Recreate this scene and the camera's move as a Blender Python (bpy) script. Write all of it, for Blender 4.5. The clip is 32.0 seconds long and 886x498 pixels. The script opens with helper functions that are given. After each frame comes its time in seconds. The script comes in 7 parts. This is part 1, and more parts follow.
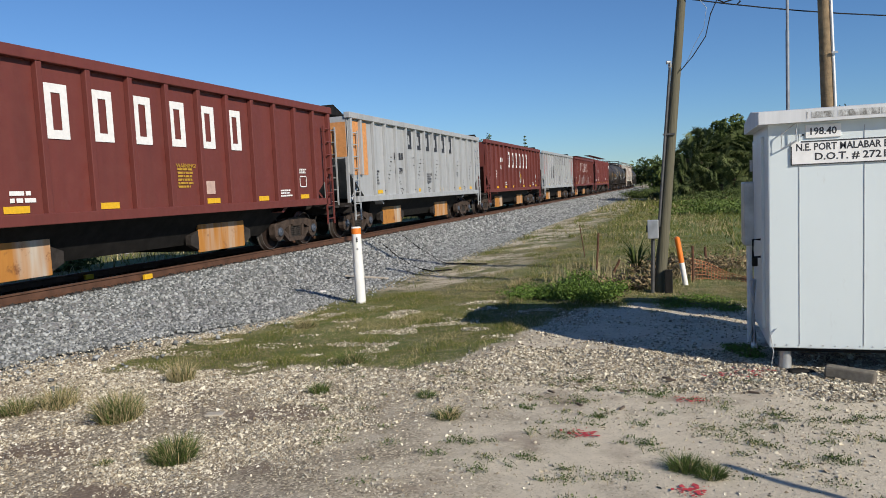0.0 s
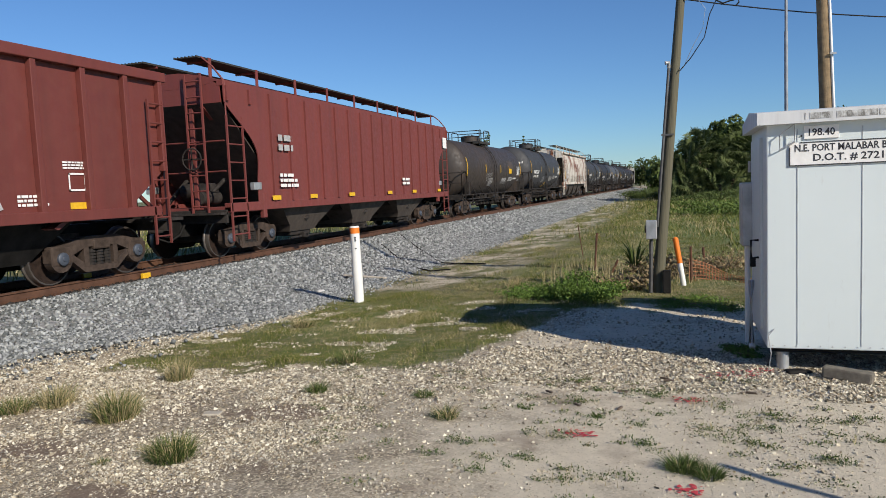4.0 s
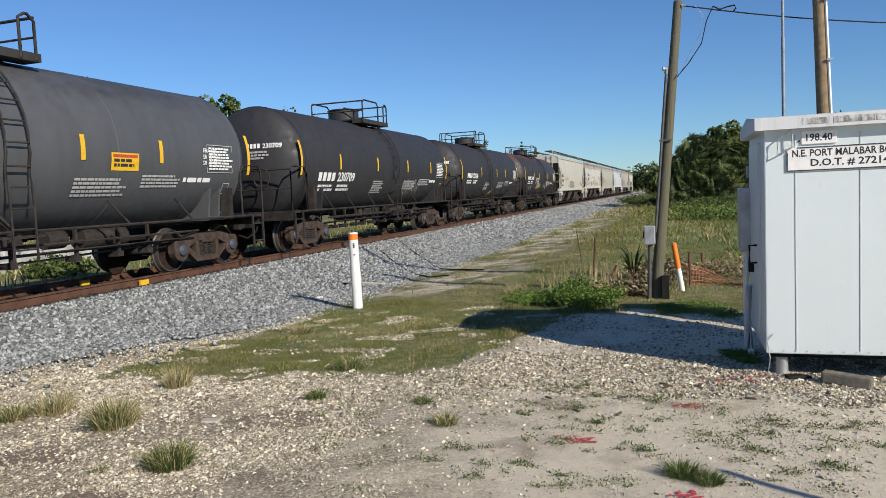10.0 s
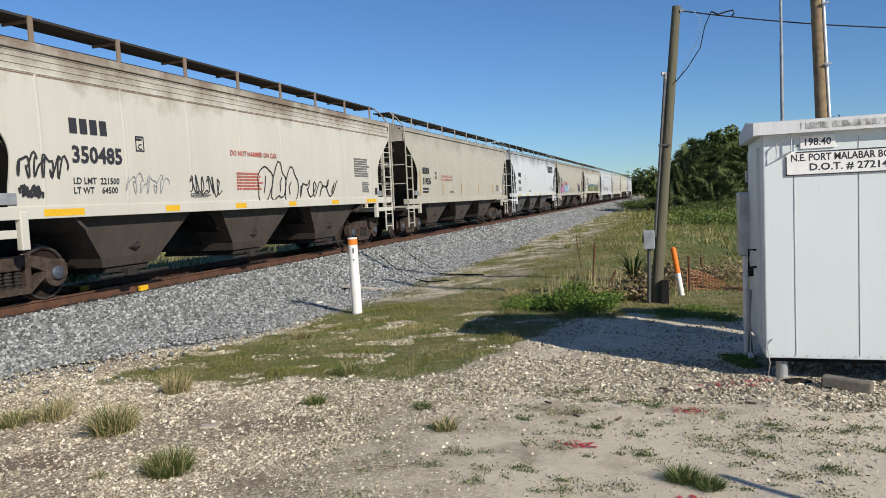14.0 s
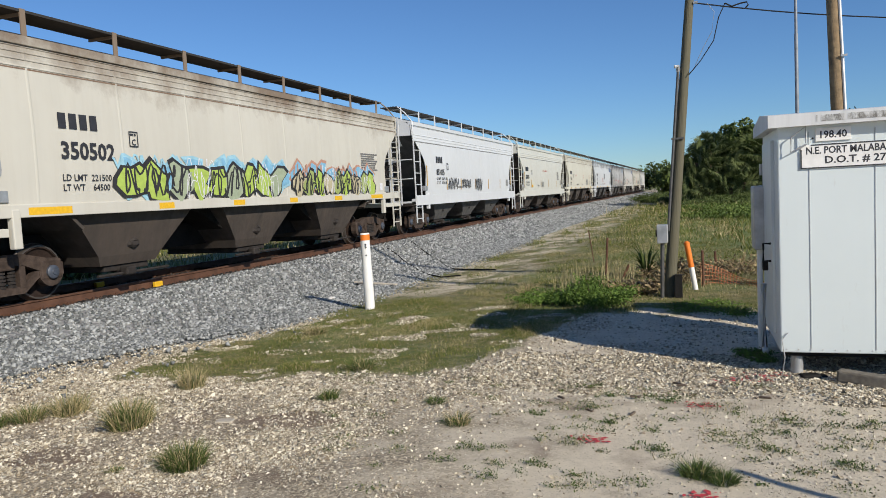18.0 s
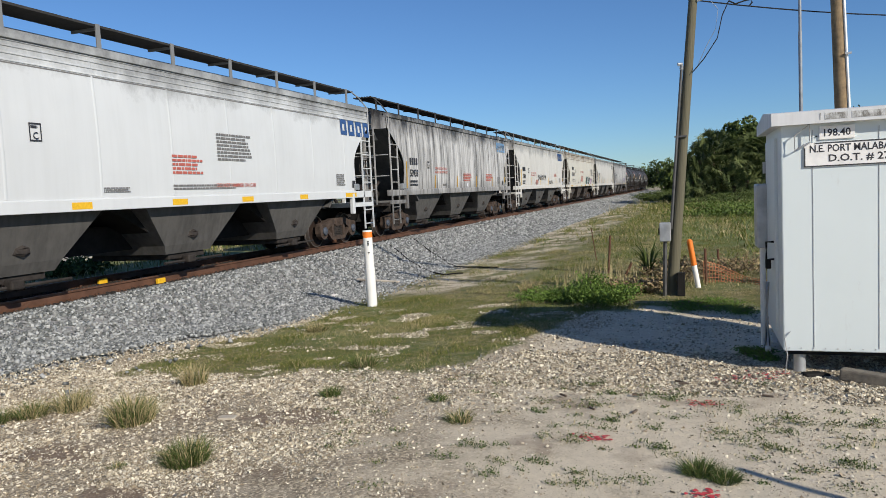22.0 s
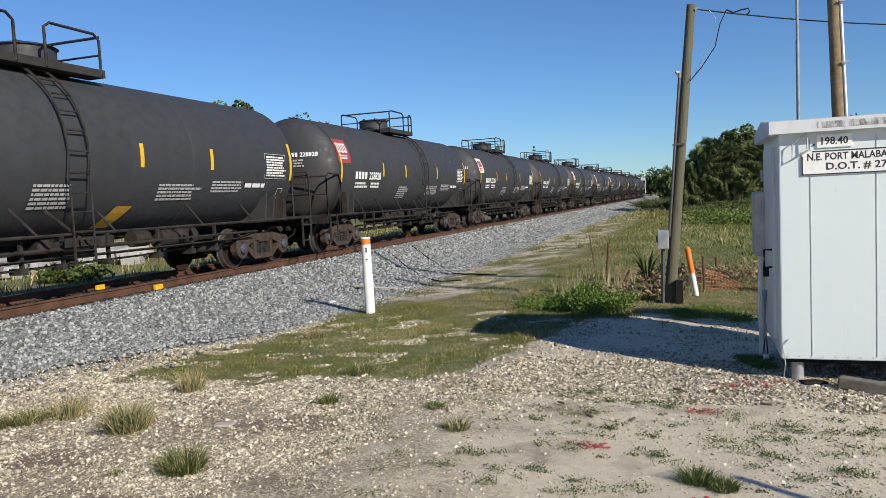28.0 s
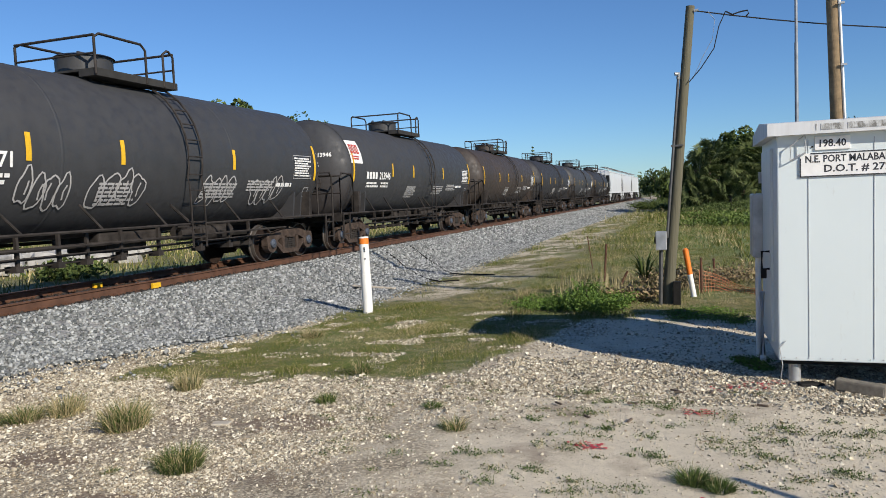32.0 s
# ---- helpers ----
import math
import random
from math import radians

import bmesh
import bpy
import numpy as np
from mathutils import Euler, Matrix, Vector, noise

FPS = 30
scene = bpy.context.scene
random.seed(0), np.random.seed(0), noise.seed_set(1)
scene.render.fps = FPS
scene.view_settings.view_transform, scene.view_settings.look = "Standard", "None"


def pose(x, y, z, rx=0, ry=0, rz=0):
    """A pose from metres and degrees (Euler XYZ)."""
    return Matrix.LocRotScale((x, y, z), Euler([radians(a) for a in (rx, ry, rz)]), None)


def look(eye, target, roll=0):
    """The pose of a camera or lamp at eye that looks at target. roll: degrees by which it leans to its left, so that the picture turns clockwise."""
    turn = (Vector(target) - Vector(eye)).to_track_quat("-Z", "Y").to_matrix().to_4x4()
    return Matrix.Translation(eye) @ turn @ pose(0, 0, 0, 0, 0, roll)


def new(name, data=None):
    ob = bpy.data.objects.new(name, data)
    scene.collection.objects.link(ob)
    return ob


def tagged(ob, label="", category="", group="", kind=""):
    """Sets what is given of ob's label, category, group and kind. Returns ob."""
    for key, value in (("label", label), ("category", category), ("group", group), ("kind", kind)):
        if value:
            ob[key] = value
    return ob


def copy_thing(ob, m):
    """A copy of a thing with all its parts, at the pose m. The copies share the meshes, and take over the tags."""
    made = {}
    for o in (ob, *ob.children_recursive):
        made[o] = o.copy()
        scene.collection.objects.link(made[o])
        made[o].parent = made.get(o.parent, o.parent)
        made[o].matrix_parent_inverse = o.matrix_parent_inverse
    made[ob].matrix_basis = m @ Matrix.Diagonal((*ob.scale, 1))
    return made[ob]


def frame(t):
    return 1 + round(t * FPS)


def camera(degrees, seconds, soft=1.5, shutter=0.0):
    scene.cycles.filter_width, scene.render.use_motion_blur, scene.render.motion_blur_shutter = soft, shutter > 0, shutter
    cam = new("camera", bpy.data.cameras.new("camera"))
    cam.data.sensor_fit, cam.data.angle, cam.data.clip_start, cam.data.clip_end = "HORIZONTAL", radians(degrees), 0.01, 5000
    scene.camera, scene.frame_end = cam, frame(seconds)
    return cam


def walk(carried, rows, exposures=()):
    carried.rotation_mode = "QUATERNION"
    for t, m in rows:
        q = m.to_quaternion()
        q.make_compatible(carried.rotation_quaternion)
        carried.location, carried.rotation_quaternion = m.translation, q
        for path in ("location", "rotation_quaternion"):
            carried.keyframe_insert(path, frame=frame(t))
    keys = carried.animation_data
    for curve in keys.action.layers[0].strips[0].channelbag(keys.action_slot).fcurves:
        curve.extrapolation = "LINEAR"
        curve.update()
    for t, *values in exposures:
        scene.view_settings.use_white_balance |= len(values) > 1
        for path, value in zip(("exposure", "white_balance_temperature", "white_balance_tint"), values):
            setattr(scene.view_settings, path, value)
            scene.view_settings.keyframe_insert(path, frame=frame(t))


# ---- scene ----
cam = camera(63.33, 32.0, soft=0.55)
EYE = Vector((0, 0, 1.85))


def aim(yaw, down, lean):
    """The camera's pose: degrees left of the track, below the horizon, and of lean to its right."""
    y, d = radians(yaw), radians(down)
    way = Vector((-math.sin(y) * math.cos(d), math.cos(y) * math.cos(d), -math.sin(d)))
    return look(EYE, EYE + way, -lean)


walk(cam, [(t, aim(a, b, c)) for t, a, b, c in (
    (0, 18.59, 4.75, 2.60), (0.5, 18.55, 4.79, 2.61), (1, 18.52, 4.81, 2.64), (1.5, 18.53, 4.81, 2.63),
    (2, 18.57, 4.83, 2.70), (2.5, 18.59, 4.85, 2.64), (3, 18.57, 4.83, 2.58), (3.5, 18.53, 4.82, 2.48),
    (5.5, 18.31, 4.58, 2.35), (6, 18.29, 4.56, 2.34), (6.5, 18.31, 4.55, 2.35), (7, 18.31, 4.52, 2.38),
    (7.5, 18.28, 4.51, 2.40), (8, 18.22, 4.49, 2.39), (8.5, 18.17, 4.45, 2.39), (9, 18.16, 4.42, 2.42),
    (9.5, 18.24, 4.38, 2.45), (10, 18.33, 4.30, 2.57), (10.5, 18.38, 4.22, 2.58), (11, 18.42, 4.18, 2.63),
    (11.5, 18.43, 4.11, 2.68), (12, 18.30, 4.05, 2.66), (12.5, 18.09, 4.00, 2.62), (13, 18.02, 3.93, 2.61),
    (13.5, 18.09, 3.92, 2.60), (14, 18.27, 3.91, 2.66), (14.5, 18.49, 3.93, 2.72), (16.5, 19.32, 4.23, 2.97),
    (17, 19.34, 4.28, 2.97), (17.5, 19.34, 4.28, 2.98), (18, 19.26, 4.25, 2.97), (18.5, 19.18, 4.26, 2.91),
    (19, 19.17, 4.30, 2.85), (19.5, 19.20, 4.38, 2.86), (20, 19.23, 4.43, 2.91), (20.5, 19.20, 4.44, 2.88),
    (21, 19.18, 4.43, 2.87), (21.5, 19.24, 4.43, 2.84), (22, 19.47, 4.44, 2.84), (22.5, 19.69, 4.39, 2.84),
    (23, 19.79, 4.32, 2.81), (23.5, 19.83, 4.18, 2.80), (24, 19.79, 4.05, 2.83), (24.5, 19.73, 3.97, 2.86),
    (25, 19.62, 3.92, 2.91), (25.5, 19.50, 3.93, 2.90), (27.5, 19.28, 3.95, 2.72), (28, 19.30, 3.89, 2.67),
    (28.5, 19.27, 3.83, 2.63), (29, 19.25, 3.79, 2.57), (29.5, 19.27, 3.77, 2.53), (30, 19.27, 3.77, 2.52),
    (30.5, 19.24, 3.80, 2.43), (31, 19.23, 3.86, 2.38), (31.5, 19.19, 3.89, 2.34), (32, 19.15, 3.90, 2.35),
)], exposures=[(t, e, 6600, 10) for t, e in ((0, -0.02), (3.5, 0.0), (6, 0.12), (12, 0.12), (14, 0.05), (17, 0.02), (25, 0.03), (28, 0.15), (32, 0.15))])

# ---- light ----
SUN = Vector((0.735, -0.472, 0.487)).normalized()
world = bpy.data.worlds.new("world")
scene.world = world
world.use_nodes = True
wn = world.node_tree.nodes
sky = wn.new("ShaderNodeTexSky")
sky.sky_type, sky.sun_disc = "NISHITA", False
sky.sun_elevation, sky.sun_rotation = radians(29), radians(122.7)
sky.air_density, sky.dust_density, sky.ozone_density = 1.0, 0.0, 3.0
wn["Background"].inputs[1].default_value = 0.089
deep = wn.new("ShaderNodeMix")
deep.data_type, deep.blend_type = "RGBA", "MULTIPLY"
deep.inputs[0].default_value, deep.inputs[7].default_value = 1.0, (0.585, 0.84, 1.16, 1)
world.node_tree.links.new(sky.outputs[0], deep.inputs[6])
world.node_tree.links.new(deep.outputs[2], wn["Background"].inputs[0])
sun = new("sun", bpy.data.lights.new("sun", "SUN"))
sun.data.energy, sun.data.angle, sun.data.color = 4.85, radians(0.5), (1.0, 0.93, 0.82)
sun.matrix_world = look(SUN * 60, (0, 0, 0))

# ---- shapes ----
rnd = random.Random(7)


class Shape:
    """Corners and faces of one mesh, gathered piece by piece."""

    def __init__(self):
        self.v, self.f = [], []

    def add(self, verts, faces):
        n = len(self.v)
        self.v += [tuple(p) for p in verts]
        self.f += [tuple(i + n for i in q) for q in faces]
        return self

    def box(self, x0, x1, y0, y1, z0, z1):
        v = [(x, y, z) for z in (z0, z1) for y in (y0, y1) for x in (x0, x1)]
        return self.add(v, [(0, 2, 3, 1), (4, 5, 7, 6), (0, 1, 5, 4), (2, 6, 7, 3), (0, 4, 6, 2), (1, 3, 7, 5)])

    def rbox(self, x0, x1, y0, y1, z0, z1, r):
        """A box with chamfered edges."""
        bm = bmesh.new()
        bmesh.ops.create_cube(bm, size=1)
        for v in bm.verts:
            v.co = Vector(((x0 + x1) / 2 + v.co.x * (x1 - x0), (y0 + y1) / 2 + v.co.y * (y1 - y0), (z0 + z1) / 2 + v.co.z * (z1 - z0)))
        bmesh.ops.bevel(bm, geom=bm.edges[:], offset=r, segments=2, affect="EDGES", profile=0.5)
        bm.verts.index_update()
        self.add([v.co for v in bm.verts], [[v.index for v in q.verts] for q in bm.faces])
        bm.free()
        return self

    def loft(self, rings, caps=True, closed=True):
        n, v, q = len(rings[0]), [p for r in rings for p in r], []
        for i in range(len(rings) - 1):
            for j in range(n if closed else n - 1):
                k = (j + 1) % n
                q.append((i * n + j, i * n + k, (i + 1) * n + k, (i + 1) * n + j))
        if caps:
            q += [tuple(range(n))[::-1], tuple(range((len(rings) - 1) * n, len(rings) * n))]
        return self.add(v, q)

    def cyl(self, a, b, r, r2=None, n=12):
        a, b = Vector(a), Vector(b)
        m = (b - a).to_track_quat("Z", "Y").to_matrix()
        rr = (r, r if r2 is None else r2)
        rings = [[p + m @ Vector((s * math.cos(k * math.tau / n), s * math.sin(k * math.tau / n), 0)) for k in range(n)] for p, s in ((a, rr[0]), (b, rr[1]))]
        return self.loft(rings)

    def pipe(self, pts, r, n=6):
        pts, rings = [Vector(p) for p in pts], []
        for i, p in enumerate(pts):
            d = (pts[min(i + 1, len(pts) - 1)] - pts[max(i - 1, 0)]).normalized()
            m = d.to_track_quat("Z", "Y").to_matrix()
            rr = r[i] if isinstance(r, (list, tuple)) else r
            rings.append([p + m @ Vector((rr * math.cos(k * math.tau / n), rr * math.sin(k * math.tau / n), 0)) for k in range(n)])
        return self.loft(rings)

    def prism(self, poly, x0, x1):
        """A (y, z) outline drawn out from x0 to x1."""
        return self.loft([[(x, y, z) for y, z in poly] for x in (x0, x1)])

    def lathe(self, prof, axis_y=0.0, axis_z=0.0, n=24):
        """(x, radius) pairs turned about an axle along x."""
        rings = [[(x, axis_y + r * math.cos(k * math.tau / n), axis_z + r * math.sin(k * math.tau / n)) for k in range(n)] for x, r in prof]
        return self.loft(rings)

    def mesh(self, name, mat, smooth=None):
        me = bpy.data.meshes.new(name)
        me.from_pydata(self.v, [], self.f)
        if smooth:
            me.polygons.foreach_set("use_smooth", [True] * len(me.polygons))
            me.set_sharp_from_angle(angle=radians(smooth))
        me.materials.append(mat)
        me.update()
        return me


def part(name, shape, mat, parent, label="", smooth=None, kind=""):
    ob = new(name, shape.mesh(name, mat, smooth) if isinstance(shape, Shape) else shape)
    ob.parent = parent
    return tagged(ob, label, kind=kind)


def thing(name, label, category, group="", m=None, shape=None, mat=None, smooth=None, kind=""):
    ob = new(name, shape.mesh(name, mat, smooth) if shape else None)
    if m:
        ob.matrix_basis = m
    return tagged(ob, label, category, group, kind)


def repaint(ob, mat):
    ob.material_slots[0].link = "OBJECT"
    ob.material_slots[0].material = mat


# ---- materials ----
class Nodes:
    def __init__(self, name, rough=0.7, metal=0.0):
        self.m = bpy.data.materials.new(name)
        self.m.use_nodes = True
        self.t = self.m.node_tree
        self.b = self.t.nodes["Principled BSDF"]
        self.b.inputs["Roughness"].default_value, self.b.inputs["Metallic"].default_value = rough, metal
        self.co = self.t.nodes.new("ShaderNodeTexCoord").outputs["Object"]

    def put(self, socket, value):
        if isinstance(value, bpy.types.NodeSocket):
            self.t.links.new(value, socket)
        else:
            socket.default_value = value

    def noise(self, scale, detail=4, stretch=(1, 1, 1), rough=0.6, shift=(0, 0, 0)):
        mp, n = self.t.nodes.new("ShaderNodeMapping"), self.t.nodes.new("ShaderNodeTexNoise")
        mp.inputs["Scale"].default_value, mp.inputs["Location"].default_value = stretch, shift
        self.t.links.new(self.co, mp.inputs[0])
        self.t.links.new(mp.outputs[0], n.inputs["Vector"])
        n.inputs["Scale"].default_value, n.inputs["Detail"].default_value, n.inputs["Roughness"].default_value = scale, detail, rough
        return n.outputs[0]

    def cells(self, scale, what="Color", rand=1.0):
        n = self.t.nodes.new("ShaderNodeTexVoronoi")
        n.inputs["Scale"].default_value, n.inputs["Randomness"].default_value = scale, rand
        self.t.links.new(self.co, n.inputs["Vector"])
        return n.outputs[what]

    def ramp(self, fac, *stops):
        r = self.t.nodes.new("ShaderNodeValToRGB")
        e = r.color_ramp.elements
        while len(e) < len(stops):
            e.new(0.5)
        for k, (p, c) in zip(e, stops):
            k.position = p
            k.color = (c, c, c, 1) if isinstance(c, (int, float)) else (*c, 1)
        self.put(r.inputs[0], fac)
        return r.outputs[0]

    def mix(self, fac, a, b, mode="MIX"):
        n = self.t.nodes.new("ShaderNodeMix")
        n.data_type, n.blend_type = "RGBA", mode
        for s, v in ((n.inputs[0], fac), (n.inputs[6], a), (n.inputs[7], b)):
            self.put(s, (*v, 1) if isinstance(v, tuple) and len(v) == 3 else v)
        return n.outputs[2]

    def math(self, op, a, b=0.0):
        n = self.t.nodes.new("ShaderNodeMath")
        n.operation = op
        self.put(n.inputs[0], a), self.put(n.inputs[1], b)
        return n.outputs[0]

    def axis(self, k):
        n = self.t.nodes.new("ShaderNodeSeparateXYZ")
        self.t.links.new(self.co, n.inputs[0])
        return n.outputs[k]

    def random(self):
        return self.t.nodes.new("ShaderNodeObjectInfo").outputs["Random"]

    def island(self):
        return self.t.nodes.new("ShaderNodeNewGeometry").outputs["Random Per Island"]

    def bump(self, height, strength=0.3, dist=0.02):
        n = self.t.nodes.new("ShaderNodeBump")
        n.inputs["Strength"].default_value, n.inputs["Distance"].default_value = strength, dist
        self.t.links.new(height, n.inputs["Height"])
        self.t.links.new(n.outputs[0], self.b.inputs["Normal"])
        return self

    def done(self, colour, rough=None):
        self.put(self.b.inputs["Base Color"], (*colour, 1) if isinstance(colour, tuple) else colour)
        if rough is not None:
            self.put(self.b.inputs["Roughness"], rough)
        return self.m


def plain(name, c, rough=0.6, metal=0.0, vary=0.25, scale=6.0, bump=0.0):
    n = Nodes(name, rough, metal)
    a = n.noise(scale)
    lo, hi = tuple(k * (1 - vary) for k in c), tuple(min(1, k * (1 + vary)) for k in c)
    if bump:
        n.bump(n.noise(scale * 6), bump)
    return n.done(n.ramp(a, (0.3, lo), (0.7, hi)))


def paint(name, c, dirt=(0.12, 0.09, 0.07), streaks=0.35, rust=0.0, rough=0.45, shift=0.0, crown=None, hem=None, ends=None):
    """Weathered car paint: drips down the side, grime, and rust where it is given."""
    n = Nodes(name, rough)
    tone = n.mix(n.noise(0.6, 3, shift=(shift, 0, 0)), tuple(k * 0.88 for k in c), tuple(min(1, k * 1.06) for k in c))
    drip = n.ramp(n.noise(2.2, 5, (1, 1, 0.10), shift=(shift, shift, 0)), (0.42, 0.0), (0.72, 1.0))
    fine = n.ramp(n.noise(9, 5, (1, 1, 0.05), shift=(shift, 3, 0)), (0.45, 0.0), (0.75, 1.0))
    col = n.mix(n.math("MULTIPLY", n.math("ADD", drip, fine), streaks * 0.6), tone, dirt)
    if rust:
        spots = n.ramp(n.noise(1.3, 8, (1, 1, 0.45), 0.7, (shift, 1, 2)), (0.62 - rust * 0.2, 0.0), (0.66 - rust * 0.1, 1.0))
        col = n.mix(spots, col, n.mix(n.noise(14, 4), (0.10, 0.028, 0.012), (0.27, 0.10, 0.045)))
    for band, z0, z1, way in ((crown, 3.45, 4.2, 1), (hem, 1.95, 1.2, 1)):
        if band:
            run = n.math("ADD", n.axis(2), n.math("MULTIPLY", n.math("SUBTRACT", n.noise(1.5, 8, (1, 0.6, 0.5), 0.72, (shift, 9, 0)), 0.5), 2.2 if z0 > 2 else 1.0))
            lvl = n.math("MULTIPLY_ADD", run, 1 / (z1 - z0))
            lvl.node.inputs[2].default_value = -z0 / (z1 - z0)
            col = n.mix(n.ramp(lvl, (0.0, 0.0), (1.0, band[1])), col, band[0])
    if ends:
        far = n.math("ADD", n.math("ABSOLUTE", n.axis(1)), n.math("MULTIPLY", n.math("SUBTRACT", n.noise(1.3, 7, rough=0.7, shift=(shift, 5, 0)), 0.5), 4.0))
        far = n.math("SUBTRACT", far, n.math("MULTIPLY", n.axis(2), 1.3))
        col = n.mix(n.ramp(n.math("MULTIPLY", n.math("SUBTRACT", far, 2.6), 0.5), (0.0, 0.0), (1.0, 0.28)), col, ends)
    n.bump(n.noise(3, 3), 0.12, 0.02)
    return n.done(col, n.ramp(n.noise(5, 3), (0.3, rough * 0.8), (0.7, min(1, rough * 1.4))))


STEEL = plain("grimy_steel", (0.034, 0.029, 0.026), 0.75, 0.0, 0.5, 5, 0.3)
DARK = plain("black_underframe", (0.014, 0.013, 0.012), 0.8, 0, 0.5, 4, 0.2)
TRUCK = plain("truck_casting", (0.06, 0.043, 0.034), 0.8, 0, 0.45, 7, 0.4)
WHEEL = plain("wheel_rust", (0.028, 0.018, 0.014), 0.7, 0.0, 0.4, 9, 0.2)
TREAD = plain("bright_wheel_rim", (0.15, 0.13, 0.115), 0.45, 0.7, 0.2)
CAP = plain("bearing_cap_blue_grey", (0.055, 0.065, 0.085), 0.5, 0, 0.3)
GALV = plain("galvanised_steel", (0.45, 0.46, 0.46), 0.5, 0.6, 0.2)
YELLOW = plain("yellow_reflector", (0.72, 0.42, 0.02), 0.45, 0, 0.12, 20)
WHITE = plain("white_lettering", (0.78, 0.77, 0.74), 0.55, 0, 0.08, 12)
BLACK = plain("black_lettering", (0.03, 0.03, 0.035), 0.55, 0, 0.2, 12)
RED = plain("red_lettering", (0.50, 0.06, 0.04), 0.55, 0, 0.15, 12)
BLUE = plain("blue_lettering", (0.03, 0.08, 0.22), 0.55, 0, 0.15, 12)
ORANGE = plain("orange_band", (0.80, 0.20, 0.02), 0.5, 0, 0.1, 12)
RUSTY = Nodes("rusty_ochre_door", 0.6)
door = RUSTY.mix(RUSTY.noise(7, 5, (1, 1, 0.15)), (0.34, 0.125, 0.022), (0.50, 0.23, 0.045))
door = RUSTY.mix(RUSTY.ramp(RUSTY.noise(1.1, 4, (1, 1, 0.12)), (0.53, 0.0), (0.68, 0.9)), door, RUSTY.mix(RUSTY.noise(10, 4, (1, 1, 0.1)), (0.36, 0.33, 0.28), (0.62, 0.58, 0.50)))
door = RUSTY.mix(RUSTY.ramp(RUSTY.noise(3.5, 7, rough=0.7), (0.56, 0.0), (0.68, 0.85)), door, (0.15, 0.055, 0.02))
RUSTY.bump(RUSTY.noise(5, 4), 0.15, 0.02)
RUSTY = RUSTY.done(door)
for dull in (STEEL, DARK, TRUCK, WHEEL):
    dull.node_tree.nodes["Principled BSDF"].inputs["Specular IOR Level"].default_value = 0.2
RAIL = plain("rusty_rail", (0.115, 0.056, 0.033), 0.65, 0.2, 0.35, 3, 0.2)
# dark ties: the shade under the train is included in this colour
TIE = plain("timber_tie", (0.034, 0.026, 0.02), 0.9, 0, 0.4, 6, 0.5)
CONC = plain("white_pvc", (0.78, 0.77, 0.73), 0.5, 0, 0.06, 4)
WOOD = Nodes("weathered_pole_wood", 0.85)
WOOD.bump(WOOD.noise(40, 4, (1, 1, 0.05)), 0.5)
WOOD = WOOD.done(WOOD.mix(WOOD.noise(30, 5, (1, 1, 0.04)), WOOD.mix(WOOD.noise(1.2), (0.06, 0.064, 0.04), (0.09, 0.075, 0.046)), (0.155, 0.14, 0.09)))

# ---- the track ----
TRACK_X, RAIL_Z, BEND, RADIUS, SWEEP = -11.11, 0.473, 150.0, 400.0, 0.9


def on_track(s, lat=0.0, z=0.0):
    """The place s metres along the line, lat metres to the camera's side of its middle, and the line's turn."""
    if s <= BEND:
        return Vector((TRACK_X + lat, s, z)), 0.0
    a = min((s - BEND) / RADIUS, SWEEP)
    over = max(0.0, s - BEND - RADIUS * SWEEP)
    c = Vector((TRACK_X - RADIUS * (1 - math.cos(a)) - over * math.sin(a), BEND + RADIUS * math.sin(a) + over * math.cos(a), z))
    return c + Vector((math.cos(a), math.sin(a), 0)) * lat, a


def along(prof, steps):
    """A (lat, z) profile drawn along the line."""
    return Shape().loft([[on_track(s, a, z)[0] for a, z in prof] for s in steps])


def smooth01(a):
    a = min(1.0, max(0.0, a))
    return a * a * (3 - 2 * a)


def ground_z(x, y):
    return -0.2 * smooth01((-1.5 - x) / 5.5) - 0.25 * smooth01((y - 25) / 40) * smooth01((x + 6) / 4)


# ---- ground ----
def mapr(n, v, a, b, c=0.0, d=1.0):
    k = n.t.nodes.new("ShaderNodeMapRange")
    k.interpolation_type = "SMOOTHSTEP"
    for i, q in enumerate((v, a, b, c, d)):
        n.put(k.inputs[i], q)
    return k.outputs[0]


GRASS_EDGE = 6.95


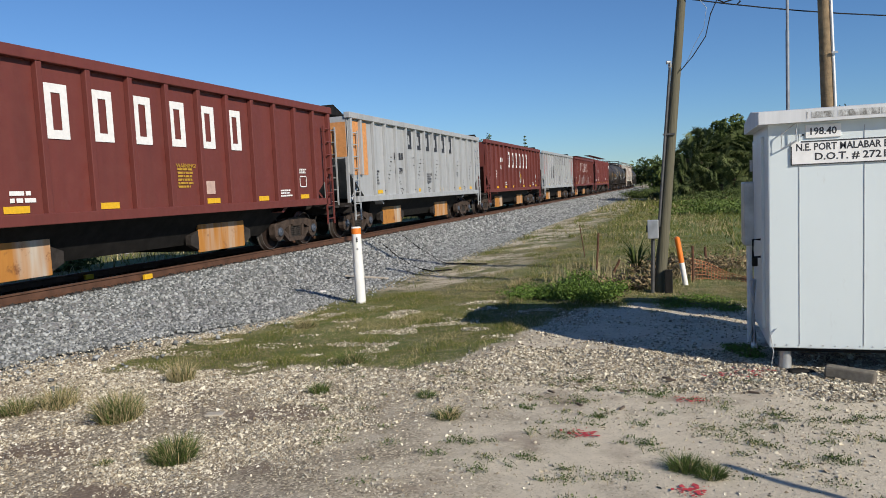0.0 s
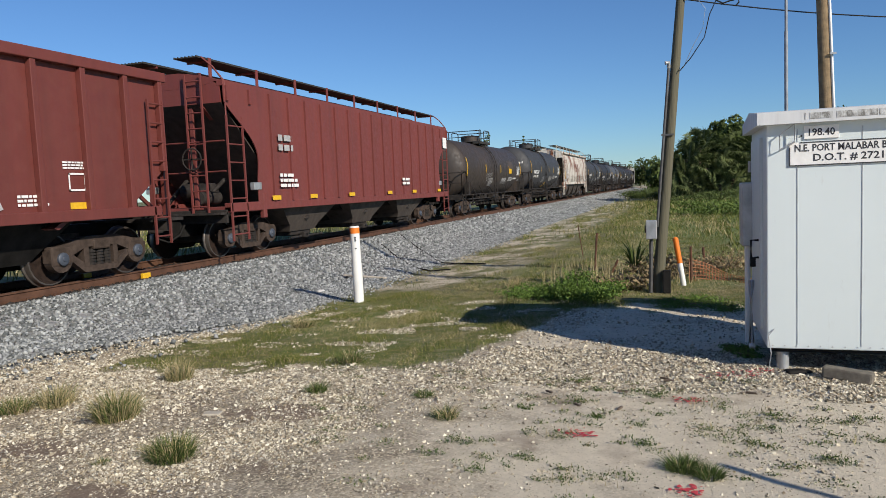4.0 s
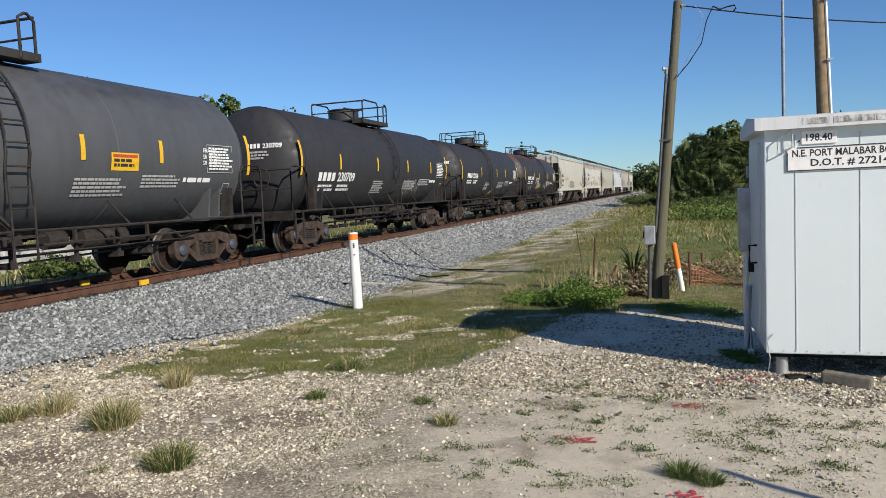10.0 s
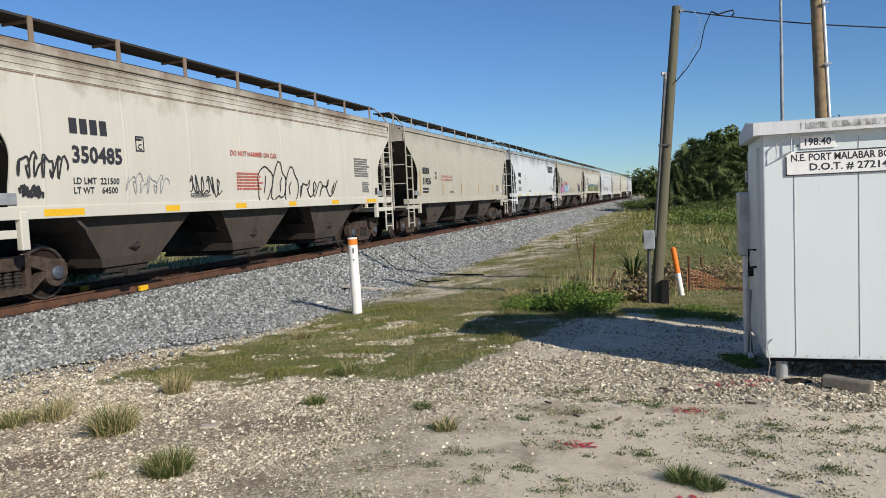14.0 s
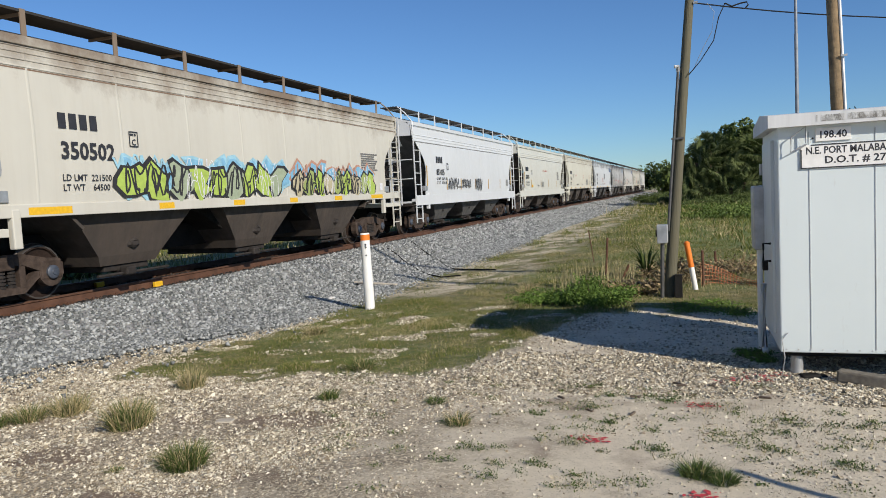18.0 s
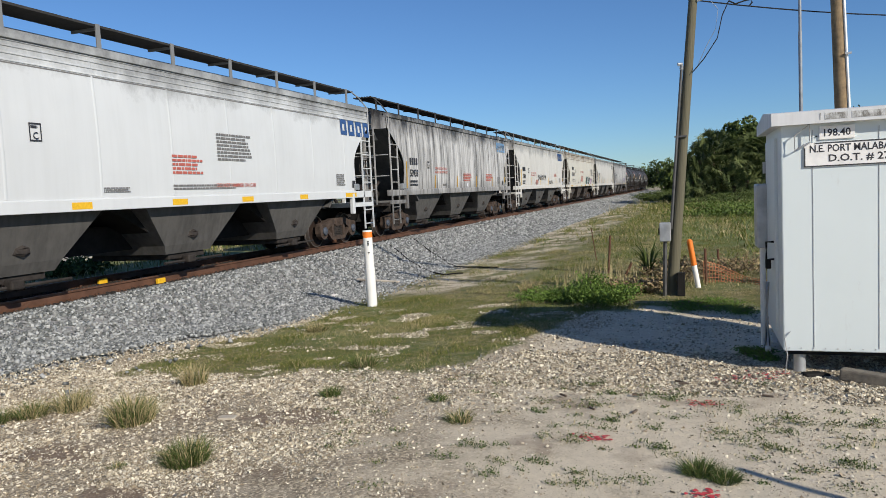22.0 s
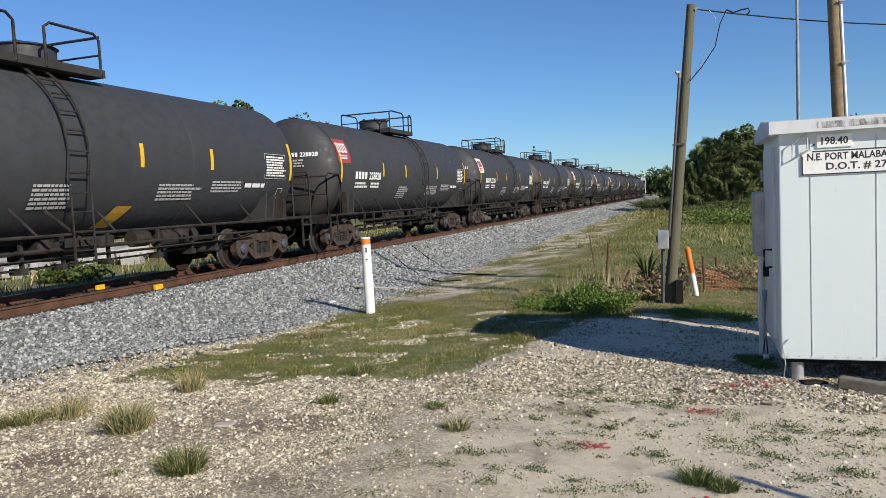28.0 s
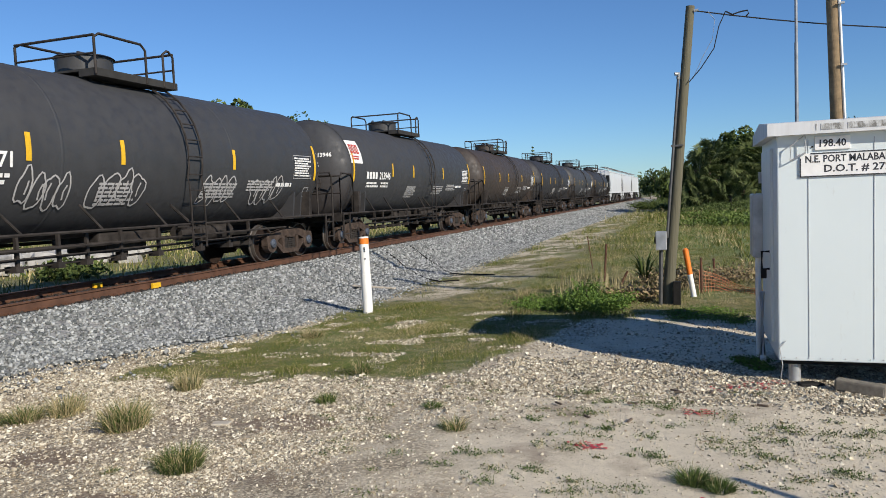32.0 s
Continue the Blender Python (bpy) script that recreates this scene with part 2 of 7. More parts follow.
def ground_material():
    n = Nodes("shell_gravel_and_grass", 0.95)
    x, y = n.axis(0), n.axis(1)
    big, mid, fine = n.noise(0.35, 4), n.noise(1.6, 5), n.noise(11, 6, rough=0.7)
    cell = n.cells(60)
    sand = n.mix(fine, (0.46, 0.395, 0.29), (0.74, 0.65, 0.495))
    sand = n.mix(n.ramp(n.noise(55, 3), (0.58, 0.0), (0.72, 0.6)), sand, (0.17, 0.14, 0.10))
    grit = n.ramp(cell, (0.0, (0.045, 0.034, 0.022)), (0.5, (0.23, 0.18, 0.115)), (1.0, (0.74, 0.64, 0.46)))
    gravel = n.mix(n.ramp(n.math("ADD", n.math("MULTIPLY", mid, 0.55), n.math("MULTIPLY", mapr(n, x, 0.5, -4.5), 0.3)), (0.33, 0.0), (0.50, 0.85)), sand, grit)
    earth = n.math("MULTIPLY", n.ramp(n.noise(0.9, 5, shift=(4, 2, 0)), (0.56, 0.0), (0.70, 0.8)), 1.0)
    gravel = n.mix(earth, gravel, n.mix(fine, (0.11, 0.075, 0.052), (0.24, 0.17, 0.12)))
    for px, py, pr in ((-3.3, 5.4, 0.75), (-5.2, 4.3, 0.8), (-3.7, 3.65, 0.6)):
        dx, dy = n.math("SUBTRACT", x, px), n.math("SUBTRACT", y, py)
        q = n.math("SQRT", n.math("ADD", n.math("MULTIPLY", dx, dx), n.math("MULTIPLY", n.math("MULTIPLY", dy, dy), 4.0)))
        q = n.math("ADD", q, n.math("MULTIPLY", n.math("SUBTRACT", n.noise(3.2, 6, rough=0.7), 0.5), 1.6))
        gravel = n.mix(mapr(n, q, pr, pr * 0.45, 0.0, 0.8), gravel, n.mix(fine, (0.12, 0.08, 0.055), (0.25, 0.18, 0.125)))
    spot = n.noise(2.3, 7, (1, 1.6, 1), 0.68, (3, 1, 0))
    turf = n.mix(n.ramp(spot, (0.33, 0.0), (0.60, 1.0)), (0.085, 0.108, 0.024), (0.25, 0.195, 0.085))
    turf = n.mix(n.ramp(n.noise(9, 6, (1, 1.8, 1), 0.7), (0.44, 0.0), (0.60, 0.8)), turf, (0.055, 0.07, 0.018))
    turf = n.mix(n.ramp(big, (0.46, 0.0), (0.60, 0.6)), turf, (0.11, 0.155, 0.03))
    turf = n.mix(n.math("MULTIPLY", mapr(n, y, 19, 26), mapr(n, x, -2.2, -0.8, 0.0, 0.75)), turf, n.mix(mid, (0.07, 0.12, 0.018), (0.13, 0.18, 0.035)))
    wob = n.math("MULTIPLY", n.math("SUBTRACT", n.noise(1.7, 7, rough=0.68), 0.5), 3.0)
    edge = n.math("ADD", mapr(n, x, -2.6, -1.2, GRASS_EDGE, 10.8), wob)
    g = mapr(n, n.math("SUBTRACT", y, edge), -0.30, 0.30)
    bank = n.math("MAXIMUM", mapr(n, n.math("ADD", x, n.math("MULTIPLY", wob, 0.4)), -7.4, -6.9), mapr(n, x, -15.5, -16.5))
    g = n.math("MULTIPLY", n.math("MAXIMUM", g, mapr(n, x, -15.5, -16.5)), bank)
    worn = n.math("MULTIPLY", n.ramp(n.noise(1.3, 8, (0.8, 0.6, 1), 0.72), (0.44, 0.0), (0.56, 1.0)), mapr(n, n.math("ABSOLUTE", n.math("ADD", x, 5.3)), 2.3, 0.9))
    worn = n.math("MULTIPLY", worn, n.math("MULTIPLY", mapr(n, y, 12.2, 14.5), mapr(n, y, 110, 70)))
    g = n.math("MULTIPLY", g, n.math("SUBTRACT", 1.0, worn))
    bare = n.ramp(n.noise(2.6, 8, (1, 1.3, 1), 0.75, (7, 3, 0)), (0.52, 0.0), (0.70, 0.35))
    turf = n.mix(n.math("MULTIPLY", bare, mapr(n, y, 40, 15)), turf, sand)
    n.bump(n.math("ADD", n.noise(26, 7, rough=0.78), n.math("MULTIPLY", n.noise(90, 4, rough=0.7), 0.5)), 0.55, 0.02)
    pale = n.mix(n.math("MULTIPLY", worn, 0.85), gravel, n.mix(mid, (0.46, 0.39, 0.28), (0.70, 0.61, 0.45)))
    return n.done(n.mix(g, pale, turf))


GROUND = ground_material()
xs = [-1500, -700, -350, -180, -100, -60, -40, -28, -20, -16] + [-14 + 0.25 * i for i in range(81)] + [7, 9, 12, 16, 22, 30, 45, 70, 110, 200, 400, 800, 1500]
ys = [-1500, -500, -150, -50, -20, -8, -3, 0] + [2 + 0.25 * i for i in range(65)] + [19, 20.5, 22, 24, 26, 29, 32, 36, 40, 46, 52, 60, 70, 85, 105, 130, 170, 230, 330, 500, 800, 1500, 2500]


def bumps(x, y):
    near = 0.035 if -9 < x < 5 and 1 < y < 19 else 0.0
    return near * (noise.noise((x * 0.7, y * 0.7, 0)) + 0.5 * noise.noise((x * 2.1, y * 2.1, 4)))


g = Shape()
g.v = [(x, y, ground_z(x, y) + bumps(x, y)) for y in ys for x in xs]
nx = len(xs)
g.f = [(j * nx + i, j * nx + i + 1, (j + 1) * nx + i + 1, (j + 1) * nx + i) for j in range(len(ys) - 1) for i in range(nx - 1)]
ground = thing("ground", "pale shell gravel and sand with worn grass", "ground", shape=g, mat=GROUND, smooth=60, kind="structure")


# ---- ballast, rails, ties ----
def stone_material(name, lo, hi):
    n = Nodes(name, 0.85)
    c = n.ramp(n.island(), (0.0, lo), (0.6, tuple((a + b) / 2 for a, b in zip(lo, hi))), (1.0, hi))
    return n.done(n.mix(n.math("MULTIPLY", n.noise(30, 3), 0.5), c, tuple(k * 0.6 for k in lo)))


BED = Nodes("ballast_bed", 0.9)
BED.bump(BED.cells(14, "Distance"), 0.9, 0.05)
grey = BED.mix(BED.noise(1.2, 4), BED.ramp(BED.cells(17), (0.0, (0.10, 0.105, 0.11)), (1.0, (0.40, 0.40, 0.40))), (0.24, 0.235, 0.22))
# shade under and behind the train, put into the bed's colour
train_shade = BED.math("MULTIPLY", mapr(BED, BED.axis(0), TRACK_X + 1.05, TRACK_X + 0.8), BED.ramp(BED.noise(0.8, 4), (0.15, 0.75), (0.6, 1.0)))
BED = BED.done(BED.mix(train_shade, grey, (0.014, 0.012, 0.011)))
STONE = stone_material("grey_ballast_stone", (0.095, 0.103, 0.10), (0.58, 0.59, 0.57))
SHELL = stone_material("pale_shell_stone", (0.23, 0.18, 0.115), (1.0, 0.93, 0.75))

STEPS = [-700, -400, -200, -60, -30, -10] + [4 * i for i in range(0, 38)] + [150 + 12 * i for i in range(1, 30)] + [600, 700, 800]
BED_PROFILE = [(-5.2, -0.6), (-4.6, -0.12), (-2.9, -0.05), (-1.75, 0.29), (-1.3, 0.31), (1.3, 0.31), (1.75, 0.29), (2.9, -0.12), (4.7, -0.19), (5.3, -0.6)]


def toe_lat(s):
    """How far out the loose stone spreads: less by the crossing, more further on."""
    return 2.95 + 1.75 * smooth01((s - 6.5) / 5.0)


def bank():
    steps = sorted(set(STEPS + [0.5 * i for i in range(0, 40)]))
    rows = []
    for s in steps:
        t = toe_lat(s)
        prof = [p for p in BED_PROFILE if p[0] < 2.5] + [(2.5, 0.02), (max(2.55, min(2.9, t)), -0.12 if t > 2.8 else -0.02), (t + 0.02, -0.19), (t + 0.4, -0.6)]
        rows.append([on_track(s, a, z)[0] for a, z in prof])
    return Shape().loft(rows)


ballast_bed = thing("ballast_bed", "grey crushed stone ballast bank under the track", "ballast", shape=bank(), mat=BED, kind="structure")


def bed_z(lat):
    for (a, za), (b, zb) in zip(BED_PROFILE, BED_PROFILE[1:]):
        if a <= lat <= b:
            return za + (zb - za) * (lat - a) / (b - a)
    return -0.3


def scatter_stones(name, label, category, mat, places, flat=0.7, flakes=False):
    """Many small crushed stones: squashed, twisted boxes with uneven corners."""
    rs = np.random.RandomState(len(places))
    p = np.array([q[:3] for q in places])
    size = np.array([q[3] for q in places])
    k = len(p)
    cube = np.array([(-1, -1, -0.6), (1, -1, -0.6), (1, 1, -0.6), (-1, 1, -0.6), (0, 0, 1.1)] if flakes else [(x, y, z) for z in (-1, 1) for y in (-1, 1) for x in (-1, 1)], float)
    c = len(cube)
    v = cube[None] * rs.uniform(0.55, 1.15, (k, c, 3)) * rs.uniform(0.6, 1.2, (k, 1, 3))
    v[:, :, 2] *= flat
    ax = rs.normal(size=(k, 3))
    ax /= np.linalg.norm(ax, axis=1)[:, None]
    an = rs.uniform(0, math.pi, k)[:, None, None]
    if flat < 0.5:
        ax = ax * 0.25 + np.array((0, 0, 1.0))
        ax /= np.linalg.norm(ax, axis=1)[:, None]
    a = np.repeat(ax[:, None], c, 1)
    v = v * np.cos(an) + np.cross(a, v) * np.sin(an) + a * (a * v).sum(2, keepdims=True) * (1 - np.cos(an))
    v = v * (size / 2)[:, None, None] + p[:, None]
    faces = np.array([(0, 1, 4), (1, 2, 4), (2, 3, 4), (3, 0, 4)] if flakes else [(0, 2, 3, 1), (4, 5, 7, 6), (0, 1, 5, 4), (2, 6, 7, 3), (0, 4, 6, 2), (1, 3, 7, 5)])
    m = faces.shape[1]
    f = (faces[None] + c * np.arange(k)[:, None, None]).reshape(-1, m)
    me = bpy.data.meshes.new(name)
    me.vertices.add(c * k)
    me.vertices.foreach_set("co", v.ravel())
    me.loops.add(f.size)
    me.loops.foreach_set("vertex_index", f.ravel())
    me.polygons.add(len(f))
    me.polygons.foreach_set("loop_start", np.arange(0, f.size, m))
    me.update(calc_edges=True)
    me.materials.append(mat)
    return tagged(new(name, me), label, category, kind="stuff")


spots = []
for s0, s1, per, size in ((3.5, 14, 420, 0.062), (14, 30, 240, 0.075), (30, 70, 60, 0.11), (70, 160, 22, 0.16)):
    for _ in range(int((s1 - s0) * 1.2 * per)):
        s = rnd.uniform(s0, s1)
        lat = toe_lat(s) + rnd.uniform(-0.9, 0.06)
        q = on_track(s, lat, max(bed_z(lat), -0.19) + 0.01)[0]
        spots.append((*q, size * rnd.choice((0.5, 0.7, 0.9, 1.0))))
    for _ in range(int((s1 - s0) * 3.1 * per)):
        s, lat = rnd.uniform(s0, s1), rnd.uniform(1.15, 5.0)
        if lat > toe_lat(s) - 0.05 + 0.5 * noise.noise((s * 0.7, 3, 1)) and rnd.random() < 0.985:
            continue
        q = on_track(s, lat, bed_z(lat) + 0.01)[0]
        spots.append((*q, size * rnd.choice((0.5, 0.7, 0.9, 1.0, 1.15))))
for _ in range(2600):
    s = rnd.uniform(4, 30)
    out = rnd.expovariate(1 / 0.16)
    q = on_track(s, toe_lat(s) + out + 0.15 * noise.noise((s * 1.3, 7, 2)), 0)[0]
    spots.append((q.x, q.y, ground_z(q.x, q.y) + 0.03 * noise.noise((q.x * 0.7, q.y * 0.7, 0)) + 0.012, 0.05 * rnd.choice((0.5, 0.7, 0.9))))
scatter_stones("ballast_stones", "loose grey crushed ballast stones", "ballast", STONE, spots)
# black stones between the rails, coloured for the shade under the train
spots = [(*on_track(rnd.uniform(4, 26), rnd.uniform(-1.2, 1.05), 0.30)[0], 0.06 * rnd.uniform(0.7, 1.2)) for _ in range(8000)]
scatter_stones("oily_ballast", "ballast stones between the rails, blackened for the train's shade", "ballast", stone_material("shade_black_stone", (0.008, 0.007, 0.006), (0.045, 0.04, 0.036)), spots)

RAIL_PROFILE = [(-0.035, 0), (0.035, 0), (0.035, -0.03), (0.01, -0.045), (0.01, -0.14), (0.075, -0.165), (0.075, -0.178), (-0.075, -0.178), (-0.075, -0.165), (-0.01, -0.14), (-0.01, -0.045), (-0.035, -0.03)]
track = thing("railway_track", "rusty steel rails spiked on timber ties", "railway track", kind="structure")
for side in (-1, 1):
    part("rail", along([(side * 0.7525 + a, RAIL_Z + z) for a, z in RAIL_PROFILE], STEPS), RAIL, track)
tie_mesh = Shape().rbox(-1.3, 1.3, -0.115, 0.115, -0.18, 0, 0.015).mesh("tie", TIE)
plate_mesh = Shape().box(-0.18, 0.18, -0.09, 0.09, 0, 0.015).box(-0.1, -0.085, -0.03, 0.03, 0.015, 0.05).box(0.085, 0.1, -0.03, 0.03, 0.015, 0.05).mesh("tie_plate", RAIL)
far = Shape()
for i in range(-40, 560):
    s = 0.55 * i + 0.2
    if 3 < s < 50:
        c = on_track(s)[0]
        tie = part("tie", tie_mesh, None, track)
        tie.location = (c.x, c.y, RAIL_Z - 0.178 - 0.013 + 0.02)
        for side in (-0.7525, 0.7525):
            pl = part("tie_plate", plate_mesh, None, tie)
            pl.location = (side, 0, 0.002)
    else:
        c, a = on_track(s)
        b = Shape().box(-1.3, 1.3, -0.115, 0.115, -0.18, 0)
        m = pose(c.x, c.y, RAIL_Z - 0.171, 0, 0, math.degrees(a))
        far.add([m @ Vector(p) for p in b.v], b.f)
part("far_ties", far, TIE, track, kind="stuff")
for x in (TRACK_X + 0.7525 + 0.09, TRACK_X - 0.7525 + 0.09):
    for y in (11.75,):
        thing("rail_marker", "small yellow plastic block clamped on the rail", "rail marker", "rail markers",
              pose(x, y, RAIL_Z - 0.165), Shape().rbox(-0.02, 0.05, -0.11, 0.11, 0, 0.11, 0.012), YELLOW)


# ---- cabinet ----
def metal_white():
    n = Nodes("white_painted_aluminium", 0.4)
    c = n.mix(n.noise(0.8, 4), (0.59, 0.65, 0.65), (0.66, 0.72, 0.72))
    low = n.ramp(n.noise(5, 6, (1, 1, 0.3), 0.7), (0.60, 0.0), (0.75, 0.55))
    c = n.mix(low, c, (0.45, 0.44, 0.41))
    n.bump(n.noise(1.1, 2), 0.08, 0.05)
    return n.done(c)


CABINET = metal_white()
CX0, CX1, CY0, CY1, CZ0, CZ1 = 0.745, 2.38, 7.23, 8.65, 0.235, 2.31


def lettering(body, size, mat, spot, name="lettering", align="LEFT", turn=None, parent=None, label="", stretch=1.0, bold=0.0):
    """Built-in font as a flat mesh. spot(u, v) gives the place of a point of the text."""
    cu = bpy.data.curves.new(name, "FONT")
    cu.body, cu.size, cu.align_x, cu.resolution_u, cu.offset = body, size, align, 2, bold * size
    tmp = bpy.data.objects.new(name, cu)
    me = bpy.data.meshes.new_from_object(tmp)
    bpy.data.objects.remove(tmp)
    for v in me.vertices:
        v.co = spot(v.co.x * stretch, v.co.y)
    me.materials.clear()
    me.materials.append(mat)
    return part(name, me, None, parent, label)


def signal_cabinet():
    c = thing("signal_cabinet", "white painted metal railway signal cabinet on short legs", "cabinet")
    c.matrix_basis = pose(0, 0, 0)
    part("body", Shape().rbox(CX0, CX1, CY0, CY1, CZ0, CZ1, 0.012), CABINET, c)
    for i in range(4):
        a = 1.003 + 0.522 * i
        if a < CX1 - 0.1:
            part("seam", Shape().box(a - 0.003, a + 0.003, CY0 - 0.005, CY0 + 0.01, CZ0 + 0.04, CZ1 - 0.06), plain("seam_grey", (0.40, 0.42, 0.43), 0.6), c)
    roof = Shape().prism([(CY0 - 0.10, CZ1 - 0.01), (CY0 - 0.10, CZ1 + 0.10), ((CY0 + CY1) / 2, CZ1 + 0.17), (CY1 + 0.10, CZ1 + 0.10), (CY1 + 0.10, CZ1 - 0.01)], CX0 - 0.085, CX1 + 0.13)
    part("roof", roof, paint("stained_white_roof", (0.66, 0.67, 0.67), (0.16, 0.155, 0.14), 0.35, 0, 0.5), c)
    stain = Nodes("mildew_stain", 0.8)
    mildew = stain.done(stain.mix(stain.ramp(stain.noise(14, 6, (1, 1, 0.5), 0.75), (0.40, 0.0), (0.60, 1.0)), (0.62, 0.63, 0.62), (0.17, 0.165, 0.15)))
    for a, b in ((1.05, 1.06), (1.09, 1.27), (1.30, 1.62), (1.63, 1.95), (1.97, 2.3)):
        part("fascia_stain", Shape().box(a, b, CY0 - 0.103, CY0 - 0.098, CZ1 + 0.02, CZ1 + 0.075), mildew, c, "grey mildewed strip of the roof edge")
    for x in (CX0 + 0.15, CX1 - 0.13):
        for y in (CY0 + 0.13, CY1 - 0.13):
            part("leg", Shape().cyl((x, y, -0.02), (x, y, CZ0 + 0.01), 0.055, n=16), GALV, c, smooth=40)
    part("base_frame", Shape().box(CX0 + 0.05, CX1 - 0.05, CY0 + 0.05, CY1 - 0.05, CZ0 - 0.04, CZ0 + 0.004), DARK, c)
    rivet = Shape().cyl((0, 0, 0), (0, -0.006, 0), 0.006, n=6).mesh("rivet", GALV)
    for i in range(18):
        r = part("rivet", rivet, None, c)
        r.location = (CX0 + 0.05 + i * 0.10, CY0 + 0.001, CZ0 + 0.03)
    # door, hinges and boxes on the side that faces the track
    door = part("door", Shape().rbox(CX0 - 0.03, CX0 + 0.005, CY0 + 0.30, CY1 - 0.25, CZ0 + 0.12, CZ1 - 0.10, 0.01), CABINET, c)
    part("handle", Shape().pipe([(CX0 - 0.03, CY0 + 0.40, 1.22), (CX0 - 0.10, CY0 + 0.40, 1.22), (CX0 - 0.10, CY0 + 0.40, 1.05), (CX0 - 0.03, CY0 + 0.40, 1.05)], 0.012), DARK, door, "dark padlocked handle")
    part("padlock", Shape().rbox(CX0 - 0.11, CX0 - 0.06, CY0 + 0.36, CY0 + 0.42, 0.96, 1.05, 0.008), DARK, door)
    for z in (0.6, 1.25, 1.95):
        part("hinge", Shape().cyl((CX0 - 0.04, CY1 - 0.24, z - 0.06), (CX0 - 0.04, CY1 - 0.24, z + 0.06), 0.018, n=8), GALV, door)
    part("meter_box", Shape().rbox(CX0 - 0.13, CX0 - 0.003, CY1 - 0.36, CY1 + 0.02, 1.10, 1.78, 0.015), GALV, c, "grey metal electric box")
    part("conduit", Shape().pipe([(CX0 - 0.07, CY1 - 0.25, 1.10), (CX0 - 0.07, CY1 - 0.25, -0.05)], 0.03, 10), CONC, c, "white conduit running into the ground", smooth=40)
    part("lower_conduit", Shape().pipe([(CX0 - 0.07, CY0 + 0.75, 0.78), (CX0 - 0.07, CY0 + 0.75, 0.12), (CX0 - 0.07, CY0 + 0.70, 0.08)], 0.028, 10), CONC, c, smooth=40)
    # number plate and name board on the front
    board = part("sign_board", Shape().rbox(0.935, 2.30, CY0 - 0.012, CY0 + 0.002, 1.922, 2.132, 0.003), WHITE, c, "white board with black lettering")
    for x0, x1, z0, z1 in ((0.935, 2.30, 1.920, 1.930), (1.02, 2.30, 2.124, 2.134), (0.933, 0.943, 1.922, 2.09)):
        part("border", Shape().box(x0, x1, CY0 - 0.016, CY0 - 0.010, z0, z1), BLACK, board)
    mile = part("milepost_plate", Shape().rbox(1.055, 1.338, CY0 - 0.016, CY0 + 0.002, 2.158, 2.275, 0.003), WHITE, c, "white plate with black milepost figures")
    put = lambda x, z: (lambda u, v: (x + u, CY0 - 0.0135 - (0.0035 if z > 2.15 else 0), z + v))
    lettering("198.40", 0.090, BLACK, put(1.078, 2.187), parent=mile, stretch=0.93, bold=0.02)
    lettering("N.E. PORT MALABAR BO", 0.088, BLACK, put(0.975, 2.050), parent=board, stretch=0.83, bold=0.022)
    lettering("D.O.T. # 27214", 0.088, BLACK, put(1.125, 1.962), parent=board, stretch=1.10, bold=0.022)
    part("dot_mark", Shape().cyl((1.035, CY0, 2.19), (1.035, CY0 - 0.01, 2.19), 0.008, n=8), DARK, c)
    part("grab_loop", Shape().pipe([(0.978, CY0, 2.138), (0.976, CY0 - 0.05, 2.140), (0.850, CY0 - 0.05, 2.075), (0.853, CY0 - 0.05, 2.205), (0.974, CY0 - 0.05, 2.300), (0.976, CY0 - 0.05, 2.15)], 0.008, 6), GALV, c, "bent grey wire loop")
    part("dangling_wire", Shape().pipe([(CX0 + 0.06, CY0 - 0.01, 0.42), (CX0 + 0.01, CY0 - 0.03, 0.36), (CX0 + 0.03, CY0 - 0.05, 0.2), (CX0 + 0.0, CY0 - 0.04, -0.02)], 0.005, 5), GALV, c)
    return c


signal_cabinet()


WORN_STEEL = plain('dull_grey_conduit', (0.09, 0.09, 0.088), 0.6, 0.3, 0.3, 9)
BROWN_WOOD = plain('brown_pole_wood', (0.27, 0.19, 0.105), 0.85, 0, 0.35, 9, 0.5)


WORN_GALV = plain('weathered_mast_steel', (0.26, 0.28, 0.30), 0.6, 0.3, 0.2, 9)


# ---- poles, pipe, wires ----
def marker_pipe():
    m = pose(-5.65, 11.93, -0.17, 0, -0.9, 0)
    p = thing("marker_pipe", "white plastic marker pipe with an orange band in the grass", "marker post", m=m)
    part("lower_tube", Shape().cyl((0, 0, -0.1), (0, 0, 0.72), 0.092, n=24), CONC, p, smooth=40)
    part("upper_tube", Shape().cyl((0, 0, 0.70), (0, 0, 1.28), 0.086, n=24), CONC, p, smooth=40)
    part("band", Shape().cyl((0, 0, 1.28), (0, 0, 1.385), 0.089, n=24), ORANGE, p, "orange band", smooth=40)
    part("cap", Shape().cyl((0, 0, 1.385), (0, 0, 1.41), 0.09, 0.083, n=24), CONC, p, smooth=40)
    for z in (1.20, 1.17, 1.14, 1.0):
        part("writing", Shape().box(0.03, 0.06, -0.091, -0.084, z, z + 0.018), BLACK, p)


marker_pipe()


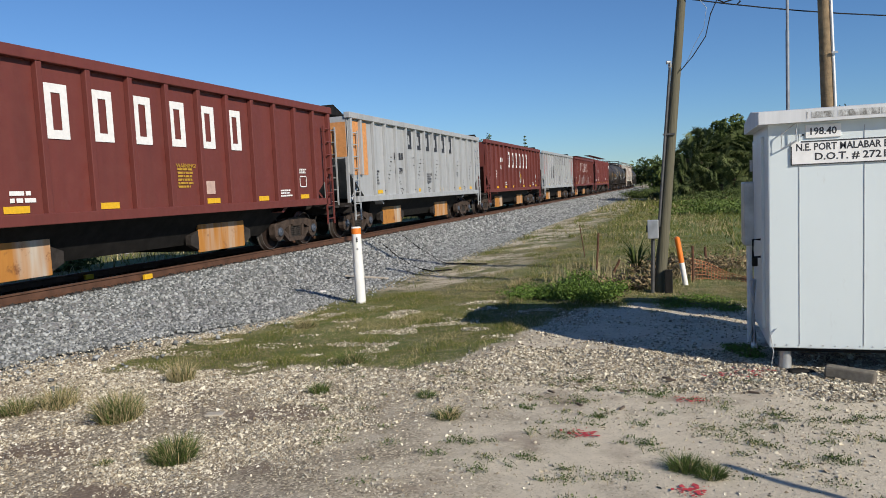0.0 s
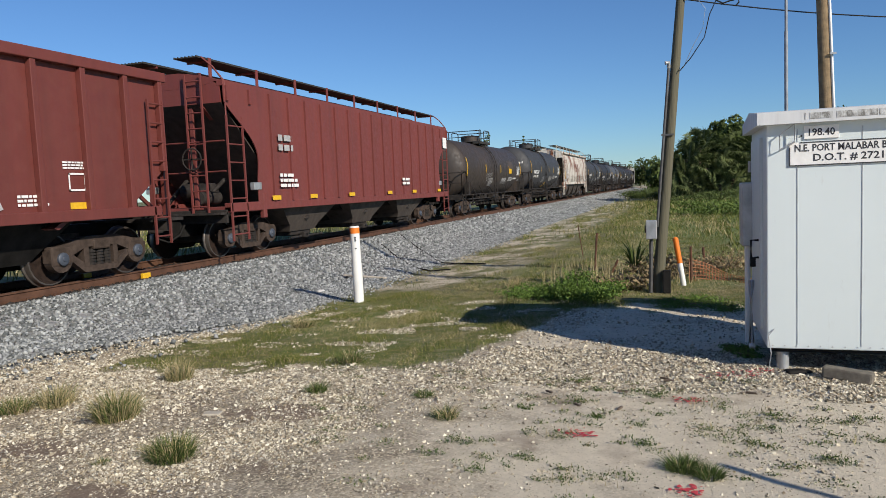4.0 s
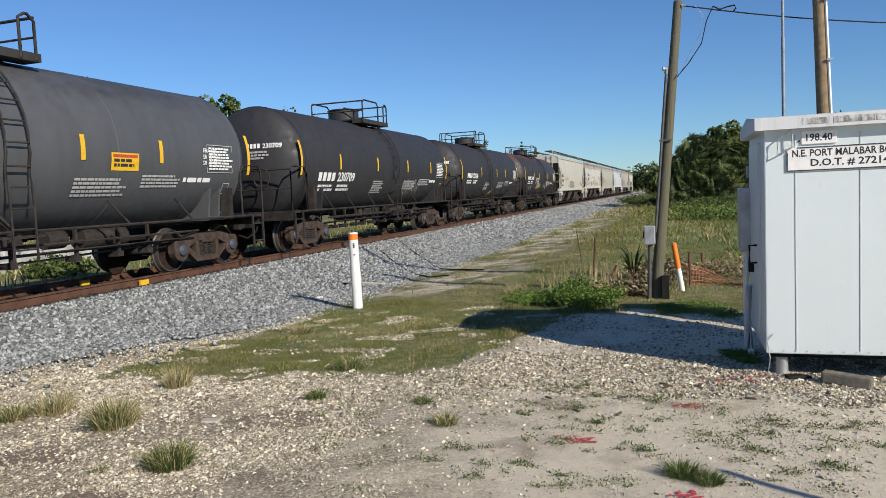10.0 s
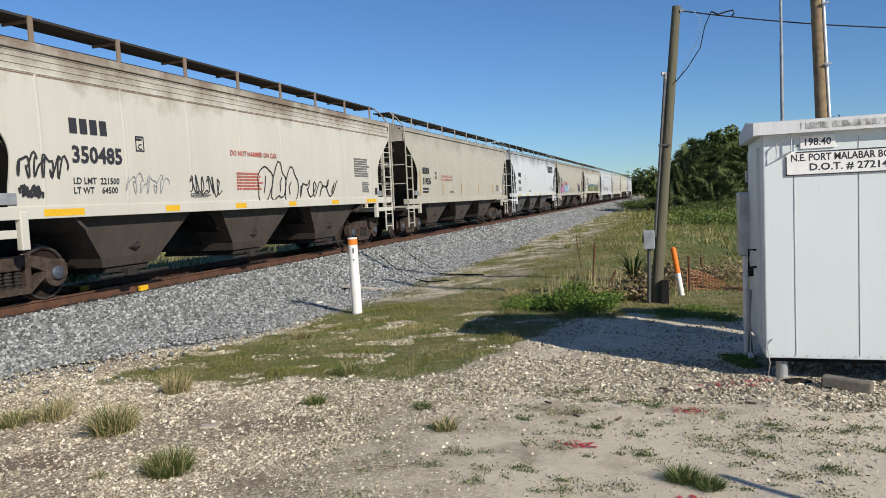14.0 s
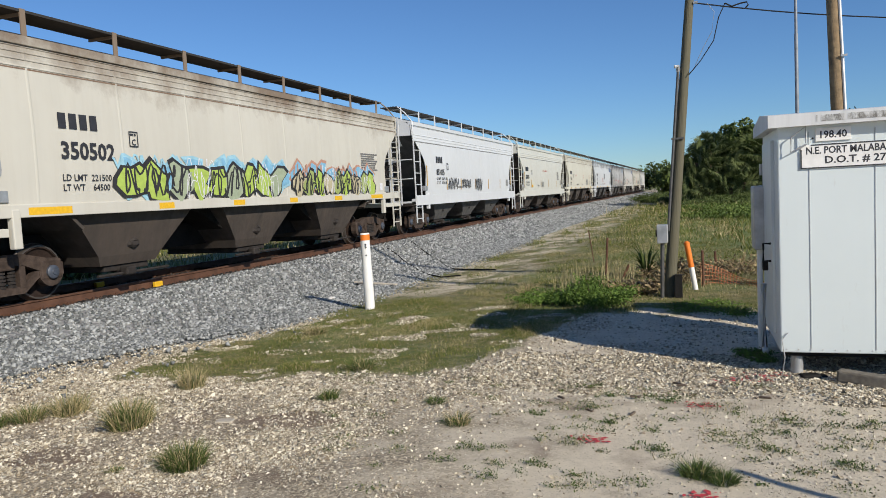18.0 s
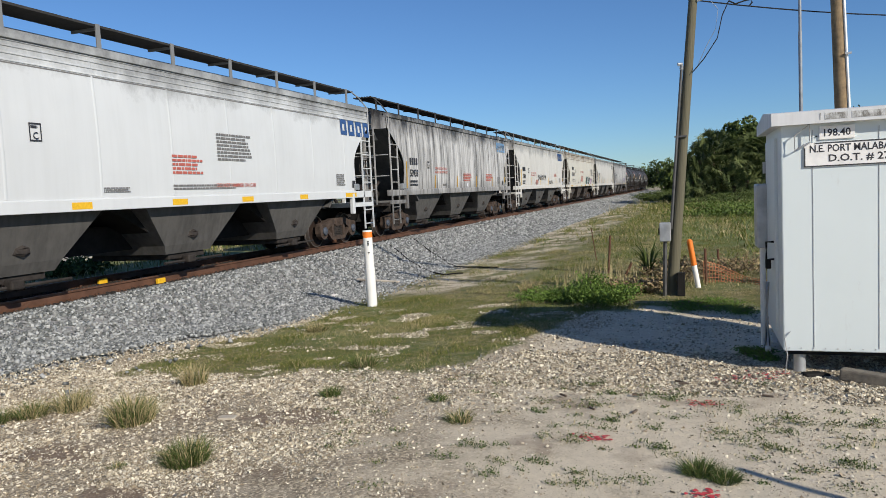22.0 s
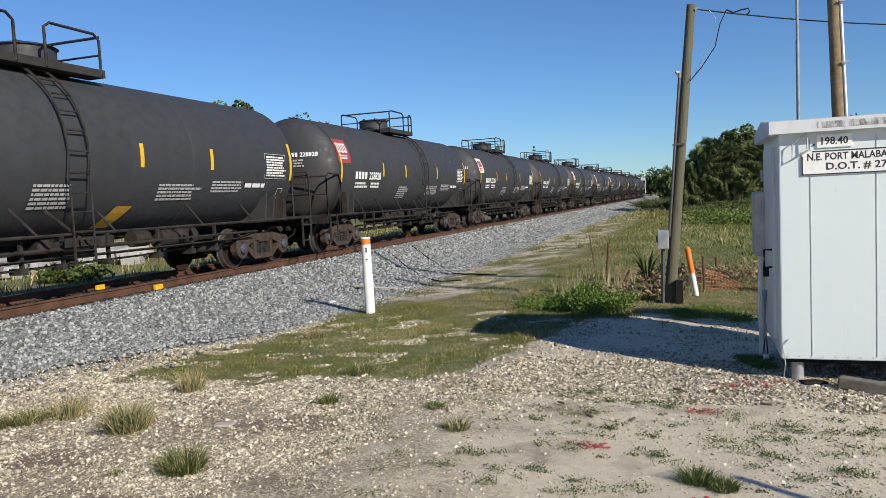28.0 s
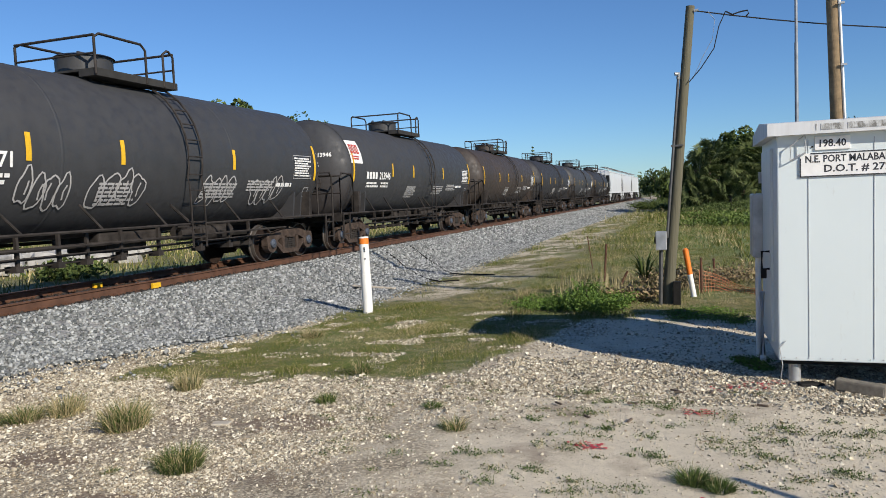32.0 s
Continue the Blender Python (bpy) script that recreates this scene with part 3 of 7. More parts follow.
def utility_pole():
    a, b = Vector((-0.40, 12.30, -0.1)), Vector((0.04, 12.30, 4.75))
    p = thing("utility_pole", "leaning weathered wooden service pole with a meter box", "utility pole")
    part("shaft", Shape().pipe([a, a.lerp(b, 0.5), b], [0.096, 0.082, 0.068], 14), WOOD, p, smooth=40)
    c0, c1 = Vector((-0.47, 12.21, 0.0)), Vector((-0.16, 12.21, 3.62))
    part("conduit", Shape().pipe([c0.lerp(c1, 0.3), c1], 0.022, 8), WORN_STEEL, p, "thin grey conduit", smooth=40)
    part("weatherhead", Shape().pipe([c1, c1 + Vector((0, -0.03, 0.08)), c1 + Vector((-0.05, -0.05, 0.07))], 0.03, 8), GALV, p)
    part("lower_conduit", Shape().pipe([(-0.47, 12.19, 0.95), (-0.50, 12.19, -0.1)], 0.032, 8), WORN_STEEL, p, smooth=40)
    part("meter_box", Shape().rbox(-0.55, -0.38, 12.02, 12.18, 0.90, 1.20, 0.012), GALV, p, "pale grey meter box")
    part("meter_dial", Shape().cyl((-0.57, 12.10, 1.06), (-0.545, 12.10, 1.06), 0.06, n=14), DARK, p)
    part("small_box", Shape().rbox(-0.30, -0.18, 12.12, 12.22, 0.0, 0.38, 0.01), DARK, p, "dark junction box by the foot")
    part("strap", Shape().box(-0.29, -0.10, 12.19, 12.22, 2.55, 2.58), WORN_STEEL, p)
    drop = [(0.15, 12.28, 4.66), (0.42, 12.3, 4.64), (0.56, 12.35, 4.62), (0.66, 12.35, 4.56), (0.78, 12.4, 4.60), (0.88, 12.4, 4.61), (0.90, 12.4, 4.56), (0.86, 12.4, 4.52)]
    part("wire_tail", Shape().pipe(drop[2:], 0.012, 5), DARK, p, "loose black wire tail", smooth=60)
    part("service_drop", Shape().pipe([(0.56, 12.35, 4.62), (0.46, 12.3, 4.40), (0.38, 12.25, 4.05), (0.18, 12.2, 3.75), (0.0, 12.2, 3.55)], 0.008, 5), DARK, p, "loose black drop wire", smooth=60)
    part("thin_wire", Shape().pipe([(0.30, 12.3, 4.64), (0.40, 12.3, 4.50), (0.36, 12.3, 4.20), (0.22, 12.25, 3.95), (0.06, 12.2, 3.60)], 0.004, 4), GALV, p)
    part("anchor", Shape().cyl((0.09, 12.25, 4.66), (0.16, 12.25, 4.67), 0.02, n=6), GALV, p)


utility_pole()


def orange_marker():
    p = thing("orange_marker", "leaning orange and white fibreglass marker post", "marker post", m=pose(0.04, 13.07, -0.1, 0, -9, 0))
    part("white_stem", Shape().cyl((0, 0, 0), (0, 0, 0.5), 0.045, n=12), CONC, p, smooth=40)
    part("orange_sleeve", Shape().cyl((0, 0, 0.5), (0, 0, 0.93), 0.047, n=12), ORANGE, p, smooth=40)
    part("cap", Shape().cyl((0, 0, 0.93), (0, 0, 0.96), 0.047, 0.02, n=12), ORANGE, p)


orange_marker()


def overhead_wire():
    a, b = Vector((0.10, 12.28, 4.67)), Vector((9.7, 17.3, 4.75))
    pts = [a.lerp(b, k / 16) - Vector((0, 0, 0.35 * (1 - (k / 8 - 1) ** 2))) for k in range(17)]
    thing("overhead_wire", "black twisted overhead service wire", "wire", shape=Shape().pipe(pts, 0.011, 5), mat=DARK, smooth=60)


overhead_wire()


def tall_pole():
    p = thing("tall_pole", "tall brown wooden pole with a white conduit", "utility pole")
    a, b = Vector((2.34, 13, -0.3)), Vector((2.02, 13, 9.0))
    part("shaft", Shape().pipe([a, a.lerp(b, 0.5), b], [0.125, 0.098, 0.08], 16), BROWN_WOOD, p, smooth=40)
    part("conduit", Shape().pipe([a + Vector((0.10, -0.10, 0)), b + Vector((0.08, -0.06, -0.5))], 0.022, 8), CONC, p, "white conduit", smooth=40)
    for z in (1.4, 3.7, 4.65, 6.5):
        part("conduit_strap", Shape().box(2.38 - z * 0.034, 2.47 - z * 0.034, 12.86, 12.89, z, z + 0.03), GALV, p)


tall_pole()
mast = thing("metal_mast", "slim galvanised metal mast behind the cabinet", "mast", m=pose(1.215, 9.62, -0.05))
part("lower_tube", Shape().cyl((0, 0, 0), (0, 0, 3.6), 0.021, n=12), WORN_GALV, mast, smooth=40)
part("upper_tube", Shape().cyl((0, 0, 3.58), (0, 0, 7.5), 0.017, n=12), WORN_GALV, mast, smooth=40)


# ---- the train ----
SURGE = {1: 0.07, 3: -0.08, 9: -0.05, 10: 0.15, 20: -0.05, 22: 0.07, 28: 0.05, 29: -0.12, 30: -0.12, 31: 0.08, 32: -0.04}


def move_train(t):
    """How far the train has come by t seconds."""
    return 17.691 * t + 0.00524 * t * t + SURGE.get(t, 0.0)


SIDE_FRAME = [(-1.12, 0.40), (-1.12, 0.60), (-0.80, 0.70), (-0.36, 0.80), (0.36, 0.80), (0.80, 0.70), (1.12, 0.60), (1.12, 0.40), (1.02, 0.40), (0.98, 0.52), (0.80, 0.54), (0.76, 0.46), (0.36, 0.62), (-0.36, 0.62), (-0.76, 0.46), (-0.80, 0.54), (-0.98, 0.52), (-1.02, 0.40)]
LOWER_FRAME = [(-0.80, 0.50), (-0.38, 0.17), (0.38, 0.17), (0.80, 0.50), (0.62, 0.50), (0.32, 0.29), (-0.32, 0.29), (-0.62, 0.50)]
MESH = {}


def truck_meshes():
    wheel = Shape().lathe([(-0.07, 0.10), (-0.07, 0.36), (-0.065, 0.485), (-0.035, 0.487), (-0.02, 0.462), (0.065, 0.452), (0.07, 0.40), (0.03, 0.385), (0.0, 0.30), (0.01, 0.16), (0.07, 0.14), (0.07, 0.08)], n=20)
    MESH["wheel"] = wheel.mesh("wheel", WHEEL, 35)
    MESH["rim"] = Shape().loft([[(x, r * math.cos(k * math.tau / 20), r * math.sin(k * math.tau / 20)) for k in range(20)] for x, r in ((-0.067, 0.482), (-0.066, 0.4865), (-0.036, 0.489), (-0.019, 0.4645), (0.062, 0.4545), (0.071, 0.450), (0.0715, 0.425))], caps=False).mesh("rim", TREAD, 35)
    MESH["axle"] = Shape().cyl((-1.1, 0, 0), (1.1, 0, 0), 0.085, n=12).mesh("axle", STEEL, 40)
    f = Shape()
    f.prism(SIDE_FRAME, -0.09, 0.09).prism(LOWER_FRAME, -0.07, 0.07)
    f.box(-0.08, 0.08, -0.40, -0.29, 0.27, 0.64).box(-0.08, 0.08, 0.29, 0.40, 0.27, 0.64)
    for y in (-0.889, 0.889):
        f.cyl((-0.08, y, 0.457), (0.08, y, 0.457), 0.235, n=16)
    MESH["sideframe"] = f.mesh("sideframe", TRUCK, 30)
    s = Shape()
    for y in (-0.18, 0.0, 0.18):
        for k in range(5):
            s.cyl((0.02, y, 0.29 + k * 0.055), (0.02, y, 0.322 + k * 0.055), 0.075, n=7)
        s.cyl((0.02, y, 0.29), (0.02, y, 0.57), 0.05, n=8)
    MESH["springs"] = s.mesh("spring_nest", STEEL)
    MESH["bolster"] = Shape().rbox(-1.12, 1.12, -0.20, 0.20, 0.56, 0.74, 0.03).box(-0.3, 0.3, -0.3, 0.3, 0.70, 0.84).mesh("truck", TRUCK)
    MESH["adapter"] = Shape().rbox(-0.095, 0.095, -0.21, 0.21, 0.33, 0.68, 0.04).mesh("bearing_adapter", TRUCK)
    MESH["cap"] = Shape().lathe([(0, 0.115), (0.05, 0.115), (0.07, 0.09), (0.07, 0.05), (0.085, 0.04), (0.085, 0.0)], n=16).mesh("bearing_cap", CAP, 40)
    MESH["beam"] = Shape().box(-0.95, 0.95, -0.06, 0.06, 0.32, 0.42).mesh("brake_beam", STEEL)


truck_meshes()


def truck(car, y):
    t = part("truck", MESH["bolster"], None, car)
    t.location = (0, y, 0)
    for sx in (-1, 1):
        for name in ("sideframe", "springs"):
            o = part("sideframe" if name == "sideframe" else "spring_nest", MESH[name], None, t, kind="" if name == "sideframe" else "stuff")
            o.location, o.rotation_euler = (sx * 1.0, 0, 0), (0, 0, 0 if sx > 0 else math.pi)
    for k in (-1, 1):
        o = part("axle", MESH["axle"], None, t)
        o.location = (0, k * 0.889, 0.457)
        o = part("brake_beam", MESH["beam"], None, t)
        o.location = (0, k * 0.38, 0)
        for sx in (-1, 1):
            for name, x in (("wheel", 0.75), ("rim", 0.75)):
                o = part(name, MESH[name], None, t)
                o.location, o.rotation_euler = (sx * x, k * 0.889, 0.457), (0, 0, 0 if sx > 0 else math.pi)
            o = part("bearing_adapter", MESH["adapter"], None, t)
            o.location = (sx * 1.0, k * 0.889, 0)
            o = part("bearing_cap", MESH["cap"], None, t)
            o.location, o.rotation_euler = (sx * 1.08, k * 0.889, 0.457), (0, 0, 0 if sx > 0 else math.pi)


def coupler(car, y, way):
    s = Shape().box(-0.10, 0.10, min(y, y + way * 0.75), max(y, y + way * 0.75), 0.72, 0.98)
    s.rbox(-0.17, 0.13, min(y + way * 0.62, y + way * 0.9), max(y + way * 0.62, y + way * 0.9), 0.68, 1.02, 0.04)
    part("coupler", s, STEEL, car)
    part("air_hose", Shape().pipe([(0.35, y, 0.85), (0.38, y + way * 0.3, 0.62), (0.2, y + way * 0.55, 0.45), (0.05, y + way * 0.8, 0.55)], 0.03, 6), DARK, car, "black rubber air hose", smooth=60)


def ladder(car, x, y, z0, z1, mat, width=0.42, axis="y", name="ladder", gap=0.36, r=0.018):
    s, h = Shape(), width / 2
    d = (lambda k: (x, y + k, 0)) if axis == "y" else (lambda k: (x + k, y, 0))
    for k in (-h, h):
        px, py, _ = d(k)
        s.box(px - 0.02, px + 0.02, py - 0.02, py + 0.02, z0, z1)
    z = z0 + 0.15
    while z < z1:
        a, b = d(-h), d(h)
        s.cyl((a[0], a[1], z), (b[0], b[1], z), r, n=6)
        z += gap
    return part(name, s, mat, car)


# covered hoppers
def side_x(z, bulge=0.05):
    return 1.585 - bulge * abs((z - 2.5) / 1.3) ** (2 if bulge < 0.1 else 2.6)


def hopper_spot(y, z, up=0.008):
    return (side_x(z) + up, y, z)


def bite(z, arc=False):
    """How far the side sheet stops short of the car's end, over the arched opening."""
    if arc:
        return 0.95 * math.sqrt(max(0.0, 1 - ((z - 1.3) / 2.75) ** 2))
    if z > 3.64:
        return 0.0
    if z > 2.35:
        return 1.22 * math.sin((3.64 - z) / 1.29 * math.pi / 2) ** 1.25
    return 1.22 - 0.07 * smooth01((2.35 - z) / 0.7)


def hopper_car(bays=3, HB=8.2, bulge=0.05, ribs=0, low=1.37, name="covered_hopper"):
    """A covered hopper with curved sides, at the line's origin."""
    car = thing(name, "covered hopper", "freight car", "cars of the train")
    zs = [max(1.30, low + 0.1)] + [z for z in (1.30 + i * 0.1 for i in range(1, 18)) if z > low + 0.15] + [3.10, 3.2, 3.3, 3.4, 3.48, 3.55, 3.60, 3.63, 3.641, 3.8, 3.9, 4.02]
    for sx in (1, -1):
        s, ny = Shape(), 24
        for th in (0.0, 0.025):
            for z in zs:
                e = HB - bite(z, bulge > 0.1)
                s.v += [(sx * (side_x(z, bulge) - th), -e + 2 * e * i / ny, z) for i in range(ny + 1)]
        n = ny + 1
        half = n * len(zs)
        for k in range(len(zs) - 1):
            for i in range(ny):
                a, b, c, d = k * n + i, k * n + i + 1, (k + 1) * n + i + 1, (k + 1) * n + i
                s.f += [(a, b, c, d), (a + half, d + half, c + half, b + half)]
            for i in (0, ny):
                s.f.append((k * n + i, (k + 1) * n + i, (k + 1) * n + i + half, k * n + i + half))
        part("side_sheet", s, None, car, smooth=50)
        part("side_sill", Shape().rbox(sx * 1.50 - 0.09, sx * 1.50 + 0.09, -HB, HB, low, max(1.31, low + 0.2), 0.012), None, car)
        part("top_chord", Shape().rbox(sx * 1.47 - 0.07, sx * 1.47 + 0.10, -HB, HB, 3.99, 4.13, 0.012), None, car)
        seams = Shape()
        for i in range(1, 9):
            y = -HB + 2 * HB * i / 9
            seams.loft([[(sx * (side_x(z, bulge) + u), y + w, z) for u, w in ((-0.01, -0.06), (0.006, -0.016), (0.006, 0.016), (-0.01, 0.06))] for z in [1.32 + 0.27 * k for k in range(11)] if z > low + 0.1 and abs(y) < HB - bite(z, bulge > 0.1) - 0.05])
        if not ribs:
            part("side_seams", seams, None, car, smooth=30, kind="stuff")
        for i in range(ribs):
            y = -HB + 0.08 + i * (2 * HB - 0.16) / (ribs - 1)
            z0 = 1.31 if abs(y) < HB - 1.5 else 3.65
            part("rib", Shape().box(sx * side_x(2.5, bulge) - 0.02, sx * side_x(2.5, bulge) + 0.05, y - 0.04, y + 0.04, z0, 4.0), None, car)
    part("roof", Shape().loft([[(x, y, z) for x, z in ((-1.44, 4.12), (-1.0, 4.27), (-0.42, 4.36), (0.42, 4.36), (1.0, 4.27), (1.44, 4.12), (0.9, 4.0), (-0.9, 4.0))] for y in (-HB, HB)]), None, car, smooth=50)
    part("hatch_trough", Shape().rbox(-0.36, 0.36, -HB + 0.8, HB - 0.8, 4.34, 4.50, 0.03), None, car)
    for sx in (1, -1):
        edge = []
        for k in range(7):
            x = sx * 0.72 - 0.29 + k * 0.0967
            edge += [(x - 0.012, 4.675), (x - 0.012, 4.703), (x + 0.012, 4.703), (x + 0.012, 4.675)]
        edge += [(sx * 0.72 + 0.305, 4.66), (sx * 0.72 - 0.305, 4.66)]
        rb = Shape().loft([[(x, y, z) for x, z in edge] for y in (-HB - 0.12, HB + 0.12)])
        part("running_board", rb, GRATE, car, "dark steel grating walkway")
        for i in range(9):
            y = -HB + 0.35 + i * (2 * HB - 0.7) / 8
            part("walkway_bracket", Shape().box(sx * 1.02 - 0.012, sx * 1.02 + 0.012, y - 0.05, y + 0.05, 4.24, 4.715).box(sx * 0.72 - 0.3, sx * 0.72 + 0.3, y - 0.02, y + 0.02, 4.61, 4.66), None, car)
    for e in (-1, 1):
        part("end_sheet", Shape().loft([[(x, e * y, z) for x, z in ((-1.47, 4.02), (-1.0, 4.25), (-0.42, 4.35), (0.42, 4.35), (1.0, 4.25), (1.47, 4.02), (1.49, 3.62), (-1.49, 3.62))] for y in (HB - 0.03, HB - 0.005)]), None, car)
        # the end cavity's shade is put into this sheet's dark colour
        part("slope_sheet", Shape().prism([(e * (HB - 0.01), 3.62), (e * (HB - 0.05), 3.62), (e * (HB - 2.75), 1.15), (e * (HB - 2.70), 1.12)], -1.48, 1.48), DARK, car, "dirt-grey sloping end sheet with shade in its colour")
        part("end_platform", Shape().box(-1.5, 1.5, e * HB - 0.28, e * HB + 0.02 * e + 0.26, 1.05, 1.10).rbox(-1.5, 1.5, min(e * HB, e * (HB + 0.06)), max(e * HB, e * (HB + 0.06)), 0.85, 1.16, 0.01), STEEL, car)
        part("centre_sill", Shape().box(-0.3, 0.3, min(e * (HB + 0.15), 0), max(e * (HB + 0.15), 0), 0.55, 1.05), DARK, car)
        part("end_sill", Shape().rbox(-1.58, 1.58, min(e * (HB - 1.25), e * HB), max(e * (HB - 1.25), e * HB), 1.09, 1.22, 0.012), None, car)
        for sx in (-1, 1):
            part("end_post", Shape().box(sx * 0.62 - 0.045, sx * 0.62 + 0.045, e * (HB - 0.12) - 0.04, e * (HB - 0.12) + 0.04, 1.1, 3.64), None, car)
            part("slope_stiffener", Shape().prism([(e * (HB - 0.10), 3.56), (e * (HB - 0.02), 3.56), (e * (HB - 1.72), 2.22), (e * (HB - 1.80), 2.22)], sx * 0.95 - 0.05, sx * 0.95 + 0.05), None, car)
            ladder(car, sx * 1.57, e * (HB - 0.35), 0.42, 3.32, None, 0.60, gap=0.42)
            part("top_grab", Shape().pipe([(sx * 1.57, e * (HB - 0.05), 3.3), (sx * 1.57, e * (HB - 0.05), 4.1), (sx * 1.3, e * (HB - 0.05), 4.45), (sx * 1.02, e * (HB - 0.05), 4.69)], 0.022), None, car, smooth=60)
            part("step_bracket", Shape().rbox(sx * 1.50 - 0.02, sx * 1.50 + 0.10, e * (HB - 1.38) - 0.075, e * (HB - 1.38) + 0.075, 0.90, 1.50, 0.02), None, car)
            part("placard_plate", Shape().rbox(sx * 1.50 - 0.02, sx * 1.50 + 0.095, e * (HB - 1.12) - 0.16, e * (HB - 1.12) + 0.16, 1.60, 1.78, 0.01), GALV, car)
        part("hand_rail", Shape().pipe([(-1.5, e * (HB - 0.02), 2.05), (1.5, e * (HB - 0.02), 2.05)], 0.02).pipe([(-1.5, e * (HB - 0.02), 2.75), (1.5, e * (HB - 0.02), 2.75)], 0.02), None, car)
        ladder(car, -e * 0.85, e * (HB + 0.09), 1.1, 4.3, None, axis="x", name="end_ladder")
        part("slope_brace", Shape().pipe([(0.45, e * (HB - 0.1), 1.08), (0.55, e * (HB - 1.3), 1.9)], 0.05).pipe([(-0.45, e * (HB - 0.1), 1.08), (-0.55, e * (HB - 1.3), 1.9)], 0.05), STEEL, car)
        coupler(car, e * (HB + 0.05), e * 0.7)
        truck(car, e * (HB - 1.48))
    part("brake_wheel", Shape().pipe([(0.75 + 0.25 * math.cos(k * math.tau / 14), -HB - 0.16, 2.35 + 0.25 * math.sin(k * math.tau / 14)) for k in range(15)], 0.018).box(0.5, 1.0, -HB - 0.17, -HB - 0.15, 2.335, 2.365).box(0.735, 0.765, -HB - 0.17, -HB - 0.15, 2.1, 2.6), STEEL, car)
    part("brake_cylinder", Shape().cyl((0.5, -HB + 1.0, 1.45), (0.5, -HB + 0.3, 1.45), 0.17, n=14).cyl((-0.3, -HB + 0.9, 1.6), (0.5, -HB + 0.9, 1.6), 0.22, n=14), STEEL, car, smooth=40)
    w = (2 * HB - 4.2) / bays
    for k in range(bays):
        c = -HB + 2.1 + w * (k + 0.5)
        t = w / 2 - 0.02
        rings = [[(-xo, c - yo, z), (xo, c - yo, z), (xo, c + yo, z), (-xo, c + yo, z)] for xo, yo, z in ((1.37, min(1.52, t), low + 0.02), (1.13, 0.80, 0.60), (1.05, 0.70, 0.42))]
        part("discharge_bay", Shape().loft(rings), None, car, "hopper bay dark with dirt and painted shade")
        if k < bays - 1:
            # black ridge: its colour holds the shade of the gap between bays
            part("bay_ridge", Shape().prism([(c + 0.9, 0.80), (c + w / 2, low + 0.02), (c + w - 0.9, 0.80), (c + w - 0.6, low + 0.03), (c + 0.6, low + 0.03)], -1.0, 1.0), DARK, car)
        part("wear_plate", Shape().rbox(1.16, 1.25, c - 0.85, c + 0.80, low - 0.05, low - 0.02, 0.008), None, car)
        gate = Shape().rbox(-1.0, 1.0, c - 0.56, c + 0.56, 0.30, 0.42, 0.02).cyl((-1.3, c - 0.2, 0.30), (1.3, c - 0.2, 0.30), 0.035, n=8).rbox(1.12, 1.30, c - 0.32, c - 0.08, 0.22, 0.38, 0.03).pipe([(1.18, c - 0.9, 0.26), (1.18, c + 0.9, 0.26)], 0.03)
        part("outlet_gate", gate, STEEL, car)
        rib = Shape()
        for sx in (-1, 1):
            rib.loft([[(sx * (1.16 + 0.02) + a, c + b2, 0.80 + d) for a, b2, d in ((0, -0.16, -0.05), (0.05, 0, -0.09), (0, 0.16, -0.05), (0, 0.14, 0.06), (0.04, 0, 0.09), (0, -0.14, 0.06))] for sx2 in (0,)] + [[(sx * (1.16 + 0.02) + 0.06 * sx + a, c + b2, 0.80 + d) for a, b2, d in ((0, -0.1, -0.03), (0.02, 0, -0.05), (0, 0.1, -0.03), (0, 0.1, 0.03), (0.02, 0, 0.05), (0, -0.1, 0.03))]])
        part("vibrator_bracket", rib, STEEL, car, kind="stuff")
    return car


GRATE = plain("dark_grating", (0.035, 0.033, 0.03), 0.8, 0.2, 0.3)
BODY_PARTS = ("side_sheet", "side_sill", "top_chord", "side_seams", "roof", "hatch_trough", "end_sheet", "corner_post", "ladder", "end_ladder", "step_bracket", "walkway_bracket", "rib", "end_sill", "end_post", "slope_stiffener", "top_grab", "hand_rail", "wear_plate")


def base_name(ob):
    return ob.name.split(".")[0]


def dress(car, body, bays=None, fittings=None):
    for o in car.children:
        k = base_name(o)
        if k in BODY_PARTS:
            repaint(o, fittings if fittings and k in ("walkway_bracket", "ladder", "end_ladder", "step_bracket") else body)
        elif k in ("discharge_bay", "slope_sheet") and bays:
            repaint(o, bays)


# tank cars
TR, TZ, TL, DISH = 1.52, 2.46, 6.68, 0.62   # radius, axis height, half length of the shell, depth of its heads


def tank_spot(y, z, up=0.012):
    return (math.sqrt(max(0.01, (TR + up) ** 2 - (z - TZ) ** 2)), y, z)


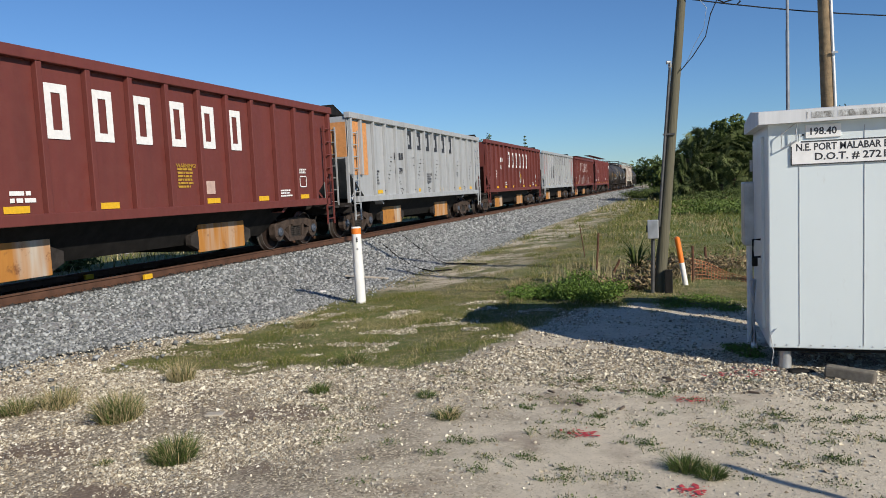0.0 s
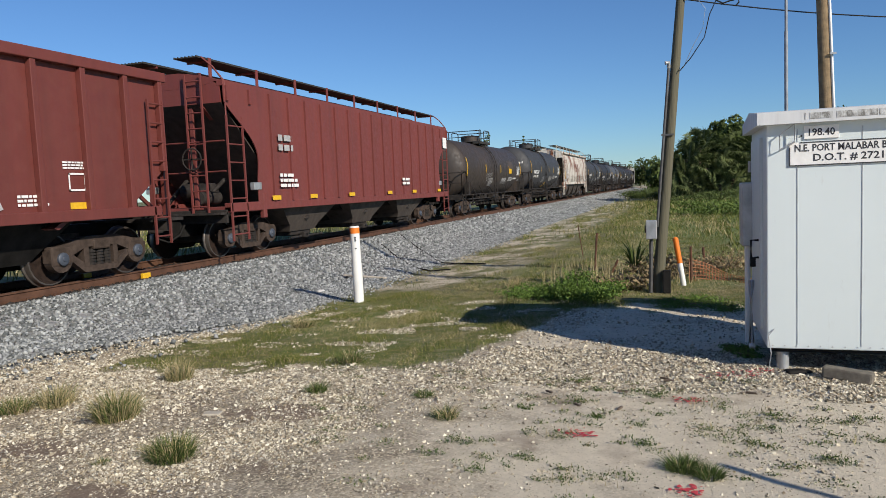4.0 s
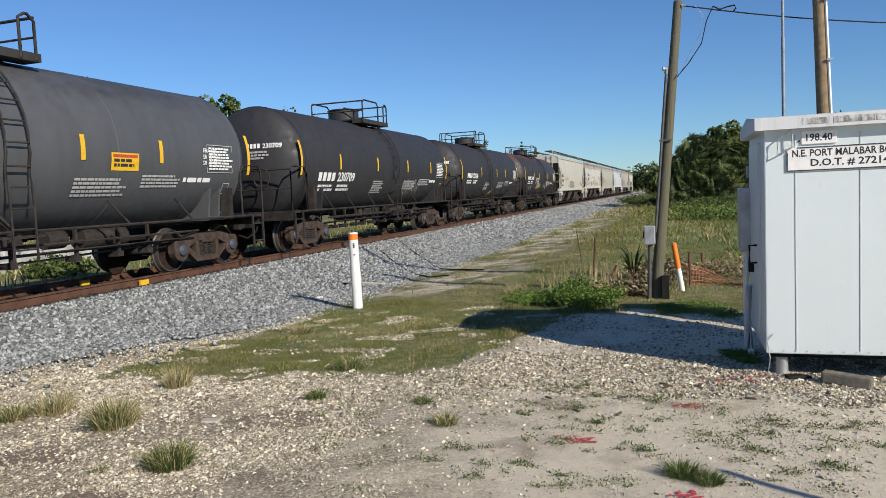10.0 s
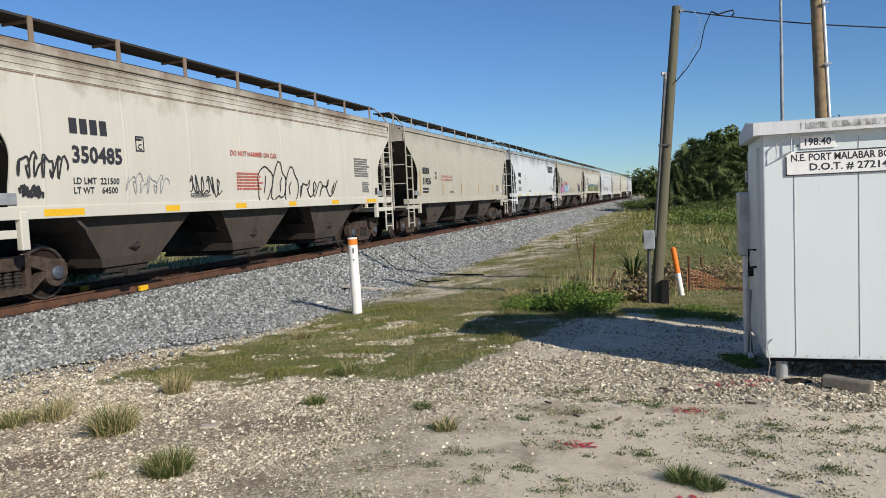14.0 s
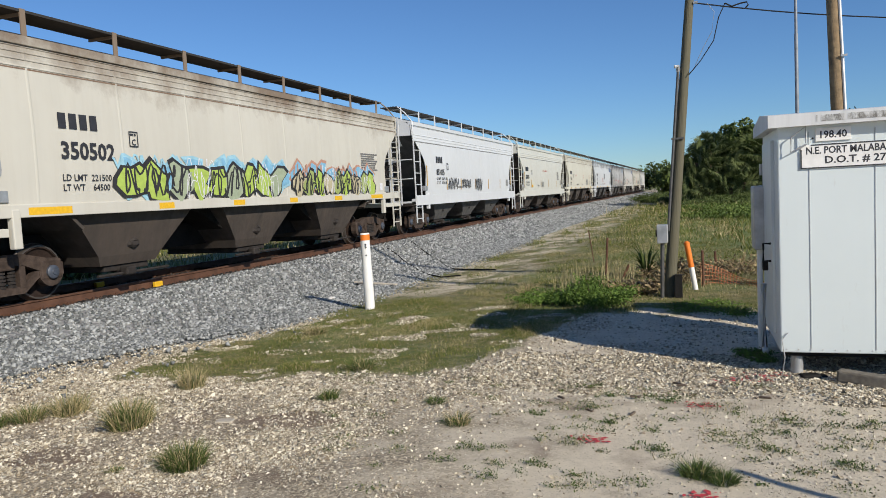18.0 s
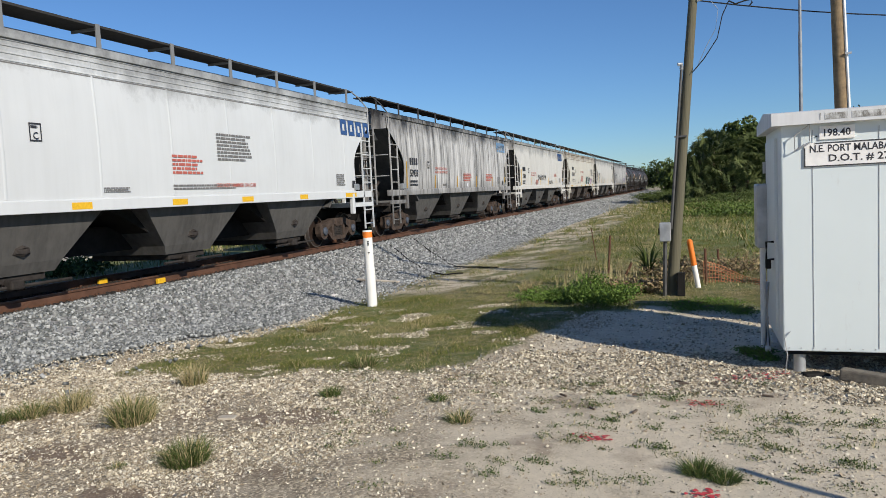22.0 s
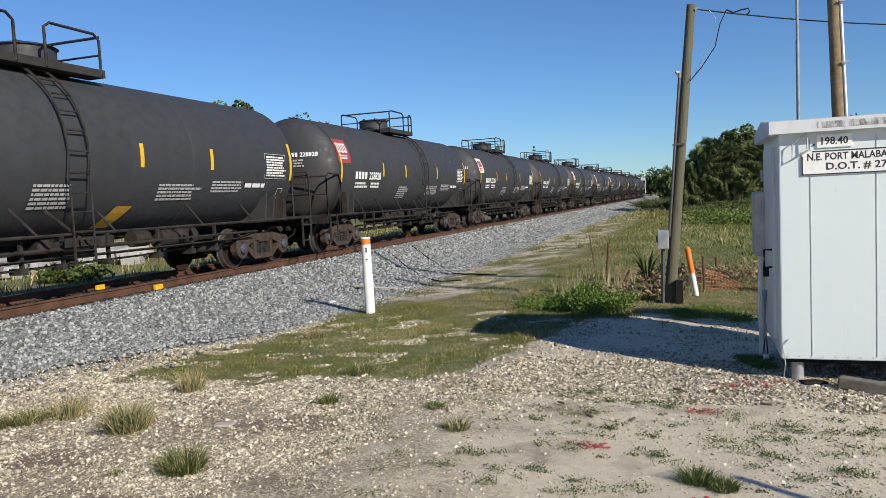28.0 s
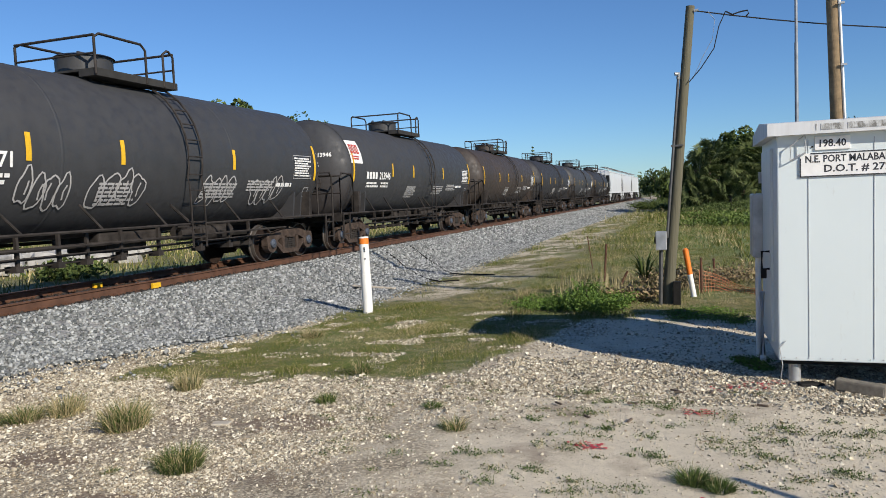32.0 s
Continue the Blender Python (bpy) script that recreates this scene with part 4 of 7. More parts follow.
def tank_car(stripes=(-5.85, -2.85, -0.9, 2.42, 6.05), dome=-0.2, rung=0.88, rails=(-0.9, 0.4, 1.2)):
    car = thing("tank_car", "tank car", "freight car", "cars of the train")
    prof = []
    for k in range(7):
        a = k / 6 * math.pi / 2
        prof.append((-TL + DISH - DISH * math.cos(a), TR * math.sin(a) if k else 0.02))
    prof += [(-y, r) for y, r in prof[::-1]]
    n = 48
    rings = [[(r * math.cos(j * math.tau / n), y, TZ + r * math.sin(j * math.tau / n)) for j in range(n)] for y, r in prof]
    part("tank_shell", Shape().loft(rings), None, car, smooth=50)
    for y in (-TL + DISH, -2.3, 2.3, TL - DISH):
        part("weld_band", Shape().loft([[((TR + u) * math.cos(j * math.tau / n), y + w, TZ + (TR + u) * math.sin(j * math.tau / n)) for j in range(n)] for u, w in ((0, -0.03), (0.006, -0.012), (0.006, 0.012), (0, 0.03))], caps=False), None, car, smooth=50)
    top = TZ + TR
    d = dome
    part("manway", Shape().cyl((0, d, top - 0.1), (0, d, top + 0.40), 0.52, n=28).cyl((0, d, top + 0.40), (0, d, top + 0.44), 0.56, 0.50, n=28), None, car, smooth=40)
    part("valve_cap", Shape().pipe([(0.2, d - 0.35, top + 0.46), (0.2, d + 0.35, top + 0.46)], 0.03).cyl((-0.1, d + 0.1, top + 0.43), (-0.1, d + 0.1, top + 0.50), 0.12, n=12), STEEL, car)
    r0, r1, r2 = rails[0], rails[1], rails[-1]
    part("platform", Shape().box(-0.95, 0.95, r0, r2 + 0.1, top + 0.02, top + 0.06).box(0.55, 0.95, r0, r2 + 0.1, top - 0.08, top + 0.02).box(-0.95, -0.55, r0, r2 + 0.1, top - 0.08, top + 0.02), GRATE, car, "dark grating platform round the manway")
    for sx in (-1, 1):
        x = sx * 0.95
        spans = [(r0, r1)] + ([(rails[2], r2)] if len(rails) > 3 else [(r2 - 0.3, r2)])
        for y0, y1 in spans:
            q = min(0.12, (y1 - y0) / 2.5)
            part("guard_rail", Shape().pipe([(x, y0, top - 0.06), (x, y0, top + 0.60), (x, y0 + q, top + 0.68), (x, y1 - q, top + 0.68), (x, y1, top + 0.58), (x, y1, top - 0.06)], 0.026), STEEL, car, smooth=60)
    for y in (r0, r2):
        part("guard_rail", Shape().pipe([(-0.95, y, top + 0.64), (0.95, y, top + 0.64)], 0.026).pipe([(-0.95, y, top + 0.32), (0.95, y, top + 0.32)], 0.02), STEEL, car)
    ra, rb = rung - 0.21, rung + 0.21
    for sx in (-1, 1):
        s = Shape()
        arc = [(TR + 0.10) * 1.0, TZ]
        angs = [math.radians(75 - 10 * k) for k in range(10)]
        for w in (ra, rb):
            s.pipe([(sx * arc[0] * math.cos(a), w, TZ + arc[0] * math.sin(a)) for a in angs] + [(sx * 1.60, w, 1.8), (sx * 1.60, w, 0.62)], 0.022, 5)
        for a in [math.radians(72 - 12 * k) for k in range(7)]:
            s.cyl((sx * arc[0] * math.cos(a), ra, TZ + arc[0] * math.sin(a)), (sx * arc[0] * math.cos(a), rb, TZ + arc[0] * math.sin(a)), 0.015, n=5)
        for z in (2.1, 1.78, 1.46, 1.14, 0.82):
            s.cyl((sx * 1.60, ra, z), (sx * 1.60, rb, z), 0.015, n=5)
        part("ladder", s, STEEL, car)
        part("ladder_step", Shape().box(sx * 1.42 - 0.18, sx * 1.42 + 0.18, rung - 0.37, rung + 0.38, 1.0, 1.04).pipe([(sx * 1.3, rung - 0.47, 1.5), (sx * 1.5, rung, 1.03)], 0.03), STEEL, car)
        part("side_handrail", Shape().pipe([(sx * 1.52, -6.4, 1.10), (sx * 1.52, 6.4, 1.10)], 0.028).pipe([(sx * 1.35, -4.6, 0.86), (sx * 1.35, 4.6, 0.86)], 0.024), STEEL, car)
        for y in (-4.6, -3.2, -1.6, 0.0, 2.4, 4.2):
            part("rail_bracket", Shape().box(sx * 1.30 - 0.22, sx * 1.30 + 0.22, y - 0.02, y + 0.02, 1.08, 1.12).pipe([(sx * 1.40, y - 0.35, 1.55), (sx * 1.52, y, 1.12)], 0.022), STEEL, car)
    for e in (-1, 1):
        part("stub_sill", Shape().box(-0.25, 0.25, min(e * 3, e * 7), max(e * 3, e * 7), 0.72, 1.12), DARK, car)
    part("bottom_valve", Shape().cyl((0, 0.2, 1.2), (0, 0.2, 0.72), 0.25, n=14).pipe([(-1.2, -2.0, 0.85), (-1.2, 2.6, 0.85)], 0.04).pipe([(0.6, -3, 0.82), (0.6, 3.4, 0.82)], 0.045).rbox(-0.5, 0.5, -0.5, 0.6, 0.62, 0.82, 0.04), STEEL, car)
    rig = Shape().pipe([(1.05, -4.3, 0.70), (1.05, 4.3, 0.70)], 0.028).pipe([(0.95, -3.9, 0.56), (0.95, 1.2, 0.58), (0.95, 3.9, 0.66)], 0.022)
    for y in (-3.6, -2.9, -2.1, -1.5, -0.7, 0.3, 1.6, 2.6, 3.4):
        rig.box(1.02, 1.08, y - 0.025, y + 0.025, 0.50 if y < 1 else 0.58, 1.10).box(0.85, 1.10, y - 0.07, y + 0.07, 0.50, 0.60)
    part("brake_rigging", rig, STEEL, car, "dark brake rods and hangers")
    part("outlet_skid", Shape().rbox(-0.6, 0.6, -0.75, 0.95, 0.78, 1.02, 0.04).cyl((0.3, 0.1, 0.80), (0.3, 0.1, 0.50), 0.12, n=12), STEEL, car)
    part("brake_reservoir", Shape().cyl((0.5, 2.2, 0.86), (0.5, 3.3, 0.86), 0.2, n=14), STEEL, car, smooth=40)
    part("brake_cylinder", Shape().cyl((0.75, 1.2, 0.9), (0.75, 1.6, 0.9), 0.16, n=12), STEEL, car, smooth=40)
    for e in (-1, 1):
        sad = Shape()
        poly = [(-1.35, 1.12), (-1.42, 1.75), (-1.2, 1.58), (-0.7, 1.14), (0.7, 1.14), (1.2, 1.58), (1.42, 1.75), (1.35, 1.12), (0.3, 0.95), (-0.3, 0.95)]
        for y in (e * 5.0, e * 5.35):
            sad.loft([[(x, y - 0.03, z) for x, z in poly], [(x, y + 0.03, z) for x, z in poly]])
        sad.box(-1.45, 1.45, e * 5.17 - 0.25, e * 5.17 + 0.25, 1.05, 1.13)
        part("saddle", sad, None, car)
        part("end_platform", Shape().rbox(-1.5, 1.5, min(e * 5.6, e * 6.92), max(e * 5.6, e * 6.92), 1.06, 1.12, 0.01).box(-1.5, 1.5, min(e * 6.87, e * 6.93), max(e * 6.87, e * 6.93), 0.88, 1.12), STEEL, car)
        for sx in (-1, 1):
            part("end_rail", Shape().pipe([(sx * 1.5, e * 6.05, 1.1), (sx * 1.5, e * 6.05, 2.10), (sx * 1.5, e * 6.17, 2.26), (sx * 1.5, e * 6.78, 2.28), (sx * 1.5, e * 6.90, 2.15), (sx * 1.5, e * 6.90, 1.1)], 0.026), STEEL, car, smooth=60)
            ladder(car, sx * 1.53, e * 6.62, 0.35, 1.12, STEEL, 0.42, gap=0.4)
            part("jack_pad", Shape().prism([(e * 5.7, 1.05), (e * 5.7, 1.75), (e * 5.6, 1.75), (e * 5.55, 1.05)], sx * 1.38 - 0.12, sx * 1.38 + 0.12), STEEL, car)
        part("end_rail", Shape().pipe([(-1.5, e * 6.9, 2.2), (1.5, e * 6.9, 2.2)], 0.024).pipe([(-1.5, e * 6.9, 1.7), (1.5, e * 6.9, 1.7)], 0.02), STEEL, car)
        coupler(car, e * 6.72, e * 0.62)
        truck(car, e * 5.25)
    part("brake_wheel", Shape().pipe([(0.7 + 0.24 * math.cos(k * math.tau / 14), -7.0, 2.0 + 0.24 * math.sin(k * math.tau / 14)) for k in range(15)], 0.018).box(0.46, 0.94, -7.01, -6.99, 1.985, 2.015), STEEL, car)
    for y in stripes:
        tall = abs(y) > 5
        stripe(car, y, 2.05 if tall else 2.24, 0.10, 0.92 if tall else 0.44, tank_spot)
    return car


def stripe(car, y, z, w, h, spot, mat=None, name="reflector_stripe"):
    k = 8
    s = Shape().add([spot(y + a, z + h * i / k) for i in range(k + 1) for a in (-w / 2, w / 2)], [(2 * i, 2 * i + 1, 2 * i + 3, 2 * i + 2) for i in range(k)])
    return part(name, s, mat or YELLOW, car)


def patch(car, y, z, w, h, spot, mat, name="panel", cols=6, rows=4):
    s = Shape().add([spot(y + w * i / cols, z + h * j / rows) for j in range(rows + 1) for i in range(cols + 1)],
                    [(j * (cols + 1) + i, j * (cols + 1) + i + 1, (j + 1) * (cols + 1) + i + 1, (j + 1) * (cols + 1) + i) for j in range(rows) for i in range(cols)])
    return part(name, s, mat, car)


def bars(car, y, z, w, h, lines, spot, mat, seed=1, name="stencil"):
    """Rows of small bars in place of writing too small to read."""
    r, s = random.Random(seed), Shape()
    pitch = h / lines
    for i in range(lines):
        a, end = y, y + w * r.uniform(0.75, 1.0)
        z1 = z + h - i * pitch
        while a < end:
            b = min(end, a + pitch * r.uniform(0.6, 2.4))
            s.add([spot(a, z1 - pitch * 0.62, 0.016), spot(b, z1 - pitch * 0.62, 0.016), spot(b, z1, 0.016), spot(a, z1, 0.016)], [(0, 1, 2, 3)])
            a = b + pitch * 0.28
    return part(name, s, mat, car, kind="stuff")


def frame_box(car, y, z, w, h, spot, mat, t=0.02, name="plate_mark"):
    s = Shape()
    for a, b, c, d in ((y, y + w, z, z + t), (y, y + w, z + h - t, z + h), (y, y + t, z, z + h), (y + w - t, y + w, z, z + h)):
        s.add([spot(a, c, 0.016), spot(b, c, 0.016), spot(b, d, 0.016), spot(a, d, 0.016)], [(0, 1, 2, 3)])
    return part(name, s, mat, car)


def ring(car, y, z, r, spot, mat, name="warning_sign"):
    n = 20
    s = Shape().add([spot(y + q * math.cos(k * math.tau / n), z + q * math.sin(k * math.tau / n), 0.017) for q in (r, r * 0.82) for k in range(n)],
                    [(k, (k + 1) % n, n + (k + 1) % n, n + k) for k in range(n)])
    return part(name, s, mat, car)


def mural(car, y, z, w, h, spot, colours, seed, outline):
    """A sprayed piece: jagged, leaning filled shapes over dark backing, loose strokes on top."""
    r = random.Random(seed)
    k = max(3, int(w / (h * 0.75)))
    for i in range(k):
        cy, cz = y + w * (i + 0.5) / k, z + h * (0.5 + r.uniform(-0.06, 0.06))
        rad = [(w / k * r.uniform(0.30, 0.95), h * r.uniform(0.26, 0.62)) for _ in range(11)]
        lean = r.uniform(-0.3, 0.3)
        for grow, up, mat, name in ((1.14, 0.017, outline, "graffiti_outline"), (0.94, 0.021, colours[i % len(colours)], "graffiti_fill")):
            pts = []
            for j, (a, b) in enumerate(rad):
                t = j / 11 * math.tau
                zz = b * math.sin(t) * grow
                pts.append(spot(cy + a * math.cos(t) * grow + lean * zz, cz + zz, up))
            mid = spot(cy, cz, up + 0.002)
            part(name, Shape().add([mid] + pts, [(0, 1 + j, 1 + (j + 1) % 11) for j in range(11)]), mat, car)
    for i in range(6):
        scrawl(car, y + w * i / 6.5, z + h * 0.08, w / 6, h * 0.9, lambda a, b, c: spot(a, b, c + 0.006), outline if i % 3 != 2 else CHALK, seed + 10 + i, 4, 0.045 if i % 3 != 2 else 0.02)


def blocks(car, y, z, wide, h, count, spot, mat, name="letter_block", fill=0.76):
    """A painted name as plain hollow blocks, one for each letter."""
    step = wide / count
    for i in range(count):
        a, b = y + i * step, y + i * step + step * fill
        t = (b - a) * 0.31
        s, k = Shape(), 5
        for c, d in ((a, a + t), (b - t, b)):
            s.add([spot(q, z + h * j / k, 0.017) for j in range(k + 1) for q in (c, d)], [(2 * j, 2 * j + 1, 2 * j + 3, 2 * j + 2) for j in range(k)])
        for c, d in ((z, z + t), (z + h - t, z + h)):
            s.add([spot(q, w, 0.017) for w in (c, d) for q in (a + t, b - t)], [(0, 1, 3, 2)])
        part(name, s, mat, car)


def solid(car, y, z, wide, h, count, spot, mat):
    """A small painted mark as plain solid blocks."""
    step = wide / count
    for i in range(count):
        patch(car, y + i * step, z, step * 0.72, h, lambda a, b, c=0: spot(a, b, 0.017), mat, "letter_block", 1, 2)


def digits(car, text, y, z, size, spot, mat, stretch=1.0):
    return lettering(text, size, mat, lambda u, v: spot(y + u, z + v, 0.017), parent=car, name="car_number", stretch=stretch, bold=0.028)


def words(car, text, y, z, size, spot, mat, stretch=1.0):
    return lettering(text, size, mat, lambda u, v: spot(y + u, z + v, 0.017), parent=car, name="lettering", stretch=stretch, bold=0.012)


def scrawl(car, y, z, w, h, spot, mat, seed, loops=7, thick=0.035, name="graffiti"):
    """A sprayed tag: one looping ribbon of paint."""
    r, s = random.Random(seed), Shape()
    pts, n = [], loops * 14
    ph = [r.uniform(0, 6.28) for _ in range(4)]
    for i in range(n):
        t = i / (n - 1)
        a = t * loops * math.tau
        pts.append((y + w * (t + 0.9 / loops * 0.5 * math.sin(a + ph[0])), z + h * (0.5 + 0.34 * math.cos(a + ph[1] + 1.2 * math.sin(a * 0.37 + ph[2])) + 0.15 * math.sin(a * 2.3 + ph[3]))))
    v = []
    for i, (a, b) in enumerate(pts):
        p, q = pts[max(0, i - 1)], pts[min(n - 1, i + 1)]
        d = Vector((q[0] - p[0], q[1] - p[1])).normalized() * thick / 2
        v += [spot(a - d.y, b + d.x, 0.019), spot(a + d.y, b - d.x, 0.019)]
    s.add(v, [(2 * i, 2 * i + 1, 2 * i + 3, 2 * i + 2) for i in range(n - 1)])
    return part(name, s, mat, car)


def throwup(car, y, z, w, h, spot, mat, seed, letters=6, thick=0.04):
    """A sprayed tag of fat rounded outlines, side by side."""
    r, s = random.Random(seed), Shape()

    def ribbon(pts):
        n, v = len(pts), []
        for i, (a, b) in enumerate(pts):
            p, q = pts[max(0, i - 1)], pts[min(n - 1, i + 1)]
            d = Vector((q[0] - p[0], q[1] - p[1])).normalized() * thick / 2
            v += [spot(a - d.y, b + d.x, 0.019), spot(a + d.y, b - d.x, 0.019)]
        s.add(v, [(2 * i, 2 * i + 1, 2 * i + 3, 2 * i + 2) for i in range(n - 1)])

    step = w / letters
    for i in range(letters):
        cy, cz = y + step * (i + 0.5), z + h * (0.5 + r.uniform(-0.1, 0.1))
        ph, amp, lean = r.uniform(0, 6.28), r.uniform(0.08, 0.22), r.uniform(-0.15, 0.35)
        loop = []
        for k in range(19):
            t = k / 18 * math.tau
            q = 1 + amp * math.sin(3 * t + ph) + 0.5 * amp * math.sin(5 * t)
            zz = h * 0.46 * q * math.sin(t)
            loop.append((cy + step * 0.52 * q * math.cos(t) + lean * zz, cz + zz))
        ribbon(loop)
        a = r.uniform(-0.2, 0.2) * step
        ribbon([(cy + a, cz - h * 0.22), (cy + a + r.uniform(-0.1, 0.1) * step, cz), (cy + a + 0.12 * step, cz + h * r.uniform(0.05, 0.25))])
    return part("graffiti", s, mat, car, kind="stuff")


# stone cars with ribbed sides
GH = 7.28


def flat_spot(y, z, up=0.012):
    return (1.50 + up, y, z)


def ballast_car(ribs=16):
    car = thing("ballast_hopper", "open ballast hopper", "freight car", "cars of the train")
    top, bot = 3.72, 1.20
    for sx in (1, -1):
        poly = [(-GH, 2.0), (-GH, top), (GH, top), (GH, 2.0), (GH - 1.12, bot), (-GH + 1.12, bot)]
        part("side_sheet", Shape().prism(poly, sx * 1.47, sx * 1.50), None, car)
        part("top_chord", Shape().rbox(sx * 1.50 - 0.07, sx * 1.50 + 0.13, -GH - 0.05, GH + 0.05, top - 0.06, top + 0.12, 0.015), None, car)
        part("side_sill", Shape().rbox(sx * 1.50 - 0.06, sx * 1.50 + 0.12, -GH + 0.3, GH - 0.3, bot - 0.10, bot + 0.08, 0.012), None, car)
        for i in range(ribs):
            y = max(-GH + 0.10, min(GH - 0.10, -2.55 + 0.98 * (i - 5)))
            z0 = bot if 1 < i < ribs - 1 else 1.95
            part("rib", Shape().rbox(sx * 1.50 + (0 if sx > 0 else -0.11), sx * 1.50 + (0.11 if sx > 0 else 0), y - 0.055, y + 0.055, z0, top - 0.04, 0.01), None, car)
    for e in (-1, 1):
        part("end_sheet", Shape().prism([(e * GH, top), (e * GH, 2.45), (e * (GH - 0.04), 2.45), (e * (GH - 0.04), top)], -1.49, 1.49), None, car)
        part("slope_sheet", Shape().prism([(e * GH, 2.45), (e * (GH - 0.05), 2.45), (e * (GH - 2.7), 1.0), (e * (GH - 2.6), 0.97)], -1.46, 1.46), None, car)
        part("end_platform", Shape().box(-1.5, 1.5, e * GH - 0.45, e * GH + 0.45, 0.98, 1.04).box(-1.5, 1.5, e * GH - 0.05, e * GH + 0.05, 0.8, 1.1), STEEL, car)
        part("centre_sill", Shape().box(-0.2, 0.2, min(e * (GH + 0.1), e * 1), max(e * (GH + 0.1), e * 1), 0.66, 1.0), DARK, car)
        for sx in (-1, 1):
            part("corner_post", Shape().box(sx * 1.45 - 0.04, sx * 1.45 + 0.04, e * GH - 0.04, e * GH + 0.04, 1.0, 2.5).pipe([(sx * 1.4, e * (GH - 0.05), 1.05), (sx * 1.4, e * (GH - 1.2), 1.9)], 0.04), None, car)
            ladder(car, sx * 1.60, e * (GH - 0.28), 0.55, 3.3, None, 0.40)
        ladder(car, -e * 0.9, e * (GH + 0.06), 1.0, 3.4, None, axis="x", name="end_ladder")
        coupler(car, e * (GH + 0.05), e * 0.68)
        truck(car, e * (GH - 1.35))
        y = e * 2.8 - 0.2
        part("chute", Shape().loft([[(x * sx, y + yy * sy, z) for sx, sy in ((-1, -1), (1, -1), (1, 1), (-1, 1))] for x, yy, z in ((1.0, 1.25, 1.22), (0.96, 0.80, 0.26))]), DARK, car)
        for sx in (-1, 1):
            part("dump_door", Shape().rbox(sx * 1.05 - 0.025, sx * 1.05 + 0.025, y - 0.86, y + 0.86, 0.24, 1.0, 0.01), RUSTY, car, "rust-streaked yellowish dump door")
            for k in (-1, 1):
                part("door_bracket", Shape().prism([(y + k * 0.86, 0.30), (y + k * 1.12, 0.42), (y + k * 1.12, 0.62), (y + k * 0.86, 0.72)], sx * 1.0 - 0.07, sx * 1.0 + 0.07), STEEL, car)
        part("air_cylinder", Shape().cyl((0.8, y + e * 1.15, 0.72), (0.8, y + e * 1.75, 0.66), 0.10, n=12), STEEL, car, smooth=40)
    # black bay sheets fill the dark below the sill, its shade included
    part("dump_bay", Shape().loft([[(x, y, z) for x in (-w, w) for y in ((-q, q) if x < 0 else (q, -q))] for w, q, z in ((1.30, 5.3, 1.2), (0.80, 4.6, 0.42))]), DARK, car, "black hopper bays, dark with the shade under the body")
    part("load", Shape().loft([[(x, y, z) for x, z in ((-1.45, 3.2), (-0.6, 3.38), (0.6, 3.38), (1.45, 3.2))] for y in (-GH + 0.1, GH - 0.1)]), BED, car, "load of crushed stone")
    part("roof_flap", Shape().prism([(-GH + 0.1, top + 0.1), (-GH + 0.35, top + 0.42), (-GH + 1.2, top + 0.12)], -0.9, 0.9), DARK, car, "raised black cover flap")
    return car


# paints of the cars
MAROON = paint("maroon_car_paint", (0.155, 0.036, 0.028), (0.05, 0.02, 0.016), 0.3, 0.0, 0.55)
SILVER = paint("bare_aluminium_car", (0.40, 0.41, 0.415), (0.20, 0.20, 0.19), 0.5, 0.0, 0.45)
RIBBED = paint("faded_red_car_paint", (0.185, 0.042, 0.035), (0.07, 0.03, 0.025), 0.4, 0.0, 0.6)
TANK_GREY = paint("dark_grey_tank_paint", (0.042, 0.043, 0.046), (0.02, 0.018, 0.017), 0.3, 0.0, 0.58, ends=(0.055, 0.034, 0.025))
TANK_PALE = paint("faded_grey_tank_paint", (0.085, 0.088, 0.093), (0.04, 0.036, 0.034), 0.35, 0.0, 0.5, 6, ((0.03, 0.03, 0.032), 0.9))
TANK_BLACK = paint("black_tank_paint", (0.024, 0.024, 0.027), (0.045, 0.035, 0.03), 0.3, 0.0, 0.58, 2)
TANK_BROWN = paint("dirty_brown_black_tank", (0.035, 0.028, 0.024), (0.075, 0.050, 0.034), 0.7, 0.0, 0.55, 5)
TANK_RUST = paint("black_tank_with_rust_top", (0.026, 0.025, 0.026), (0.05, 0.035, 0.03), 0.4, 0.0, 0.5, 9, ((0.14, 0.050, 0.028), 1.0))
CREAM = paint("cream_car_paint", (0.52, 0.495, 0.42), (0.20, 0.165, 0.12), 0.2, 0.0, 0.5, 1)
CREAM_WHITE = paint("clean_cream_white_paint", (0.585, 0.585, 0.525), (0.40, 0.37, 0.31), 0.06, 0.0, 0.45, 8)
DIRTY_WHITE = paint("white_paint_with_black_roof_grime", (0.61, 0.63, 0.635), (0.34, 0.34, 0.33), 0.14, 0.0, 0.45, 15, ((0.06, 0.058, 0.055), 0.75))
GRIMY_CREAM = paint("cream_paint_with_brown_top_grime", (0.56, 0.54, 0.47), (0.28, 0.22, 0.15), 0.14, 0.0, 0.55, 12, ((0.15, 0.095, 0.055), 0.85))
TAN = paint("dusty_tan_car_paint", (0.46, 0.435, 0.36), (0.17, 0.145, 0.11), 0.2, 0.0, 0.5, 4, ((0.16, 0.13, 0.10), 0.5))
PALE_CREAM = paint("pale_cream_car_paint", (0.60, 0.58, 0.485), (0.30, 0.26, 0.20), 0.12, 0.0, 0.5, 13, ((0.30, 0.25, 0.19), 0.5))
